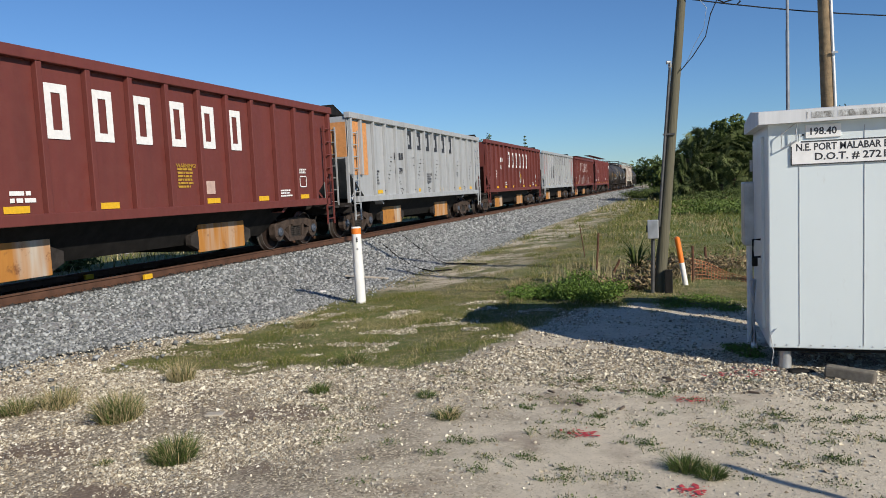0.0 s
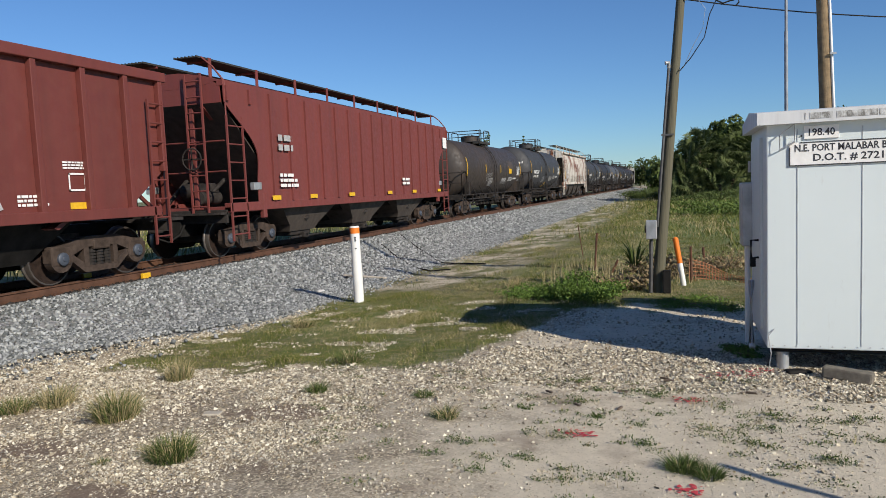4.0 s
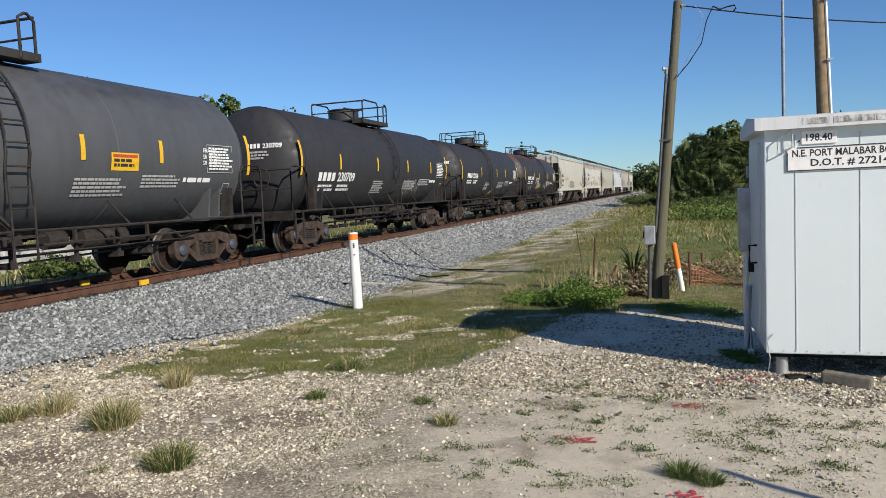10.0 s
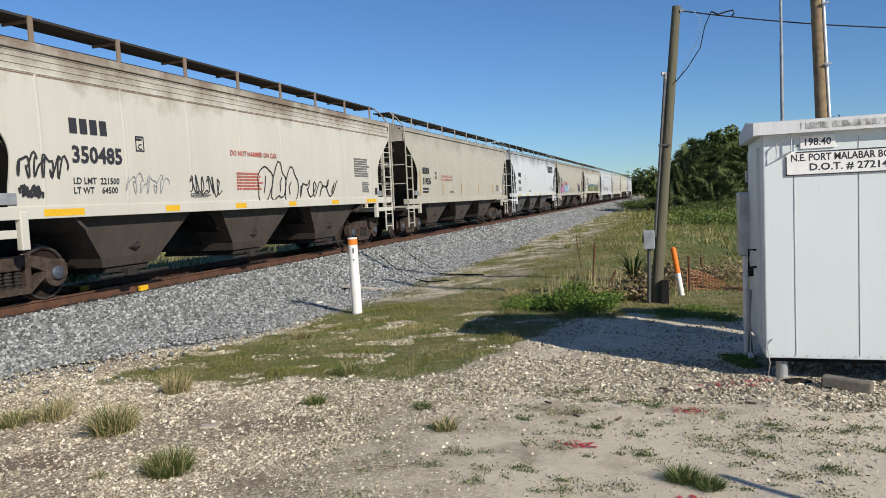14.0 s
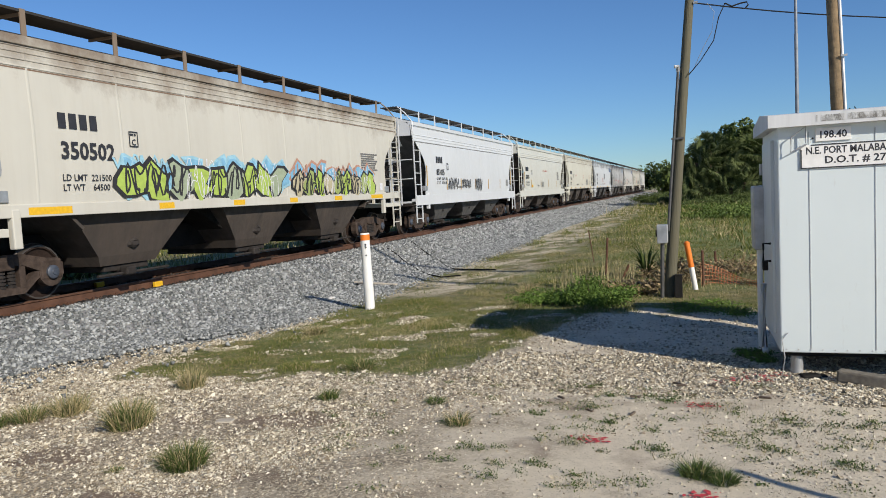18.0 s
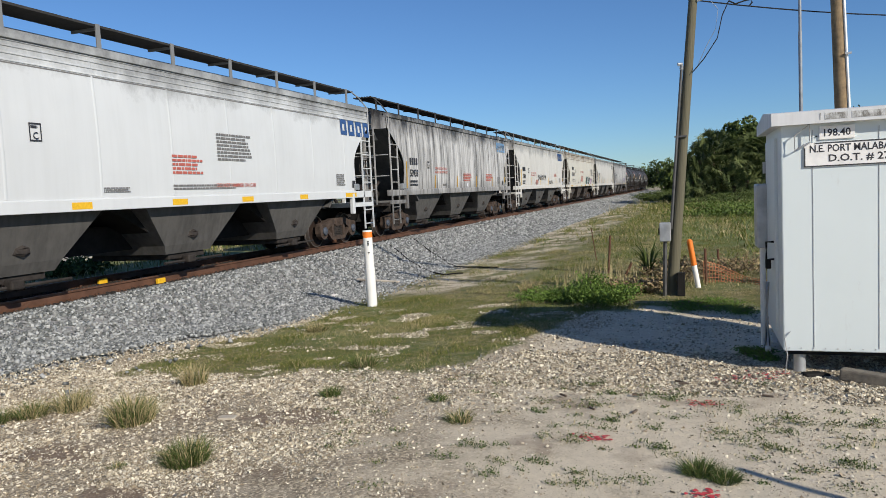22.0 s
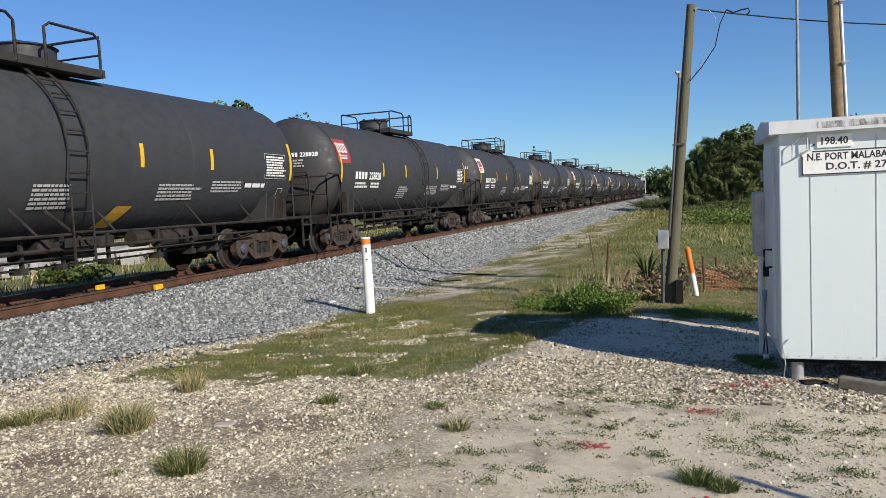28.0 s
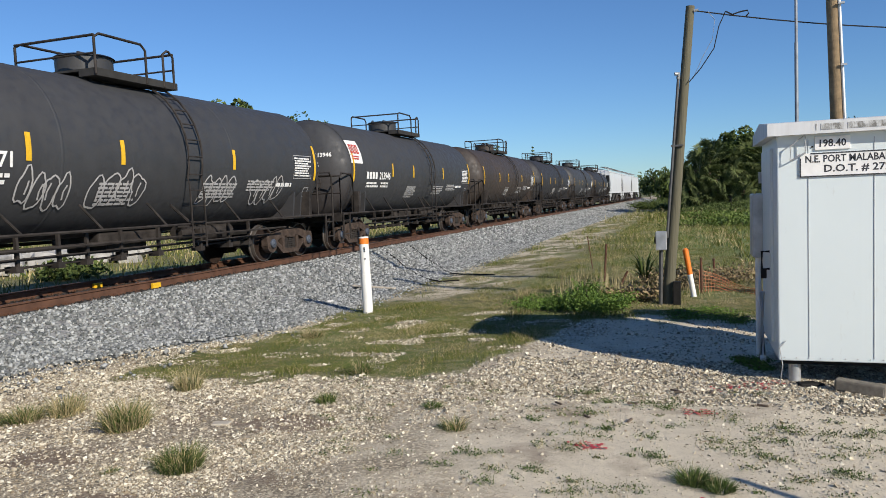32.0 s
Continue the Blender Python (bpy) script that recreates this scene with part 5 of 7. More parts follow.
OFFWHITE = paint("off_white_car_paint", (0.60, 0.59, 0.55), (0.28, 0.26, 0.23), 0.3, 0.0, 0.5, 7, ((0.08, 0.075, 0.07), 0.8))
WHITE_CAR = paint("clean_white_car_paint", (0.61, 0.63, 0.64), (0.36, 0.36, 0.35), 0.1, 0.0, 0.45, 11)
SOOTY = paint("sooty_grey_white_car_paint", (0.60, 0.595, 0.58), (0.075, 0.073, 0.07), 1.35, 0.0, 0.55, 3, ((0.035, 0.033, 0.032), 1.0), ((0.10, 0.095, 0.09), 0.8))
RUST_WHITE = paint("white_car_with_heavy_rust", (0.62, 0.60, 0.53), (0.32, 0.17, 0.10), 0.5, 0.62, 0.6, 6)
# bay and slope-sheet paints: dirt, darkened further for shade under the body
BAY_DIRT_SHADE = paint("brown_dirty_shaded_bay", (0.068, 0.053, 0.042), (0.03, 0.025, 0.022), 0.9, 0.0, 0.8, 2)
BAY_GREY = paint("grey_dirty_shaded_bay", (0.088, 0.084, 0.078), (0.036, 0.034, 0.032), 0.9, 0.0, 0.8, 5)

# where each car's marks are counted from along the train, its kind and its paint
MIDS = [11.82, 27.65, 43.87, 59.76, 75.13, 92.55, 109.76, 125.02, 140.57, 156.96, 171.76, 185.81, 201.11, 215.74, 230.36,
        246.11, 264.14, 281.87, 299.60, 317.31, 335.01, 352.76, 369.78, 386.80, 404.49, 422.09, 439.86, 457.64, 475.56, 493.36,
        509.42, 524.19, 538.74, 553.26, 567.83, 582.72, 597.03, 611.6, 626.2, 640.8, 655.4, 671.6, 689.3, 707.0]
# how far the middle of the body lies from there
SHIFTS = {0: -0.4, 1: -0.4, 2: -0.6, 3: -0.5, 4: 0.2, 15: 0.3, 16: -0.15, 20: 0.0, 21: -0.25, 22: -0.35, 23: -0.15, 24: -0.25, 25: 0.05, 26: -0.05, 27: -0.1,
          **{k: 0.1 for k in (6, 7, 9, 11, 13, 14, 30, 31, 32, 33, 34, 35, 36)}}
KINDS = "mamams" + "nt" + "h" + "tttttt" + "g" * 15 + "t" * 11 + "ggg"
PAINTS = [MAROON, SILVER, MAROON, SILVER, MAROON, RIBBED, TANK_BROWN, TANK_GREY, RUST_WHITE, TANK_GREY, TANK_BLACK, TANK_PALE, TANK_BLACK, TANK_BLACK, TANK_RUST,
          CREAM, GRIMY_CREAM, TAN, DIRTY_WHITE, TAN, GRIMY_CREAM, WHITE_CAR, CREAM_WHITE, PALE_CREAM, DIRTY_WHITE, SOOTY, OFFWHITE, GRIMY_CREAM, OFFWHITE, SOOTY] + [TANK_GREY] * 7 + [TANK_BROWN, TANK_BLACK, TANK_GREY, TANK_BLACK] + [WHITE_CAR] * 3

protos = {"m": ballast_car(), "t": tank_car(), "u": tank_car((-5.8, -2.35, 0.9, 2.95, 6.1), -0.2, -0.75, (-1.55, -1.2, -0.62, 0.56)), "w": tank_car((-5.85, -3.1, -0.6, 1.55, 3.5, 6.5), -0.2, 0.10), "v": tank_car((-6.3, -3.95, -1.15, 1.65, 4.25, 6.3), -0.4, 0.4), "g": hopper_car(3), "k": hopper_car(3, low=1.27), "l": hopper_car(3, 7.8, low=1.08), "h": hopper_car(4, 7.9, 0.16, low=1.31), "s": hopper_car(3, 7.95, 0.004, 19, low=1.1)}
CARS = []
used = set()
for i, (k, p) in enumerate(zip(KINDS, PAINTS)):
    base = "u" if i in (6, 7, 13, 30, 34) else "v" if i in (10, 12) else "w" if i == 11 else "k" if i in (15, 17, 19) else "l" if i in (21, 22) else {"a": "m", "n": "t"}.get(k, k)
    ob = protos[base]
    if base in used:
        ob = None
    CARS.append([k, base, p, ob])
    used.add(base)
for c in CARS:
    if c[3] is None:
        c[3] = copy_thing(protos[c[1]], pose(0, 0, 0))
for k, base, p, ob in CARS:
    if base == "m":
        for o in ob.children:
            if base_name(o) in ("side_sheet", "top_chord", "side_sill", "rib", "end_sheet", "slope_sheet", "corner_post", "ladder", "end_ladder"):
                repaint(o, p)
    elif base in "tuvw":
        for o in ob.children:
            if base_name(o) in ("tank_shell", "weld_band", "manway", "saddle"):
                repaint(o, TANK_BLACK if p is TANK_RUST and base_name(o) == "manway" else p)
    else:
        dress(ob, p, BAY_GREY if p in (WHITE_CAR, DIRTY_WHITE, SOOTY, OFFWHITE) else BAY_DIRT_SHADE)


FITTED = {o.name for c in CARS for o in c[3].children if base_name(o) != "reflector_stripe"}


# writing, stripes and graffiti
def tint(name, c):
    return plain(name, c, 0.55, 0, 0.15, 8)


PINK, LILAC, SKYBLUE = tint("pink_spray", (0.55, 0.16, 0.30)), tint("lilac_spray", (0.40, 0.36, 0.58)), tint("blue_spray", (0.20, 0.42, 0.58))
LIME, TEAL, PURPLE = tint("lime_spray", (0.38, 0.50, 0.10)), tint("teal_spray", (0.12, 0.34, 0.29)), tint("purple_spray", (0.10, 0.06, 0.28))
INK, CHALK, GREY_SPRAY = tint("black_spray", (0.03, 0.028, 0.03)), tint("white_spray", (0.66, 0.66, 0.68)), tint("grey_spray", (0.30, 0.31, 0.32))
OCHRE = tint("faded_ochre_reflector", (0.45, 0.26, 0.03))
FADED_BLUE = tint("faded_blue_paint", (0.14, 0.26, 0.42))
RUSTY_RED = tint("faded_red_paint", (0.22, 0.07, 0.05))
TAR, SOOT = tint("brown_grime", (0.20, 0.13, 0.085)), tint("dark_brown_grime", (0.075, 0.054, 0.038))
FADED_RED, FADED_INK = tint("worn_red_stencil", (0.46, 0.12, 0.09)), tint("worn_black_stencil", (0.16, 0.155, 0.15))
FADED_WHITE = tint("faded_white_stencil", (0.40, 0.39, 0.38))


def rusty_spot(y, z, up=0.008):
    return (side_x(z, 0.16) + up, y, z)


def ribbed_spot(y, z, up=0.008):
    return (side_x(2.5, 0.004) + 0.05 + up, y, z)


def end_spot(u, v, up=0):
    return (u, -8.212, v)


def head_spot(u, v, up=0):
    q = math.hypot(u, v - TZ) / TR
    return (u, -(TL - DISH) - DISH * math.sqrt(max(0, 1 - q * q)) - 0.02, v)


TALL = (-6.75, -3.9, -1.1, 1.8, 4.7, 7.0)
SHORT = ((-6.3, 0.5), (-3.66, 0.42), (-1.27, 0.44), (1.0, 0.44), (3.5, 0.4), (6.06, 0.7))


def hopper_marks(car, number, ink, stripes=TALL, yellow=None, plate=(-4.95, 2.26), seed=0, y=-6.45, rows=(2.44, 2.03, 1.70), name=0.80, fit=(0.35, 0.9), load=()):
    """Owner blocks, number, load limits, reflector stripes and small stencils."""
    sp = hopper_spot
    solid(car, y, rows[0], name, 0.25, 4, sp, ink)
    solid(car, -0.35, 3.62, 0.5, 0.14, 4, end_spot, ink)
    digits(car, number, -0.40, 3.40, 0.19, end_spot, ink)
    digits(car, number, y, rows[1], fit[0], sp, ink, fit[1])
    if load:
        words(car, "LD LMT  " + load[0], y, rows[2] + 0.13, 0.15, sp, ink)
        words(car, "LT WT    " + load[1], y, rows[2] - 0.03, 0.15, sp, ink)
    else:
        bars(car, y, rows[2] - 0.05, 0.85, 0.24, 2, sp, ink, seed)
    if plate:
        py, pz = plate
        frame_box(car, py, pz, 0.22, 0.28, sp, ink)
        words(car, "C", py + 0.055, pz + 0.035, 0.15, sp, ink)
        bars(car, py + 0.03, pz + 0.18, 0.16, 0.06, 1, sp, ink, seed + 3)
    for q in stripes:
        if isinstance(q, tuple):
            patch(car, q[0], 1.405, q[1], 0.115, lambda a, b, c=0: (1.592, a, b), yellow or YELLOW, "reflector_stripe", 2, 1)
        else:
            stripe(car, q, 1.63 if q < -6 else 1.60, 0.09, 0.92 if q < -6 else 0.48, sp, yellow)
    bars(car, 5.55, 1.72, 0.55, 0.34, 6, sp, FADED_INK, seed + 6)
    bars(car, -2.95, 1.66, 0.7, 0.10, 3, sp, FADED_INK, seed + 1)
    patch(car, 6.55, 1.66, 0.20, 0.22, sp, BLACK if seed % 3 else CHALK, "consolidated_stencil", 1, 1)


def hatch_warning(car, y=-4.05, z=2.19):
    words(car, "OPEN HATCH COVERS", y, z + 0.14, 0.135, hopper_spot, FADED_RED)
    words(car, "BEFORE UNLOADING CAR", y - 0.06, z, 0.135, hopper_spot, FADED_RED, 0.93)


def hammer_warning(car, y, z, size=0.165, mat=None):
    words(car, "DO NOT HAMMER ON CAR", y, z, size, hopper_spot, mat or FADED_RED, 0.95)


def tank_marks(car, number, ink, seed, logo=None, placard=True):
    sp = tank_spot
    low = seed in (10, 12)
    if number and low:
        solid(car, -5.30, 1.90, 1.1, 0.24, 4, sp, ink)
        digits(car, number, -4.10, 1.90, 0.36, sp, ink, 1.08)
        bars(car, -5.2, 1.58, 1.0, 0.22, 2, sp, ink, seed, "weight_stencil")
        bars(car, -4.0, 1.58, 0.9, 0.22, 2, sp, ink, seed + 9, "weight_stencil")
    elif number:
        solid(car, -4.95, 2.14, 0.88, 0.22, 4, sp, ink)
        digits(car, number, -3.97, 2.14, 0.32, sp, ink, 0.93)
        bars(car, -4.9, 1.84, 0.95, 0.20, 2, sp, ink, seed, "weight_stencil")
        bars(car, -3.8, 1.84, 0.75, 0.20, 2, sp, ink, seed + 9, "weight_stencil")
    if number:
        solid(car, 0.10, 2.80, 0.42, 0.12, 4, head_spot, ink)
        digits(car, number, 0.56, 2.80, 0.17, head_spot, ink)
        bars(car, 0.12, 2.48, 0.6, 0.24, 3, head_spot, FADED_WHITE, seed + 7)
    bars(car, -1.4, 1.50, 0.95, 0.42, 6, sp, FADED_WHITE, seed + 1)
    bars(car, 1.4, 1.60, 1.3, 0.34, 5, sp, FADED_WHITE, seed + 2)
    bars(car, 3.0, 1.75, 1.2, 0.26, 4, sp, FADED_WHITE, seed + 3)
    bars(car, 4.2, 1.82, 0.9, 0.15, 1, sp, ink, seed + 4)
    bars(car, 5.0, 2.12, 0.85, 0.50, 8, sp, ink, seed + 5, "test_table")
    frame_box(car, 4.95, 2.08, 0.92, 0.60, sp, FADED_WHITE, 0.015, "table_frame")
    if seed in (7, 13, 30, 34):
        patch(car, 0.22, 1.16, 0.40, 0.38, lambda a, b, c=0: sp(a + (b - 1.16) * 0.7, b, 0.014), YELLOW if seed == 7 else OCHRE, "yellow_decal", 2, 3)
    if placard:
        frame_box(car, 5.6, 1.62, 0.24, 0.24, sp, FADED_WHITE, 0.02)
    if logo:
        panel, mark = logo
        patch(car, -6.0, 2.60, 0.80, 0.70, lambda a, b, c=0: sp(a, b, 0.007), panel, "owner_panel")
        blocks(car, -5.92, 2.90, 0.62, 0.28, 3, lambda a, b, c: sp(a, b, c + 0.004), mark)
        bars(car, -5.9, 2.69, 0.58, 0.14, 2, lambda a, b, c: sp(a, b, c + 0.004), mark, seed + 8)


for ink, car in ((WHITE, CARS[0]), (WHITE, CARS[2]), (WHITE, CARS[4])):
    ob, sp = car[3], flat_spot
    for i in range(6):
        blocks(ob, -2.83 + 0.98 * i, 2.47, 0.47, 0.89, 1, sp, WHITE, "letter_block", 1.0)
    solid(ob, -4.75, 2.75, 0.9, 0.24, 2, sp, WHITE)
    digits(ob, {0: "9", 2: "92", 4: "98 92"}[CARS.index(car)], -4.75, 2.35, 0.30, sp, WHITE)
    for yy in (-5.6, -3.72, -1.84, 1.14, 3.1, 5.1):
        patch(ob, yy, 1.30, 0.46, 0.11, sp, YELLOW, "reflector_stripe", 1, 1)
    bars(ob, 0.25, 1.62, 0.5, 0.42, 6, sp, OCHRE, 5)
    words(ob, "WARNING!", 0.22, 2.05, 0.12, sp, OCHRE)
    bars(ob, 5.0, 1.95, 0.5, 0.14, 3, sp, WHITE, 6)
    frame_box(ob, 5.1, 1.60, 0.36, 0.30, sp, WHITE, 0.03)
    bars(ob, 4.1, 1.35, 0.6, 0.2, 3, sp, WHITE, 7)
    bars(ob, -3.6, 1.42, 0.5, 0.22, 2, sp, WHITE, 8)
    patch(ob, 1.15, 1.50, 0.30, 0.28, sp, tint("pale_patch", (0.52, 0.36, 0.30)), "pale_patch", 1, 1)
    bars(ob, -6.1, 1.8, 0.6, 0.5, 6, sp, WHITE, 9)
mural(CARS[4][3], -3.9, 1.22, 7.4, 0.92, flat_spot, [GREY_SPRAY, GREY_SPRAY, tint("dull_grey_spray", (0.2, 0.2, 0.21))], 4, tint("pale_grey_spray", (0.42, 0.42, 0.42)))
patch(CARS[4][3], -4.9, 1.14, 0.9, 0.40, flat_spot, tint("cream_spray", (0.62, 0.52, 0.38)), "graffiti_patch", 2, 1)
patch(CARS[2][3], -0.2, 1.55, 0.55, 0.75, flat_spot, tint("mint_spray", (0.36, 0.62, 0.55)), "graffiti_patch", 2, 1)
scrawl(CARS[2][3], -0.25, 1.5, 0.7, 0.9, flat_spot, CHALK, 3, 2, 0.07)
for k in (1, 3):
    ob, sp = CARS[k][3], flat_spot
    for i in range(6):
        blocks(ob, -2.8 + 0.98 * i, 2.92, 0.52, 0.66, 1, sp, BLACK, "letter_block", 1.0)
    for yy in (-5.6, -1.9, 0.9, 3.6, 5.2):
        patch(ob, yy, 1.33, 0.42, 0.12, sp, YELLOW, "reflector_stripe", 1, 1)
    words(ob, "WARNING!", -0.75, 1.95, 0.13, sp, BLACK)
    bars(ob, -0.75, 1.62, 0.6, 0.30, 5, sp, BLACK, 21)
    frame_box(ob, -2.2, 2.3, 0.26, 0.32, sp, BLACK)
    bars(ob, 3.0, 1.9, 0.5, 0.2, 4, sp, BLACK, 22)
    solid(ob, -4.05, 2.5, 0.9, 0.24, 4, sp, BLACK)
    digits(ob, "10479" if k == 1 else "10413", -4.05, 2.0, 0.30, sp, BLACK)
    bars(ob, -5.9, 1.6, 0.5, 0.5, 5, sp, BLACK, 23)
    bolt = Shape().cyl((0, 0, 0), (0.02, 0, 0), 0.02, n=6).mesh("bolt", DARK)
    for yc, way in ((-4.65, 1), (-3.65, -1), (-1.7, 1), (-0.7, -1), (0.3, 1), (3.2, 1), (4.2, -1), (5.2, 1)):
        for j in range(11):
            for row in (0.0, 0.16):
                if (j * 7 + int(10 * row)) % 5 == 4:
                    continue
                o = part("bolt", bolt, None, ob)
                o.location = (1.502, yc + way * (-0.33 + 0.066 * j), 1.42 + 1.15 * (j / 10) ** 1.4 - row)
ob = CARS[1][3]
patch(ob, -7.4, 1.95, 1.1, 1.65, flat_spot, tint("faded_orange_panel", (0.62, 0.27, 0.09)), "orange_end_panel", 2, 2)
part("orange_end_panel", Shape().box(-1.45, 1.45, -GH - 0.012, -GH - 0.002, 2.5, 3.55), tint("dusty_orange_panel", (0.55, 0.25, 0.09)), ob)
ob = CARS[3][3]
for y0, y1 in ((-7.25, -6.37), (-6.07, -5.54), (4.93, 5.54), (5.81, 6.64)):
    patch(ob, y0, 2.1, y1 - y0, 1.45, flat_spot, tint("faded_red_panel", (0.42, 0.05, 0.05)), "red_panel", 1, 1)
patch(ob, -4.2, 1.85, 1.5, 0.95, lambda a, b, c=0: (1.509, a, b), BLACK, "black_number_panel", 1, 1)
for o in ob.children:
    if base_name(o) == "car_number":
        repaint(o, WHITE)
patch(ob, 2.43, 1.33, 0.66, 0.52, flat_spot, WHITE, "white_data_panel", 1, 1)
bars(ob, 2.48, 1.38, 0.56, 0.40, 4, lambda a, b, c=0: flat_spot(a, b, 0.018), BLACK, 31)
patch(ob, 3.55, 1.40, 0.42, 0.55, flat_spot, BLACK, "black_data_panel", 1, 1)
patch(ob, 3.60, 1.55, 0.30, 0.22, lambda a, b, c=0: flat_spot(a, b, 0.018), WHITE, "white_square", 1, 1)

ob = CARS[5][3]
for yy in (-6.3, -4.4, -2.0, 1.0, 3.4, 6.3):
    patch(ob, yy, 1.33, 0.40, 0.11, ribbed_spot, YELLOW, "reflector_stripe", 1, 1)
bars(ob, -5.9, 2.5, 0.9, 0.5, 2, ribbed_spot, FADED_WHITE, 31)
bars(ob, -5.9, 1.6, 0.9, 0.4, 3, ribbed_spot, WHITE, 32)
bars(ob, 2.4, 1.6, 0.8, 0.3, 2, ribbed_spot, WHITE, 33)
patch(ob, 7.2, 3.2, 0.5, 0.45, ribbed_spot, WHITE, "white_sign", 1, 1)

ob = CARS[8][3]
blocks(ob, -0.9, 2.45, 3.0, 0.75, 3, rusty_spot, RUSTY_RED, fill=0.42)
solid(ob, -5.75, 2.28, 0.85, 0.26, 4, rusty_spot, CHALK)
digits(ob, "490290", -5.85, 1.85, 0.36, rusty_spot, CHALK)
stripe(ob, -6.75, 1.45, 0.10, 1.0, rusty_spot)
for yy in (-4.2, -1.4, 1.3, 4.2, 6.0):
    patch(ob, yy, 1.36, 0.55, 0.14, rusty_spot, OCHRE, "reflector_stripe", 1, 1)
for o in ob.children:
    if base_name(o) == "side_seams":
        repaint(o, RUSTY_RED)
ring(ob, -6.5, 3.35, 0.42, rusty_spot, RUSTY_RED, "round_emblem")
bars(ob, -6.75, 3.15, 0.5, 0.4, 3, rusty_spot, RUSTY_RED, 41)
scrawl(ob, -6.4, 1.5, 1.1, 1.4, rusty_spot, INK, 42, 4, 0.03)
for i, (yy, w) in enumerate(((-3.5, 1.6), (-1.2, 0.6), (0.2, 2.0), (2.9, 1.6), (5.2, 0.8))):
    throwup(ob, yy, 1.46, w, 0.66, rusty_spot, INK, 43 + i, max(2, int(w / 0.4)), 0.04)

NUMBERS = {7: "224617", 9: "216147", 10: "230725", 11: "212462", 12: "230709", 13: "222430", 14: "222448", 30: "219565", 31: "228828", 32: "221261", 33: "228832", 34: "219569", 35: "220071", 36: "213946", 37: "", 38: "", 39: "", 40: "", 6: ""}
LOGOS = {30: (WHITE, RED), 31: (tint("red_owner_panel", (0.36, 0.05, 0.05)), WHITE), 32: (WHITE, RED), 34: (WHITE, RED), 35: (WHITE, RED), 36: (WHITE, RED)}
for k, num in NUMBERS.items():
    tank_marks(CARS[k][3], num, WHITE, k, LOGOS.get(k))
patch(CARS[6][3], 3.0, 2.22, 0.62, 0.30, tank_spot, YELLOW, "yellow_placard", 2, 2)
patch(CARS[6][3], 2.9, 2.35, 1.1, 0.62, lambda a, b, c=0: tank_spot(a, b, 0.007), SOOT, "brown_patch", 3, 3)
scrawl(CARS[6][3], -2.2, 1.7, 1.3, 0.6, tank_spot, FADED_WHITE, 51, 5, 0.02)
patch(CARS[11][3], 2.19, 2.08, 0.69, 0.32, tank_spot, YELLOW, "yellow_placard", 2, 2)
patch(CARS[11][3], 2.23, 2.32, 0.61, 0.05, lambda a, b, c=0: tank_spot(a, b, 0.017), RED, "red_line", 2, 1)
bars(CARS[11][3], 2.25, 2.12, 0.56, 0.17, 2, lambda a, b, c=0: tank_spot(a, b, 0.018), BLACK, 3)
for i, text in enumerate(("SR 13449", "SR 13450")):
    words(CARS[11][3], text, 4.78, 2.37 - 0.13 * i, 0.13, tank_spot, WHITE)
words(CARS[11][3], "FRA AIP", 4.8, 2.50, 0.13, tank_spot, WHITE)
ob = CARS[14][3]
scrawl(ob, -2.3, 1.85, 1.4, 0.5, tank_spot, CHALK, 52, 4, 0.045)
throwup(ob, 2.3, 1.5, 0.7, 0.6, tank_spot, CHALK, 53, 3, 0.04)
scrawl(ob, -4.2, 1.4, 1.4, 0.35, tank_spot, GREY_SPRAY, 54, 5, 0.02)
patch(ob, -0.6, 1.55, 0.8, 0.28, tank_spot, OCHRE, "yellow_placard", 2, 2)
ob = CARS[12][3]
scrawl(ob, 1.6, 1.4, 1.6, 0.6, tank_spot, FADED_WHITE, 55, 9, 0.015)
ob = CARS[35][3]
for i, (yy, w) in enumerate(((-3.0, 1.0), (-1.6, 1.3), (1.4, 1.1), (3.2, 1.3))):
    throwup(ob, yy, 1.50, w, 0.6, tank_spot, FADED_WHITE, 56 + i, 4, 0.03)

G = lambda k: CARS[k][3]
HIGH_ROWS, LOADS = (2.77, 2.29, 1.80), ((-6.6, 0.82), (-3.75, 0.42), (-1.4, 0.42), (0.95, 0.37), (3.35, 0.46), (5.8, 0.88))
hopper_marks(G(15), "519450", BLACK, TALL, None, (-4.95, 2.26), 1)
hatch_warning(G(15))
throwup(G(15), -1.9, 1.40, 2.9, 0.68, hopper_spot, INK, 61, 7, 0.045)
scrawl(G(15), -7.0, 2.7, 0.6, 0.5, hopper_spot, GREY_SPRAY, 62, 4, 0.02)
hopper_marks(G(16), "350485", BLACK, LOADS, None, (-4.46, 2.54), 2, -5.97, HIGH_ROWS, 0.88, (0.385, 1.0), ("221500", "64500"))
hammer_warning(G(16), -1.5, 2.60)
bars(G(16), -1.3, 1.80, 1.1, 0.42, 6, hopper_spot, FADED_RED, 12)
bars(G(16), 5.0, 2.2, 1.2, 0.6, 8, hopper_spot, FADED_INK, 13)
for i, (yy, zz, w, h, th) in enumerate(((-7.0, 2.0, 0.9, 0.45, 0.035), (-7.0, 1.7, 0.4, 0.2, 0.05), (-4.75, 1.75, 1.1, 0.4, 0.02), (-3.0, 1.65, 1.1, 0.5, 0.025), (1.5, 1.62, 2.2, 0.5, 0.035))):
    scrawl(G(16), yy, zz, w, h, hopper_spot, GREY_SPRAY if i == 2 else INK, 63 + i, 6, th)
throwup(G(16), -0.45, 1.45, 1.9, 0.95, hopper_spot, INK, 69, 3, 0.035)
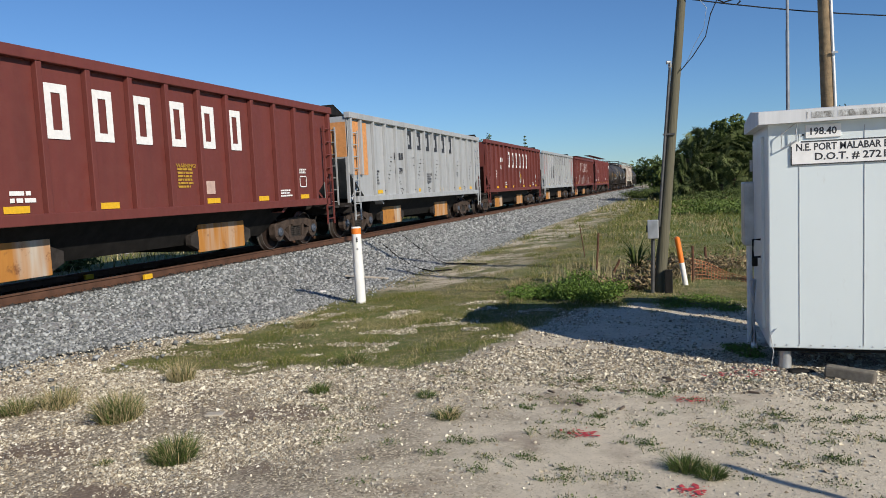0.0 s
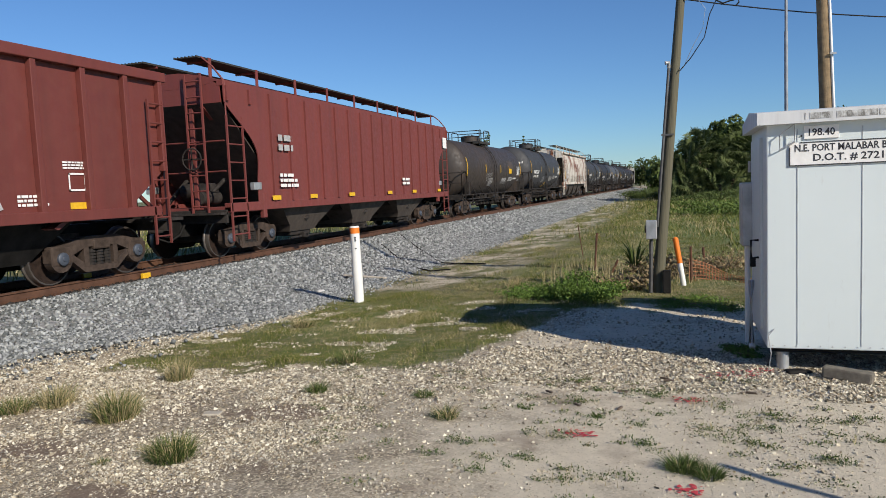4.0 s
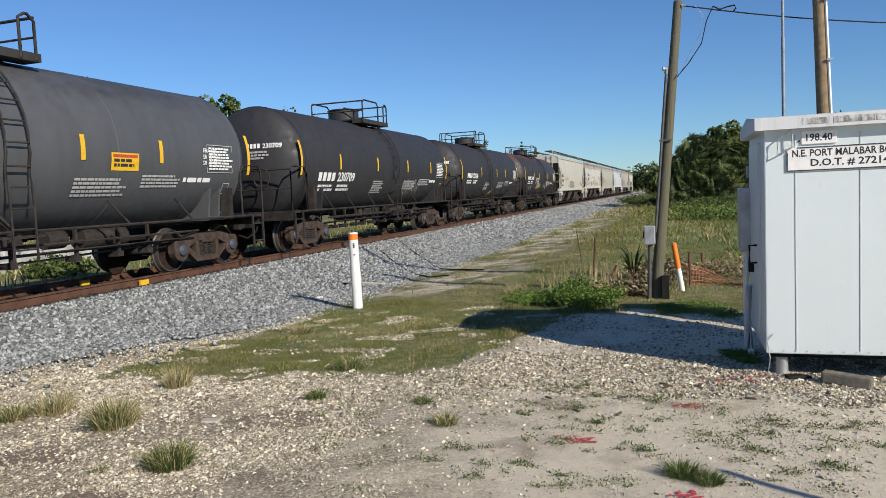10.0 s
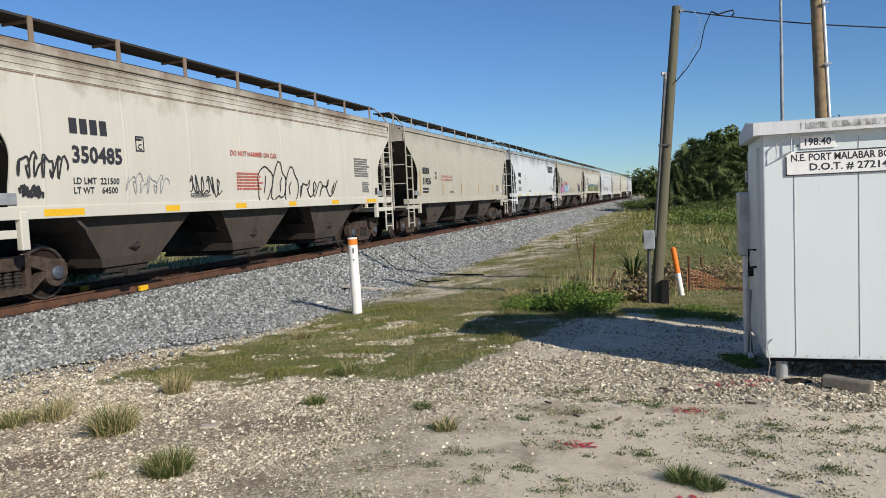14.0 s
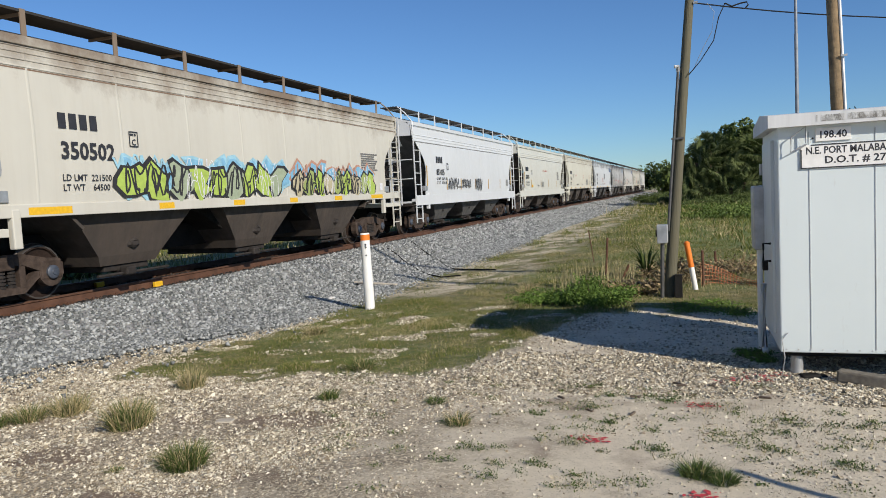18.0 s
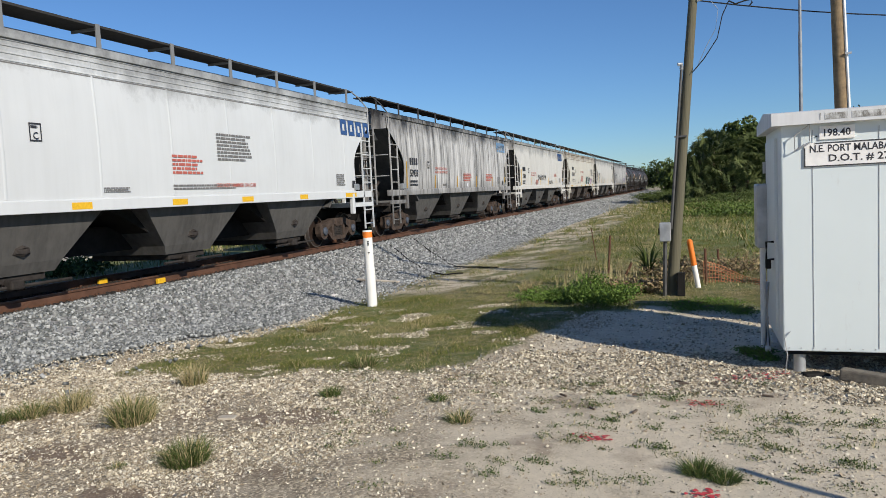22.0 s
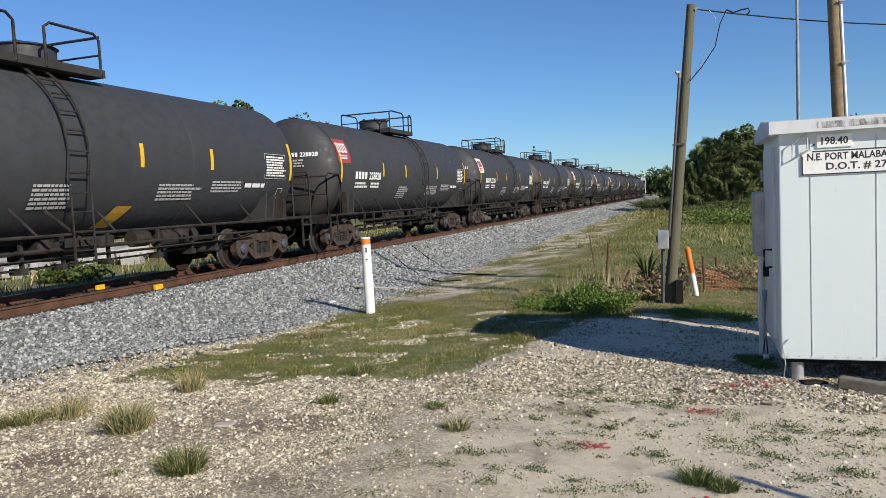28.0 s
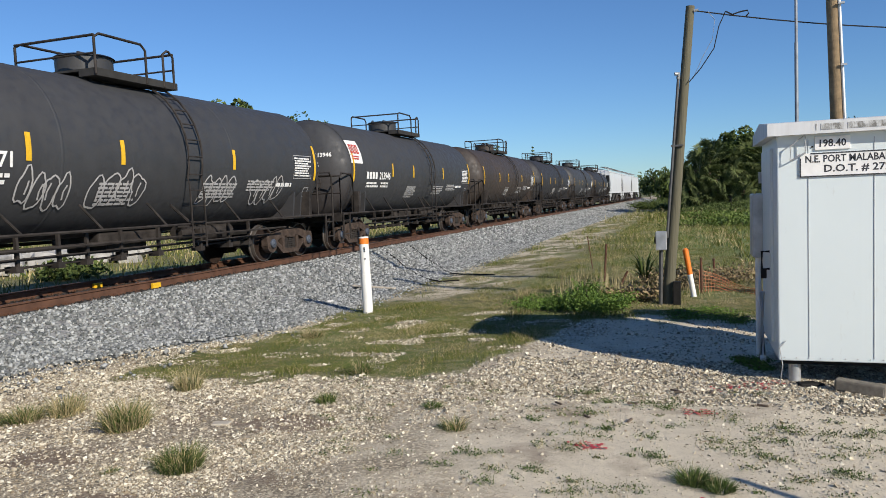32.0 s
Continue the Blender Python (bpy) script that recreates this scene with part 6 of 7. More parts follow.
hopper_marks(G(17), "519535", BLACK, TALL, OCHRE, (-4.95, 2.26), 3)
hatch_warning(G(17))
hopper_marks(G(18), "74091", BLACK, SHORT, YELLOW, (-4.34, 2.48), 4, -6.3, (2.62, 2.15, 1.75))
blocks(G(18), 4.6, 3.1, 2.3, 0.48, 4, hopper_spot, BLACK)
hopper_marks(G(19), "519515", BLACK, TALL, YELLOW, (-5.11, 2.34), 5, -6.75, (2.50, 2.06, 1.72), 0.66)
hatch_warning(G(19), -4.2, 2.22)
DEEP_PINK = tint("deep_pink_spray", (0.42, 0.08, 0.26))
mural(G(19), -6.9, 1.40, 1.95, 0.80, hopper_spot, [CHALK, LILAC, CHALK, CHALK], 71, DEEP_PINK)
patch(G(19), -6.95, 1.42, 0.9, 0.30, hopper_spot, SKYBLUE, "graffiti_patch", 2, 1)
mural(G(19), -4.95, 1.62, 0.65, 0.36, hopper_spot, [LILAC], 70, PURPLE)
mural(G(19), -4.25, 1.42, 2.0, 0.84, hopper_spot, [CHALK, CHALK, LILAC], 72, SKYBLUE)
mural(G(19), 4.3, 1.48, 1.6, 0.78, hopper_spot, [CHALK, CHALK], 73, INK)
bars(G(19), 3.9, 1.9, 0.9, 0.5, 6, hopper_spot, FADED_RED, 14)
scrawl(G(19), -6.5, 2.12, 1.0, 0.4, hopper_spot, DEEP_PINK, 79, 6, 0.02)
scrawl(G(19), -4.9, 2.12, 1.6, 0.40, hopper_spot, RED, 74, 7, 0.025)
for i in range(3):
    scrawl(G(19), -1.8 + i, 1.5, 0.95, 0.45, hopper_spot, GREY_SPRAY, 75 + i, 6, 0.02)
hopper_marks(G(20), "350502", BLACK, LOADS, YELLOW, (-4.40, 2.54), 6, -5.92, HIGH_ROWS, 0.86, (0.385, 1.0), ("221500", "64500"))
mural(G(20), -4.75, 1.66, 5.6, 0.78, hopper_spot, [SKYBLUE, SKYBLUE], 76, tint("pale_blue_spray", (0.30, 0.52, 0.62)))
mural(G(20), 1.2, 1.70, 4.8, 0.72, hopper_spot, [SKYBLUE], 86, tint("rusty_pink_spray", (0.45, 0.25, 0.18)))
mural(G(20), -4.6, 1.50, 5.3, 0.78, lambda a, b, c=0.0: hopper_spot(a, b, c + 0.012), [LIME, LIME, tint("grey_green_spray", (0.33, 0.38, 0.26))], 77, INK)
mural(G(20), 1.2, 1.50, 4.9, 0.70, lambda a, b, c=0.0: hopper_spot(a, b, c + 0.012), [tint("sand_spray", (0.45, 0.40, 0.26)), tint("olive_spray", (0.30, 0.36, 0.12)), LIME], 78, INK)
bars(G(20), 5.2, 2.25, 1.2, 0.55, 8, hopper_spot, FADED_INK, 15)
scrawl(G(20), -7.9, 1.8, 0.9, 0.7, hopper_spot, GREY_SPRAY, 78, 4, 0.05)
hopper_marks(G(21), "851015", BLACK, (-6.77, -4.4, -2.48, -0.23, 2.0, 4.3), OCHRE, (-4.41, 2.42), 7, -5.68, (2.68, 2.21, 1.88), 0.80, (0.32, 1.0), ("222500 LBS", "63500 LBS"))
stripe(G(21), 6.66, 1.72, 0.09, 0.85, hopper_spot, OCHRE)
for i, (yy, w, zz, h) in enumerate(((-4.26, 1.35, 1.60, 0.52), (-2.35, 1.3, 1.62, 0.46), (-0.28, 1.1, 1.50, 0.62))):
    scrawl(G(21), yy, zz, w, h, hopper_spot, INK, 81 + i, 9, 0.035)
hopper_marks(G(22), "820198", BLACK, (-6.75, -4.78, -1.77, 0.87, 4.02, 5.95), OCHRE, (-4.73, 2.41), 8, -6.45, (2.62, 2.15, 1.74), 0.85, (0.33, 1.0), ("222800", "63200"))
hammer_warning(G(22), -1.14, 2.64, 0.15)
bars(G(22), -1.6, 1.62, 0.95, 0.34, 5, hopper_spot, FADED_INK, 16)
bars(G(22), 4.25, 2.08, 0.75, 0.6, 8, hopper_spot, FADED_INK, 17)
patch(G(22), -4.66, 1.61, 0.42, 0.16, hopper_spot, YELLOW, "yellow_placard", 1, 1)
hopper_marks(G(23), "73051", BLACK, ((-6.3, 0.5), (-3.79, 0.46), (-1.05, 0.45), (1.4, 0.42), (4.03, 0.4), (5.93, 0.72)), OCHRE, (-4.73, 2.35), 9, -6.3, (2.62, 2.15, 1.75))
for yy in (-3.35, 1.33, 5.18):
    ring(G(23), yy, 2.46, 0.17, hopper_spot, RED)
    words(G(23), "T", yy - 0.06, 2.39, 0.20, hopper_spot, BLACK)
bars(G(23), -2.9, 1.66, 1.5, 0.14, 2, hopper_spot, FADED_INK, 18)
bars(G(23), 0.0, 1.68, 0.9, 0.10, 2, hopper_spot, FADED_INK, 19)
bars(G(23), 2.9, 1.7, 1.5, 0.5, 6, hopper_spot, FADED_INK, 20)
hopper_marks(G(24), "64974", BLACK, SHORT, YELLOW, (-4.34, 2.48), 10, -6.3, (2.62, 2.15, 1.75))
blocks(G(24), 6.0, 3.2, 2.0, 0.44, 4, hopper_spot, BLUE)
bars(G(24), -1.2, 1.98, 0.95, 0.40, 5, hopper_spot, FADED_RED, 21)
bars(G(24), 0.22, 2.28, 1.25, 0.6, 8, hopper_spot, FADED_INK, 22)
hammer_warning(G(24), 0.15, 1.74, 0.12)
bars(G(24), -1.2, 1.68, 2.2, 0.12, 2, hopper_spot, FADED_INK, 23)
hopper_marks(G(25), "53933", BLACK, (-6.75, -3.8, -1.04, 1.8, 4.64, 7.0), OCHRE, (-4.67, 2.34), 11)
hatch_warning(G(25), -3.8, 2.17)
blocks(G(25), 5.7, 3.35, 1.7, 0.48, 4, hopper_spot, FADED_BLUE)
for yy, w in ((-0.2, 1.2), (3.4, 1.2)):
    bars(G(25), yy, 1.85, w, 0.34, 5, hopper_spot, FADED_RED, 24 + int(yy))
patch(G(25), 0.3, 1.62, 0.22, 0.14, hopper_spot, CHALK, "repaint_patch", 1, 1)
hopper_marks(G(26), "53960", BLACK, (-6.75, -4.1, -1.35, 1.44, 4.29, 7.0), YELLOW, (-4.9, 2.36), 12)
hatch_warning(G(26), -4.05, 2.17)
blocks(G(26), 5.4, 3.35, 1.75, 0.52, 4, hopper_spot, BLUE)
for i in range(5):
    scrawl(G(26), -2.05 + 0.55 * i, 1.86, 0.45, 0.42, hopper_spot, INK, 85 + i, 2, 0.045)
scrawl(G(26), 1.64, 1.62, 1.45, 0.28, hopper_spot, INK, 86, 8, 0.03)
bars(G(26), 3.5, 2.15, 1.1, 0.22, 3, hopper_spot, FADED_RED, 25)
bars(G(26), -2.8, 1.62, 0.8, 0.3, 5, hopper_spot, FADED_RED, 26)
hopper_marks(G(27), "350497", BLACK, ((-6.6, 0.82), (-3.87, 0.43), (-1.33, 0.47), (1.12, 0.48), (3.73, 0.6), (6.04, 0.53)), OCHRE, (-4.26, 2.54), 13, -5.95, HIGH_ROWS, 0.86, (0.385, 1.0), ("221500", "64500"))
hammer_warning(G(27), -1.47, 2.60)
bars(G(27), -1.1, 1.78, 1.15, 0.52, 7, hopper_spot, FADED_RED, 27)
bars(G(27), 5.2, 2.32, 1.5, 0.64, 9, hopper_spot, FADED_INK, 28)
for i in range(3):
    scrawl(G(27), -4.4 + 1.3 * i, 1.6, 0.5, 0.4, hopper_spot, GREY_SPRAY, 92 + i, 4, 0.02)
mural(G(27), 1.9, 1.46, 3.0, 0.80, hopper_spot, [TEAL, CHALK, TEAL, CHALK], 87, INK)
mural(G(27), 4.8, 1.50, 0.7, 0.6, hopper_spot, [CHALK], 88, tint("mauve_spray", (0.34, 0.16, 0.28)))
hopper_marks(G(28), "8059", BLACK, (-6.75, -4.1, -1.35, 1.44, 4.29, 7.0), YELLOW, (-4.9, 2.36), 14)
blocks(G(28), 6.0, 3.25, 1.5, 0.45, 4, hopper_spot, BLACK)
throwup(G(28), -4.3, 1.50, 3.6, 0.72, hopper_spot, tint("faint_grey_tag", (0.42, 0.42, 0.38)), 89, 5, 0.05)
hopper_marks(G(29), "53986", BLACK, SHORT, OCHRE, None, 15)
scrawl(G(29), -2.5, 1.6, 3.4, 0.6, hopper_spot, GREY_SPRAY, 90, 7, 0.05)
scrawl(G(29), 3.4, 1.75, 2.2, 0.5, hopper_spot, PURPLE, 91, 6, 0.06)
frame_box(G(29), 6.8, 2.3, 0.3, 0.7, hopper_spot, CHALK, 0.04)
# the writing is counted from the car's mark, the body from its own middle
for i, car in enumerate(CARS):
    for o in car[3].children:
        if o.name not in FITTED and SHIFTS.get(i) and (o.location.y or max(v.co.y for v in o.data.vertices) > (-6.15 if car[1] in "tuvw" else -7.27)):
            o.location.y -= SHIFTS[i]
for k in (21, 22):
    part("side_skirt", Shape().rbox(1.592, 1.606, -7.75, 7.75, 1.06, 1.43, 0.004), CARS[k][2], G(k), "white skirt along the sill")
# pressed folds along the tops of the folded-side cars, with a brown grime line under them, on some a plain dark line
for k in (16, 20, 21, 22, 23, 24, 27):
    half = 7.78 if k in (21, 22) else 8.18
    drop = 0.22 if k in (21, 22) else 0.0
    for z in (3.66 - drop, 3.77 - drop, 3.88 - drop, 3.97):
        fold = [(side_x(z + d) + u, z + d) for u, d in ((-0.01, -0.02), (0.014, -0.008), (0.014, 0.008), (-0.01, 0.03))]
        part("side_fold", Shape().loft([[(x, y, q) for x, q in fold] for y in (-half, half)]), CARS[k][2], G(k))
    patch(G(k), -half, 3.615 - drop, 2 * half, 0.022, lambda a, b, c=0: hopper_spot(a, b, 0.004), TAR if k in (16, 20, 23, 27) else FADED_INK, "side_crease", 12, 1)

LABELS = ["open ballast hopper in faded maroon paint with white blocks", "bare silver ribbed ballast hopper with an orange end", "maroon ribbed ballast hopper with white blocks and mint graffiti", "silver ribbed ballast hopper with red end panels",
          "maroon ballast hopper with grey graffiti along its side", "faded red covered hopper with ribbed flat sides", "dirty brown-black tank car with a scrawled side", "dark grey tank car with yellow stripes and decal",
          "old white covered hopper streaked with heavy rust", "dark grey tank car with white stencils", "black tank car with yellow reflector stripes", "grey tank car with a yellow emergency placard",
          "black tank car with white stencilled number", "black tank car with a yellow decal below", "black tank car with rust wash and white tags",
          "cream covered hopper with a black outline tag", "off-white covered hopper with black tags and yellow blocks", "dusty tan covered hopper with red warning stencils", "clean white covered hopper with a black name in blocks",
          "tan covered hopper with pink and lilac graffiti", "off-white covered hopper with a long lime-green graffiti piece", "white covered hopper with three black spray tags", "cream-white covered hopper with ochre reflector stripes",
          "cream covered hopper with round red warning signs", "white covered hopper with dark blue name blocks", "soot-streaked grey covered hopper with faded blue blocks", "off-white covered hopper with scribbled black tags",
          "cream covered hopper with teal and white graffiti", "pale cream covered hopper with yellow stripes", "sooty streaked covered hopper with a purple tag"]
for k, c in enumerate(CARS):
    if k < len(LABELS):
        text = LABELS[k]
    elif c[1] in "tuvw":
        text = "dark grey tank car with a white owner panel" if k in LOGOS else ("black tank car with white stencils" if c[2] is not TANK_BROWN else "reddish-brown weathered tank car")
    else:
        text = "plain white covered hopper near the train's tail"
    tagged(c[3], text)
CARS[6][3].scale, CARS[7][3].scale, CARS[12][3].scale = (0.96, 1, 0.955), (1.01, 1, 1.02), (1.01, 1, 1.015)
CARS[5][3].scale = (1, 1, 0.965)


# ---- trees ----
def leaf_material(name, lo, hi):
    n = Nodes(name, 0.6)
    n.b.inputs["Specular IOR Level"].default_value = 0.15
    return n.done(n.ramp(n.island(), (0.0, lo), (1.0, hi)))


LEAF = leaf_material("dark_green_leaves", (0.04, 0.062, 0.018), (0.12, 0.155, 0.045))
PALM = leaf_material("palm_fronds", (0.045, 0.064, 0.022), (0.135, 0.16, 0.058))
WEED = leaf_material("bright_weed_leaves", (0.06, 0.115, 0.02), (0.16, 0.24, 0.05))
FIELD = leaf_material("field_weed_leaves", (0.06, 0.10, 0.02), (0.15, 0.20, 0.05))
BLADE = leaf_material("mixed_grass_blades", (0.05, 0.076, 0.013), (0.215, 0.215, 0.058))
DRY = leaf_material("dry_straw_blades", (0.26, 0.21, 0.10), (0.55, 0.46, 0.26))
TWIG = leaf_material("dry_brown_twigs", (0.13, 0.095, 0.05), (0.36, 0.27, 0.15))
BARK = plain("grey_brown_bark", (0.12, 0.09, 0.065), 0.9, 0, 0.4, 5, 0.6)


def quads(name, centres, size, mat, seed, thin=0.5):
    """Leaves: small tilted diamonds joined into one mesh."""
    rs = np.random.RandomState(seed)
    c = np.array(centres)
    k = len(c)
    u, w = rs.normal(size=(k, 3)), rs.normal(size=(k, 3))
    u /= np.linalg.norm(u, axis=1)[:, None]
    w -= u * (u * w).sum(1)[:, None]
    w /= np.linalg.norm(w, axis=1)[:, None]
    s = size * rs.uniform(0.6, 1.3, (k, 1))
    v = np.stack([c - u * s, c - w * s * thin, c + u * s, c + w * s * thin], 1).reshape(-1, 3)
    me = bpy.data.meshes.new(name)
    me.from_pydata(v.tolist(), [], np.arange(4 * k).reshape(-1, 4).tolist())
    me.materials.append(mat)
    return me


def tree(label, x, y, z, h, r, leaf, count, seed, mat=None):
    rr = random.Random(seed)
    t = thing("tree", label, "tree", m=pose(x, y, z))
    trunk = Shape().pipe([(0, 0, -0.3), (rr.uniform(-0.2, 0.2), 0, h * 0.3), (rr.uniform(-0.4, 0.4), rr.uniform(-0.3, 0.3), h * 0.6), (0, 0, h * 0.85)], [0.03 * h, 0.024 * h, 0.014 * h, 0.004 * h], 8)
    tips = []
    for k in range(9):
        a, e = rr.uniform(0, math.tau), rr.uniform(0.3, 0.95)
        p = Vector((r * e * math.cos(a), r * e * math.sin(a), h * rr.uniform(0.35, 0.95)))
        trunk.pipe([(0, 0, h * rr.uniform(0.2, 0.45)), p * 0.6 + Vector((0, 0, h * 0.15)), p], [0.012 * h, 0.008 * h, 0.003 * h], 6)
        tips.append(p)
    part("trunk", trunk, BARK, t, smooth=60)
    pts = []
    lumps = [(p, r * rr.uniform(0.25, 0.48)) for p in tips] + [(Vector((r * rr.uniform(-0.8, 0.8), r * rr.uniform(-0.8, 0.8), h * rr.uniform(0.25, 0.97))), r * rr.uniform(0.2, 0.42)) for _ in range(26)]
    while len(pts) < count:
        p, q = rr.choice(lumps)
        d = Vector((rr.gauss(0, 1), rr.gauss(0, 1), rr.gauss(0, 1))).normalized() * q * rr.uniform(0.55, 1.0) ** 0.5
        pts.append(tuple(p + d))
    part("crown", quads("crown", pts, leaf, mat or LEAF, seed), None, t)
    return t


def palm(label, x, y, z, h, seed, r=1.7):
    rr = random.Random(seed)
    t = thing("palm_tree", label, "palm tree", "cabbage palms", pose(x, y, z))
    part("trunk", Shape().pipe([(0, 0, -0.2), (rr.uniform(-0.2, 0.2), 0, h * 0.5), (0, 0, h)], [0.22, 0.19, 0.2], 10), BARK, t, smooth=60)
    s = Shape()
    for k in range(46):
        a, el = rr.uniform(0, math.tau), math.asin(rr.uniform(-0.75, 1))
        d = Vector((math.cos(a) * math.cos(el), math.sin(a) * math.cos(el), math.sin(el)))
        base = Vector((0, 0, h)) + d * r * 0.45
        tip = base + d * r * 0.35
        side = d.cross(Vector((rr.gauss(0, 1), rr.gauss(0, 1), rr.gauss(0, 1)))).normalized()
        up = side.cross(d).normalized()
        for j in range(13):
            b = (j - 6) / 6 * 1.35
            dd = d * math.cos(b) + side * math.sin(b)
            end = tip + dd * r * rr.uniform(0.55, 0.75) - Vector((0, 0, 0.25 * r * rr.uniform(0.2, 1)))
            mid = tip + dd * r * 0.35 + up * 0.05
            w = up.cross(dd).normalized() * 0.035 * r
            s.add([tip, mid - w, end, mid + w], [(0, 1, 2, 3)])
    part("fronds", s, PALM, t)
    return t


for i, (x, y, h, r, n) in enumerate(((3.9, 75, 7.9, 2.0, 3600), (5.6, 75.5, 7.2, 2.2, 3600), (2.2, 77, 6.4, 2.2, 2600), (9.5, 78, 6.8, 3.2, 2600), (14, 80, 7.5, 4, 2400), (20, 82, 7, 4.5, 2400))):
    tree("dark green leafy tree in a roadside thicket", x, y, -0.45, h, r, 0.20, int(n * 1.7), 20 + i)
for i, (x, y, h) in enumerate(((0.5, 72.5, 4.2), (1.7, 73.2, 5.3), (0.6, 72.0, 2.0), (2.3, 72.2, 3.2), (3.2, 73, 4.6), (4.6, 72.4, 3.2), (-0.1, 73.5, 2.8), (6.5, 73, 4.0), (1.6, 71.8, 1.4), (3.4, 71.6, 1.6), (5.4, 71.8, 1.8), (5.5, 73.5, 4.9))):
    palm("shaggy cabbage palm at the edge of a thicket", x, y, -0.45, h, 60 + i, 1.5)
for i, (x, y, h, r, n) in enumerate(((-10.5, 205, 6.0, 3.2, 900), (-7.5, 200, 8.0, 3.4, 1100), (-3.5, 195, 6.2, 3.4, 900), (0, 190, 6.5, 4, 900), (5, 185, 7, 5, 900), (-1.5, 125, 5.2, 2.6, 1800), (1.5, 118, 5.2, 3.0, 1500), (-3.2, 148, 5.4, 2.8, 1500), (-2.6, 108, 4.4, 2.2, 1500), (-2.8, 136, 5.0, 2.4, 1400), (-0.3, 112, 4.8, 2.6, 1500), (-15, 235, 7, 5, 800))):
    tree("dark tree far along the line", x, y, -0.45, h, r, 0.42, n, 30 + i)
for i, (x, y, h, r, n) in enumerate(((-45, 58.8, 12.8, 2.6, 1800), (-45, 64.5, 13.5, 2.2, 1600), (-52, 95, 15.0, 3.5, 1500), (-48, 182, 16.5, 2.2, 700), (-60, 40, 12, 4, 1500))):
    tree("leafy tree beyond the field behind the track", x, y, -0.3, h, r, 0.30, n, 44 + i)
palm("cabbage palm standing behind the track", -40, 40.4, -0.3, 9.2, 80, 1.9)


def conifer(x, y, h):
    t = thing("conifer", "slim tiered conifer far behind the track", "tree", m=pose(x, y, -0.3))
    part("trunk", Shape().cyl((0, 0, 0), (0, 0, h), 0.2, 0.03, 8), BARK, t)
    r, pts = random.Random(5), []
    for k in range(14):
        z, w = h * (0.25 + 0.73 * k / 13), 2.6 * (1 - k / 14.5)
        for j in range(60):
            a, q = r.choice(range(7)) * math.tau / 7 + 0.3 * k + r.gauss(0, 0.08), w * r.random() ** 0.6
            pts.append((q * math.cos(a), q * math.sin(a), z - 0.12 * q + r.gauss(0, 0.1)))
    part("crown", quads("crown", pts, 0.22, LEAF, 9), None, t)


conifer(-45, 216, 17.2)


# ---- grass, weeds, bush ----
def blades(points, mat, name, seed):
    """Bent tapering blades: (x, y, z, height, width, lean) each, joined."""
    rs = np.random.RandomState(seed)
    p = np.array(points)
    k = len(p)
    a, b = rs.uniform(0, math.tau, k), rs.uniform(0, math.tau, k)
    base, h, w, lean = p[:, :3], p[:, 3], p[:, 4], p[:, 5]
    side = np.stack([np.cos(a), np.sin(a), np.zeros(k)], 1) * (w / 2)[:, None]
    out = np.stack([np.cos(b), np.sin(b), np.zeros(k)], 1) * lean[:, None]
    if p.shape[1] > 6:
        out = p[:, 6:9] * lean[:, None]
    up = np.array((0, 0, 1.0))
    mid, tip = base + out * 0.35 + up * (h * 0.6)[:, None], base + out + up * h[:, None]
    v = np.stack([base - side, base + side, mid + side * 0.7, mid - side * 0.7, tip], 1).reshape(-1, 3)
    i = 5 * np.arange(k)
    f = np.concatenate([np.stack([i, i + 1, i + 2, i + 3], 1).reshape(-1), np.stack([i + 3, i + 2, i + 4], 1).reshape(-1)])
    me = bpy.data.meshes.new(name)
    me.vertices.add(5 * k)
    me.vertices.foreach_set("co", v.ravel())
    me.loops.add(len(f))
    me.loops.foreach_set("vertex_index", f)
    me.polygons.add(2 * k)
    me.polygons.foreach_set("loop_start", np.concatenate([4 * np.arange(k), 4 * k + 3 * np.arange(k)]))
    me.update(calc_edges=True)
    me.materials.append(mat)
    return me


def on_ground(x, y):
    return ground_z(x, y) + bumps(x, y)


def grassy(x, y):
    """How thickly grass grows here, 0 to 1."""
    e = GRASS_EDGE + 3.85 * smooth01((x + 2.6) / 1.4) + 1.0 * noise.noise((x * 0.9, y * 0.9, 7)) + 0.5 * noise.noise((x * 3, y * 3, 2))
    k = smooth01((y - e) / 0.5 + 0.3)
    toe = -7.1 + 1.0 * smooth01((y - 8) / 4)
    k *= smooth01((x - toe) / 0.5)
    if y > 13.0:
        k *= 1 - 0.85 * smooth01((1.9 - abs(x + 4.9)) / 0.6) * (noise.noise((x * 0.9, y * 0.35, 3)) > -0.15)
    return k * (0.35 + 0.65 * smooth01(noise.noise((x * 1.1, y * 1.1, 11)) * 1.6 + 0.6))


green, straw = [], []
gr = random.Random(11)
for x0, x1, y0, y1, tries, size in ((-8, 1.5, 6, 13, 250000, 0.037), (-7, 1.2, 13, 24, 90000, 0.052), (-6.5, 1.5, 24, 50, 30000, 0.13), (-6, 6, 50, 75, 12000, 0.3), (1.2, 6, 13, 50, 9000, 0.2)):
    for _ in range(tries):
        x, y = gr.uniform(x0, x1), gr.uniform(y0, y1)
        if gr.random() > grassy(x, y):
            continue
        h = size * gr.uniform(0.4, 1.4) * (0.7 + 1.5 * smooth01(noise.noise((x * 1.7, y * 1.7, 17)) * 1.5))
        q = (x, y, on_ground(x, y) - 0.004, h, size * 0.125, h * gr.uniform(0.3, 1.3))
        (straw if gr.random() < 0.13 + 0.35 * (noise.noise((x * 0.6, y * 0.6, 5)) > 0.1) else green).append(q)
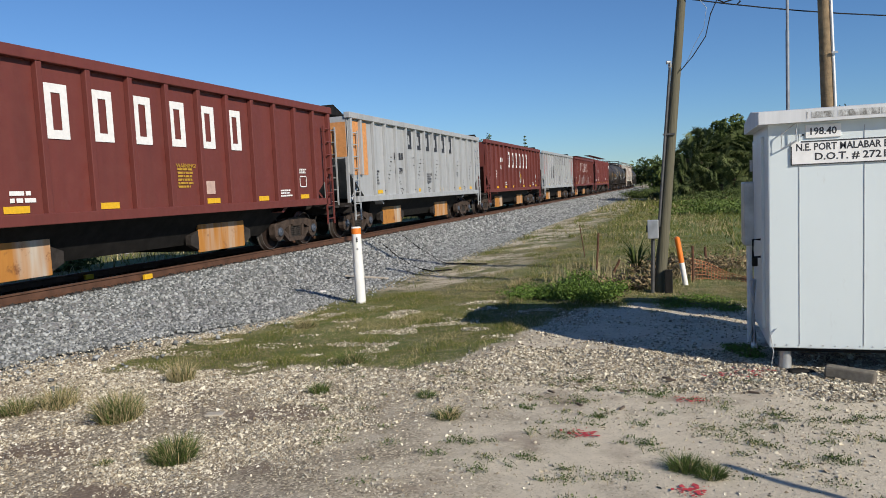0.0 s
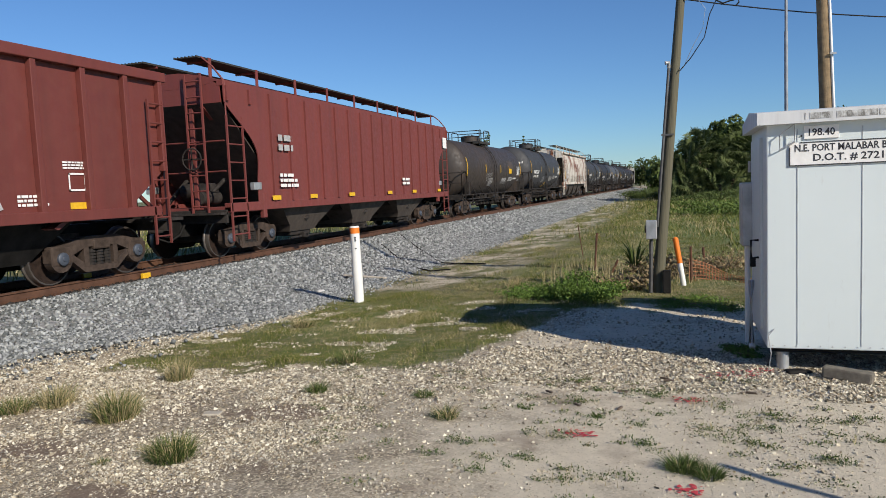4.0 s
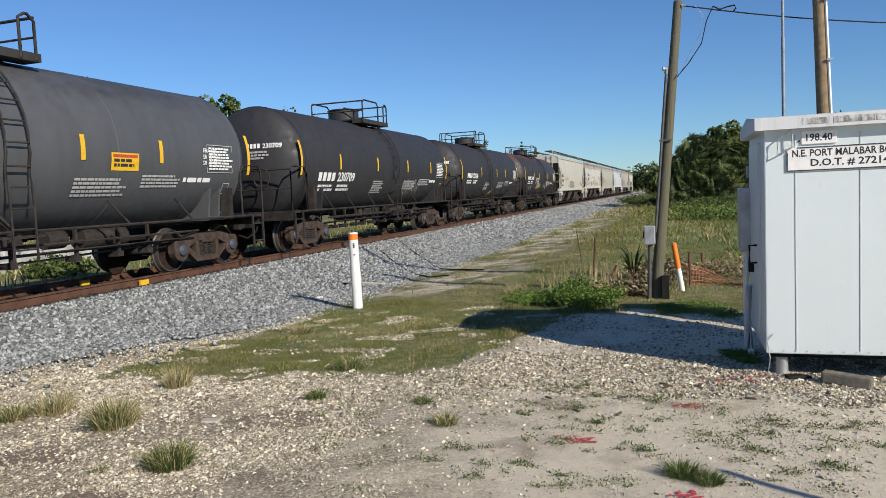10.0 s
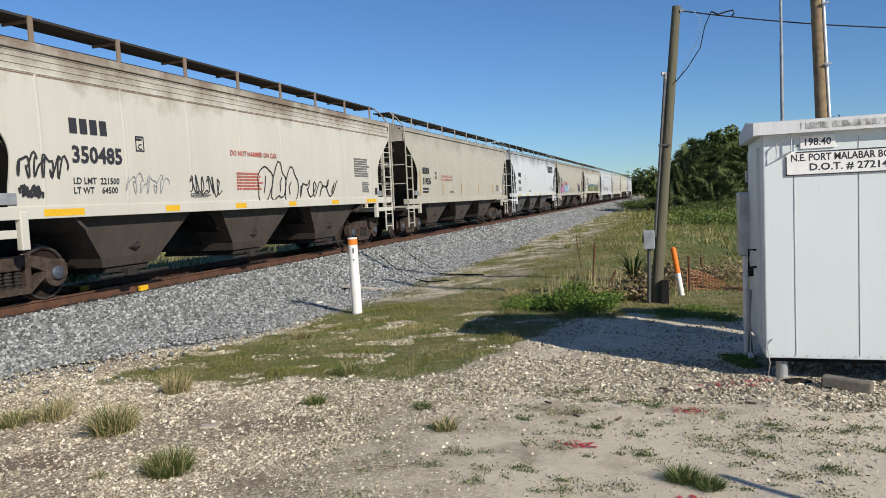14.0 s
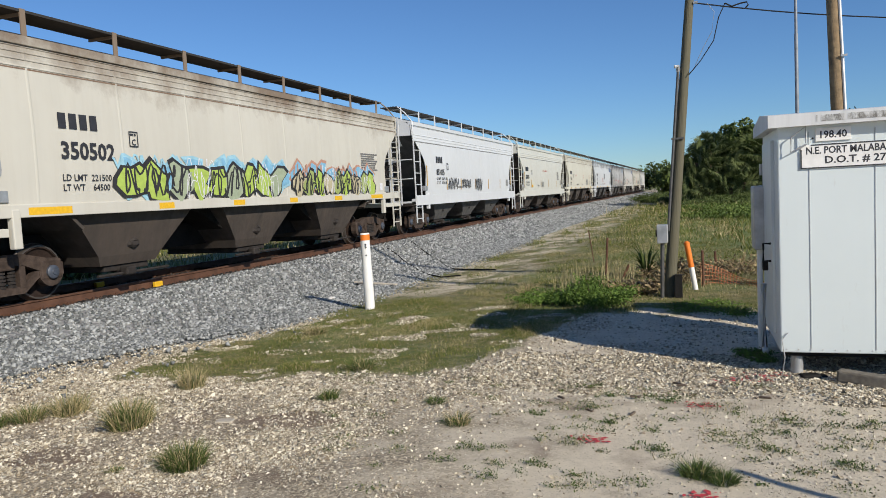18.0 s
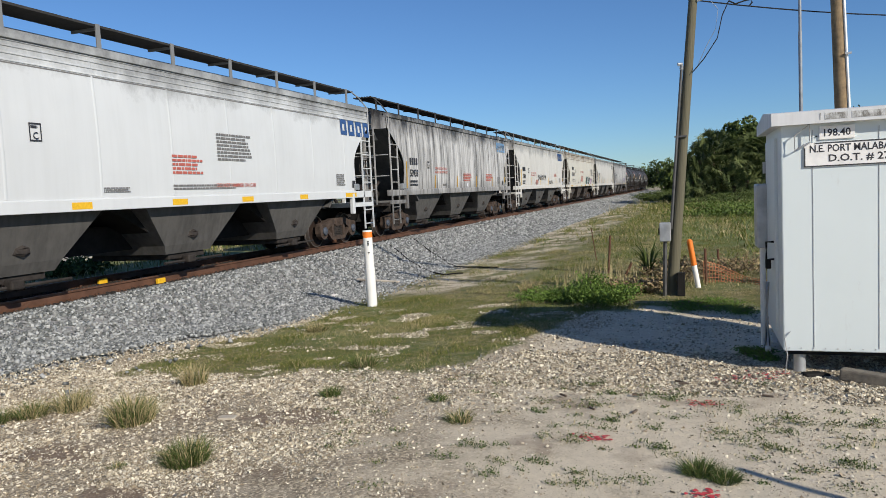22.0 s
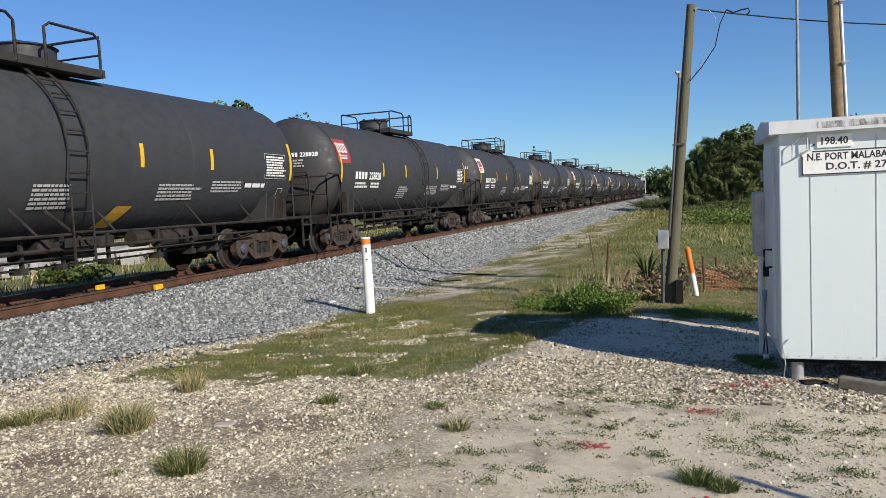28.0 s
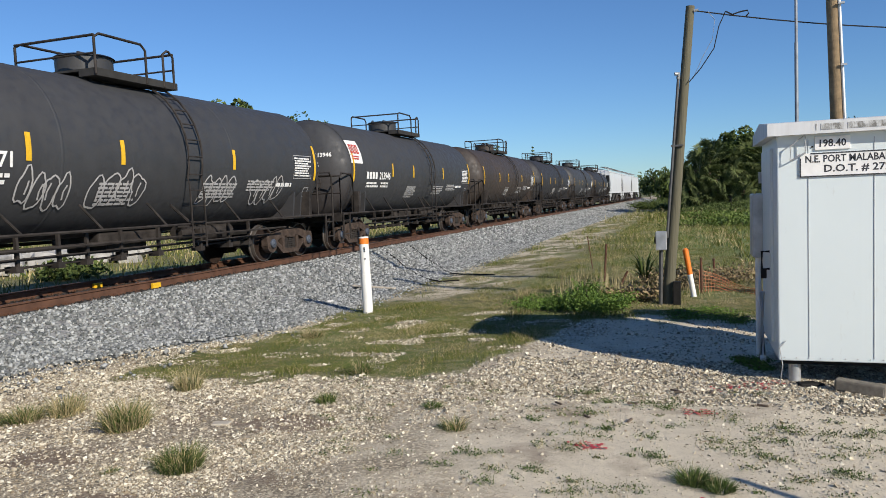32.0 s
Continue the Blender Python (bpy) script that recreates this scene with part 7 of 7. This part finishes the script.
for _ in range(24000):
    x, y = gr.uniform(-46, -16.2), gr.uniform(9, 60)
    if noise.noise((x * 0.35, y * 0.35, 8)) > -0.15:
        h = gr.uniform(0.12, 0.5)
        (green if gr.random() < 0.7 else straw).append((x, y, ground_z(x, y) - 0.01, h, 0.03, h * gr.uniform(0.2, 0.8)))
tagged(new("grass", blades(green, BLADE, "grass", 1)), "short patchy green grass", "grass", kind="stuff")
tagged(new("dry_grass", blades(straw, DRY, "dry_grass", 2)), "short straw-coloured dry grass", "grass", kind="stuff")


def tuft(x, y, r, h, count, dry, seed, name="grass_tuft", label="clump of wiry green and straw grass in the gravel", low=False):
    rr = random.Random(seed)
    pts = [[], []]
    for _ in range(count):
        a, q = rr.uniform(0, math.tau), r * rr.random() ** 0.5 * 0.55
        d = (math.cos(a), math.sin(a), 0)
        hh = h * rr.uniform(0.25, 1.1) * (1 - 0.5 * q / r)
        b = a + rr.gauss(0, 0.7)
        pts[rr.random() < dry].append((q * d[0], q * d[1], -0.005, hh, 0.004 + 0.004 * rr.random(), r * rr.uniform(0.1, 1.0) * (q / r + 0.4), math.cos(b), math.sin(b), 0))
    t = thing(name, label, "grass clump", "weeds in the gravel", pose(x, y, on_ground(x, y)))
    for p, m, n in zip(pts, (TUFT, DRY), ("green_tuft", "dry_tuft")):
        if p:
            part(n, blades(p, m, n, seed), None, t, kind="stuff")


def sprigs(x, y, r, seed, dry=False):
    """A loose flat weed: a few uneven runners with tiny leaves and bent stems."""
    rr = random.Random(seed)
    t = thing("low_weed", "sparse dry weed sprigs on bare sand" if dry else "small low green weed on bare sand", "weed", "weeds in the gravel", pose(x, y, on_ground(x, y)))
    stems, leaves = [], []
    for _ in range(rr.randint(3, 7)):
        cx, cy = rr.gauss(0, r * 0.75), rr.gauss(0, r * 0.45)
        way, run = rr.uniform(0, math.tau), r * rr.uniform(0.4, 1.1)
        for k in range(int(14 + 170 * r)):
            q = rr.random() ** 1.3 * run
            px, py = cx + q * math.cos(way) + rr.gauss(0, 0.012 + 0.12 * r), cy + q * math.sin(way) * 0.7 + rr.gauss(0, 0.009 + 0.08 * r)
            leaves.append((px, py, abs(rr.gauss(0.006, 0.010 + 0.05 * r))))
        for _ in range(int(4 + 26 * r)):
            stems.append((cx + rr.gauss(0, r * 0.3), cy + rr.gauss(0, r * 0.3), -0.003, rr.uniform(0.012, 0.03 + 0.22 * r), 0.0035, rr.uniform(0.01, 0.03 + 0.2 * r)))
    part("foliage", quads("foliage", leaves, 0.0085, DRY if dry else TUFT, seed), None, t, kind="stuff")
    part("stalk", blades(stems, DRY if dry or rr.random() < 0.4 else TUFT, "stalk", seed), None, t, kind="stuff")


TUFT = leaf_material("wiry_green_blades", (0.04, 0.07, 0.016), (0.12, 0.155, 0.045))
for i, (x, y, r, h, n, dry) in enumerate(((-6.35, 5.30, 0.28, 0.24, 260, 0.45), (-6.08, 5.55, 0.30, 0.34, 240, 0.75), (-6.6, 5.1, 0.26, 0.2, 200, 0.3), (-4.92, 5.13, 0.32, 0.40, 520, 0.55), (-3.66, 4.32, 0.27, 0.26, 480, 0.3),
                                          (-5.32, 6.50, 0.24, 0.36, 260, 0.75), (-3.35, 6.03, 0.16, 0.15, 160, 0.15), (-2.22, 5.95, 0.15, 0.07, 140, 0.05), (-5.43, 9.48, 0.28, 0.22, 300, 0.7), (-4.14, 4.13, 0.10, 0.06, 60, 0.4),
                                          (-1.84, 5.40, 0.17, 0.14, 140, 0.45), (-0.01, 4.70, 0.17, 0.13, 260, 0.08), (0.14, 4.62, 0.15, 0.10, 200, 0.05), (-3.6, 7.3, 0.25, 0.22, 240, 0.3), (-2.9, 12.9, 0.35, 0.32, 240, 0.9))):
    tuft(x, y, r * 0.95, h * 0.85, int(n * 2.2), dry, 100 + i)
for i, (x, y, r) in enumerate(((-0.48, 6.36, 0.16), (-0.21, 6.46, 0.17), (-0.89, 6.73, 0.13), (-0.81, 5.97, 0.09), (-1.26, 5.76, 0.07), (-0.76, 6.42, 0.09), (0.31, 5.38, 0.15), (0.35, 6.08, 0.24), (0.92, 5.74, 0.12), (1.11, 5.44, 0.16), (-0.55, 4.44, 0.14), (-0.96, 5.25, 0.15),
                              (-1.25, 4.42, 0.12), (-1.46, 4.93, 0.13), (-0.37, 5.54, 0.07), (-0.67, 5.61, 0.06), (0.6, 5.2, 0.15), (0.85, 5.0, 0.12), (0.65, 5.9, 0.14), (1.3, 5.9, 0.12), (-1.7, 4.6, 0.12), (-0.3, 5.1, 0.08), (-1.0, 4.7, 0.1), (0.5, 5.6, 0.09), (1.35, 5.1, 0.12), (-0.15, 5.8, 0.07))):
    sprigs(x, y, r, 140 + i)
loose, stalks = [], []
for i in range(90):
    x, y, r = gr.uniform(-3.2, 1.6), gr.uniform(3.7, 6.9), gr.uniform(0.02, 0.075)
    for _ in range(int(10 + 900 * r)):
        px, py = x + gr.gauss(0, r), y + gr.gauss(0, r * 0.5)
        loose.append((px, py, on_ground(px, py) + abs(gr.gauss(0.005, 0.012))))
    for _ in range(int(3 + 120 * r)):
        px, py = x + gr.gauss(0, r), y + gr.gauss(0, r * 0.6)
        stalks.append((px, py, on_ground(px, py), gr.uniform(0.012, 0.06), 0.0035, gr.uniform(0.01, 0.06)))
tagged(new("weed_sprigs", quads("weed_sprigs", loose, 0.0085, TUFT, 31)), "scattered tiny green weed leaves on the sand", "weeds", kind="stuff")
tagged(new("dry_stalks", blades(stalks, DRY, "dry_stalks", 32)), "scattered thin dry stalks on the sand", "weeds", kind="stuff")


def leafy_bush(x, y, r, h, count, seed, mat, label, leaf=0.035, name="bush"):
    rr = random.Random(seed)
    b = thing(name, label, "bush", m=pose(x, y, on_ground(x, y)))
    stems, pts = Shape(), []
    for _ in range(16):
        a, q = rr.uniform(0, math.tau), r * rr.random() ** 0.5
        tip = Vector((q * math.cos(a), q * math.sin(a) * 0.75, h * rr.uniform(0.5, 1.0) * (1 - 0.5 * (q / r) ** 2)))
        stems.pipe([(tip.x * 0.4, tip.y * 0.4, 0), tip * 0.7, tip], 0.006, 4)
        for _ in range(count // 16):
            s = rr.random() ** 0.6
            pts.append((tip.x * (0.4 + 0.6 * s) + rr.gauss(0, r * 0.19), tip.y * (0.4 + 0.6 * s) + rr.gauss(0, r * 0.19), max(0.01, tip.z * s + rr.gauss(0, h * 0.08))))
    part("stems", stems, BARK, b, kind="stuff")
    part("leaves", quads("leaves", pts, leaf, mat, seed), None, b, kind="stuff")


leafy_bush(-1.5, 11.35, 0.62, 0.50, 9000, 201, WEED, "bright green leafy weed bush by the pole", 0.022)
leafy_bush(-2.2, 11.8, 0.7, 0.26, 5000, 202, WEED, "low bright green weeds in the grass", 0.02)
for i, (x, y, r) in enumerate(((0.55, 8.05, 0.22), (0.62, 7.75, 0.14), (0.45, 10.6, 0.45), (-0.1, 10.9, 0.4), (0.2, 11.4, 0.5))):
    leafy_bush(x, y, r, 0.10, int(3000 * r + 300), 230 + i, WEED, "low green weeds in the cabinet's shade", 0.014, "weed_patch")
leafy_bush(-0.95, 12.6, 0.6, 0.30, 1200, 203, TWIG, "dry brown scrub at the pole's foot", 0.04)
leafy_bush(-0.2, 14.5, 1.0, 0.45, 1500, 204, TWIG, "dry brown scrub behind the pole", 0.03, "scrub")
leafy_bush(0.8, 15.2, 1.2, 0.4, 1500, 205, TWIG, "dry brown scrub behind the pole", 0.03, "scrub")
for i, (x, y, r, h) in enumerate(((3.0, 40, 3.5, 0.9), (5.0, 48, 4, 1.1), (2.0, 55, 3.0, 0.9), (4.5, 30, 2.2, 0.6), (-4.6, 86, 2.0, 1.5), (-3.5, 96, 2.5, 1.8), (-2.2, 78, 1.8, 1.2), (1.5, 66, 3, 1.2), (4.5, 69, 3, 1.6))):
    leafy_bush(x, y, r, h * 0.8, 4200, 210 + i, FIELD if y < 60 else LEAF, "broad-leaved green scrub in the field", 0.075, "scrub")
yucca = thing("yucca", "dark green spiky yucca beside the pole", "plant", m=pose(-0.91, 15.0, on_ground(-0.91, 15.0)))
swords = []
for k in range(46):
    a, e = k * 2.4, gr.uniform(0.15, 1.0)
    swords.append((0.04 * math.cos(a), 0.04 * math.sin(a), 0.05 + 0.12 * gr.random(), 0.62 * e + 0.05, 0.045, 0.48 * math.sqrt(1.05 - e * e * 0.95), math.cos(a), math.sin(a), 0.0))
part("leaves", blades(swords, TUFT, "leaves", 77), None, yucca, kind="stuff")
part("stem", Shape().cyl((0, 0, -0.05), (0, 0, 0.16), 0.06, 0.045, n=9), BARK, yucca)
reeds = []
for _ in range(420):
    a, q = gr.uniform(0, math.tau), 0.75 * gr.random() ** 0.5
    reeds.append((-1.75 + q * math.cos(a), 13.4 + 1.3 * q * math.sin(a), -0.15, gr.uniform(0.25, 0.75), 0.008, gr.uniform(0.02, 0.16)))
for _ in range(260):
    reeds.append((gr.uniform(-1.0, 0.3), gr.uniform(13.2, 15), -0.15, gr.uniform(0.15, 0.45), 0.008, gr.uniform(0.02, 0.2)))
tagged(new("dry_reeds", blades(reeds, DRY, "dry_reeds", 7)), "tall dry straw reeds by the stakes", "reeds", kind="stuff")


def palmetto(x, y):
    t = thing("palmetto", "small spiky palmetto behind the pole", "plant", m=pose(x, y, -0.12))
    s, rr = Shape(), random.Random(3)
    for k in range(40):
        a, e = rr.uniform(0, math.tau), rr.uniform(0.1, 1.4)
        d = Vector((math.cos(a) * math.cos(e), math.sin(a) * math.cos(e), math.sin(e)))
        w = d.cross(Vector((0, 0, 1))).normalized() * 0.025
        s.add([Vector((0, 0, 0.15)) - w, d * 0.5 + Vector((0, 0, 0.15)), Vector((0, 0, 0.15)) + w], [(0, 1, 2)])
    part("leaves", s, PALM, t)


palmetto(-0.55, 14.8)


# ---- stakes, net, scraps ----
RUSTED = plain("rusted_iron", (0.12, 0.055, 0.03), 0.85, 0.1, 0.4, 12, 0.4)
for a, b, r, label in (((-1.69, 14.65, -0.2), (-1.62, 14.66, 0.84), 0.022, "dark iron stake in the weeds"), ((-1.46, 14.83, -0.2), (-1.23, 14.86, 0.27), 0.025, "short leaning iron stake"), ((-2.31, 18.05, -0.25), (-2.45, 18.04, 0.80), 0.012, "thin dry stalk beside the track"),
                       ((0.16, 13.52, -0.2), (0.15, 13.52, 0.64), 0.022, "rusty stake of the plastic fence"), ((0.44, 15.74, -0.2), (0.42, 15.74, 0.42), 0.025, "rusty stake of the plastic fence")):
    thing("stake", label, "stake", "stakes by the pole", shape=Shape().cyl(a, b, r, n=8), mat=RUSTED)


def safety_net():
    net = thing("safety_fence", "sagging faded orange plastic mesh fence", "fence")
    mat = plain("faded_orange_plastic", (0.42, 0.16, 0.07), 0.7, 0, 0.3, 9)
    def at(u, v):
        x = 0.12 + 1.25 * u
        top = 0.52 - 0.42 * u ** 0.8
        return Vector((x, 13.55 + 0.25 * math.sin(u * 5) + 0.1 * v, -0.12 + v * top + 0.03 * math.sin(9 * u)))
    for k in range(8):
        part("strand", Shape().pipe([at(i / 16, k / 7) for i in range(17)], 0.006, 4), mat, net)
    for i in range(26):
        part("cross_strand", Shape().pipe([at(i / 25, k / 4) for k in range(5)], 0.005, 4), mat, net)


safety_net()
PAINT_RED = plain("red_survey_paint", (0.52, 0.05, 0.06), 0.8, 0, 0.3, 20)


def paint_splash(x, y, w, d, seed):
    rr, s = random.Random(seed), Shape()
    for _ in range(46):
        cx, cy, q = x + rr.gauss(0, w), y + rr.gauss(0, d), rr.uniform(0.005, 0.018)
        z = on_ground(cx, cy) + 0.010
        n = 7
        s.add([(cx + q * rr.uniform(0.5, 1.3) * math.cos(k * math.tau / n), cy + q * rr.uniform(0.5, 1.2) * math.sin(k * math.tau / n), z) for k in range(n)], [tuple(range(n))])
    tagged(new("paint_mark", s.mesh("paint_mark", PAINT_RED)), "red survey paint sprayed on the gravel", "paint mark", "survey marks", "stuff")


for i, (x, y, w, d) in enumerate(((0.35, 7.0, 0.14, 0.06), (0.62, 7.2, 0.10, 0.05), (0.04, 6.27, 0.09, 0.05), (-0.74, 5.20, 0.07, 0.045), (0.01, 4.36, 0.04, 0.04))):
    paint_splash(x, y, w, d, i)
for ends in ([(-9.2, 21.0), (-8.7, 20.6), (-8.14, 19.9), (-7.03, 18.04), (-6.39, 17.17), (-5.93, 16.74), (-5.33, 16.7)], [(-9.3, 23.3), (-8.96, 23.0), (-8.11, 22.0), (-6.59, 19.12), (-6.0, 18.34), (-5.64, 17.94), (-4.6, 17.47)]):
    fine = []
    for k in range(len(ends) - 1):
        for j in range(8):
            q = Vector(ends[k]).lerp(Vector(ends[k + 1]), j / 8) + Vector((0.015 * math.sin(2.1 * k + j * 0.8), 0))
            fine.append((q.x, q.y, (max(bed_z(q.x - TRACK_X), -0.19) if q.x - TRACK_X < 4.7 else on_ground(q.x, q.y)) + 0.03))
    thing("cable", "black cable lying down the ballast", "cable", "cables on the ballast", shape=Shape().pipe(fine, 0.018, 6), mat=DARK, smooth=60)
thing("pale_plank", "pale broken plank on the ballast toe", "plank", shape=Shape().rbox(-0.55, 0.55, -0.05, 0.05, 0, 0.04, 0.01), mat=plain("bleached_wood", (0.50, 0.44, 0.36), 0.9, 0, 0.2, 12), m=pose(-7.0, 15.15, -0.12, 0, 3, -4))
thing("white_scrap", "crumpled white plastic scrap on the grass", "litter", shape=Shape().rbox(-0.09, 0.09, -0.05, 0.05, 0, 0.05, 0.02), mat=CONC, m=pose(-3.56, 13.96, -0.14, 8, 5, 20))
thing("white_scrap", "small white scrap at the pole's foot", "litter", shape=Shape().rbox(-0.05, 0.05, -0.03, 0.03, 0, 0.06, 0.015), mat=CONC, m=pose(-0.75, 12.9, -0.05, 0, 20, 50))
thing("flat_stone", "flat pale concrete chip by the rail", "stone", shape=Shape().rbox(-0.22, 0.22, -0.06, 0.06, 0, 0.05, 0.02), mat=plain("pale_concrete", (0.48, 0.44, 0.38), 0.9, 0, 0.2, 9, 0.4), m=pose(-9.62, 11.95, 0.27, 0, 0, 60))
thing("flat_stone", "flat pale stone in the gravel", "stone", shape=Shape().rbox(-0.08, 0.08, -0.05, 0.05, -0.01, 0.012, 0.005), mat=plain("white_stone", (0.46, 0.41, 0.33), 0.9, 0, 0.2, 9, 0.4), m=pose(-4.06, 5.37, on_ground(-4.06, 5.37) + 0.004, 0, 0, 15))
thing("white_rock", "white limestone rock on the ballast", "stone", shape=Shape().rbox(-0.07, 0.07, -0.055, 0.055, -0.01, 0.06, 0.025), mat=plain("white_limestone", (0.66, 0.64, 0.60), 0.9, 0, 0.2, 9, 0.4), m=pose(-7.05, 13.1, -0.17, 6, 4, 30))
thing("timber_block", "weathered grey timber block by the cabinet", "timber", shape=Shape().rbox(-0.20, 0.20, -0.06, 0.06, 0, 0.11, 0.02), mat=plain("grey_timber", (0.17, 0.15, 0.12), 0.9, 0, 0.35, 14, 0.5), m=pose(1.38, 7.05, 0.0, 0, 3, -22))
thing("black_rag", "crumpled black rag by the cabinet leg", "litter", shape=Shape().rbox(-0.09, 0.09, -0.05, 0.05, -0.01, 0.05, 0.02).rbox(-0.02, 0.16, -0.03, 0.06, -0.01, 0.03, 0.012), mat=DARK, m=pose(0.98, 7.20, 0.0, 0, 0, 20))
for i in range(9):
    thing("bark_scrap", "small dark scrap of bark on the sand", "litter", "scraps on the sand", pose(gr.uniform(-1.2, 0.6), gr.uniform(5.8, 7.1), 0.015, 0, 0, gr.uniform(0, 180)), Shape().rbox(-0.045, 0.045, -0.01, 0.01, -0.012, 0.004, 0.003), BARK)


def rubble():
    pile = thing("rubble_pile", "heap of broken white concrete beyond the track", "rubble", m=pose(-24, 22, -0.3))
    rr = random.Random(8)
    mat = plain("broken_white_concrete", (0.36, 0.35, 0.33), 0.9, 0, 0.3, 3, 0.5)
    for i in range(90):
        y = rr.uniform(-5, 4.5)
        sx, sy, sz = rr.uniform(0.2, 0.6), rr.uniform(0.2, 0.7), rr.uniform(0.12, 0.32)
        o = part("slab", Shape().rbox(-sx, sx, -sy, sy, -sz, sz, 0.06), mat, pile)
        o.matrix_basis = pose(rr.gauss(0, 0.8), y, sz * 0.6 + rr.uniform(0, 0.45), rr.uniform(-25, 25), rr.uniform(-25, 25), rr.uniform(0, 180))


rubble()
for i, (x, y, r, h) in enumerate(((-19, 18, 1.2, 0.7), (-21, 30, 1.5, 1.2), (-26, 34, 2, 1.6), (-30, 45, 3, 2.5), (-34, 25, 3, 2))):
    leafy_bush(x, y, r, h, 1500, 240 + i, LEAF, "weedy scrub behind the track", 0.09, "scrub")

# pale shells and stones lying loose near the camera
spots = []
sr = random.Random(13)
while len(spots) < 225000:
    x, y = sr.uniform(-8.9, 2.2), sr.uniform(2.0, 11.5)
    if x < -7.6 and y > 8:
        continue
    left = smooth01((-1.0 - x) / 2.4)
    d = 0.02 + 0.10 * left + 0.85 * smooth01(0.5 + 1.3 * noise.noise((x * 0.7, y * 0.7, 21))) * (0.07 + 0.93 * left)
    if 6.45 + 0.3 * noise.noise((x * 1.3, 2, 5)) < y < 8.0 and x > -2.2:
        d = max(d, 0.75)
    if noise.noise((x * 0.6 + 4, y * 0.9, 31)) > 0.33:
        d *= 0.25
    if any(math.hypot(x - px, 2 * (y - py)) + 0.5 * noise.noise((x * 3, y * 3, 8)) < pr for px, py, pr in ((-3.3, 5.4, 0.5), (-5.2, 4.3, 0.5), (-3.7, 3.65, 0.4))):
        d *= 0.25
    d *= smooth01((y - 2.1 - 0.4 * noise.noise((x, y, 3))) / 0.8)
    g = grassy(x, y)
    d *= 1 - min(1.0 if noise.noise((x * 1.5, y * 2.6, 41)) < 0.22 else 0.45, g * 2.8)
    if sr.random() > d:
        continue
    near = max(0.6, min(1.4, math.hypot(x, y) / 6))
    spots.append((x, y, on_ground(x, y) + 0.001, sr.uniform(0.011, 0.024) * near * sr.choice((0.7, 0.9, 1, 1, 1.7))))
for _ in range(900):
    s, lat = sr.uniform(5.5, 8.5), sr.uniform(2.95, 3.7)
    spots.append((*on_track(s, lat, max(bed_z(lat), -0.19) + 0.004)[0], 0.028))
scatter_stones("shell_gravel", "loose pale crushed shell and limestone gravel", "gravel", SHELL, spots, 0.62, True)
# unseen post, added to cast a streak of shadow on the sand
thing("marker_post", "slim grey post out of view, added for its shadow", "post", shape=Shape().cyl((3.6, 2.65, -0.05), (3.62, 2.63, 2.25), 0.03, n=10), mat=GALV, smooth=40)
# unseen case, added to cast the second shadow beyond the cabinet's
case = thing("relay_case", "tall white case out of view, added for its shadow", "cabinet")
part("body", Shape().rbox(2.95, 3.55, 8.45, 9.0, 0.12, 2.5, 0.015), CABINET, case)
part("roof", Shape().rbox(2.90, 3.60, 8.40, 9.05, 2.5, 2.56, 0.02), CABINET, case)
part("plinth", Shape().rbox(2.98, 3.52, 8.48, 8.97, -0.05, 0.12, 0.01), BED, case)


# ---- what moves ----
def car_pose(s):
    a, b = on_track(s - 6.2, 0, RAIL_Z)[0], on_track(s + 6.2, 0, RAIL_Z)[0]
    d, c = b - a, (a + b) / 2
    return pose(c.x, c.y, c.z, 0, 0, math.degrees(math.atan2(-d.x, d.y)))


def motions():
    for i, ((k, base, p, ob), a) in enumerate(zip(CARS, MIDS)):
        mid = a + SHIFTS.get(i, 0.0)
        walk(ob, [(t, car_pose(mid - move_train(t))) for t in range(33)])


motions()
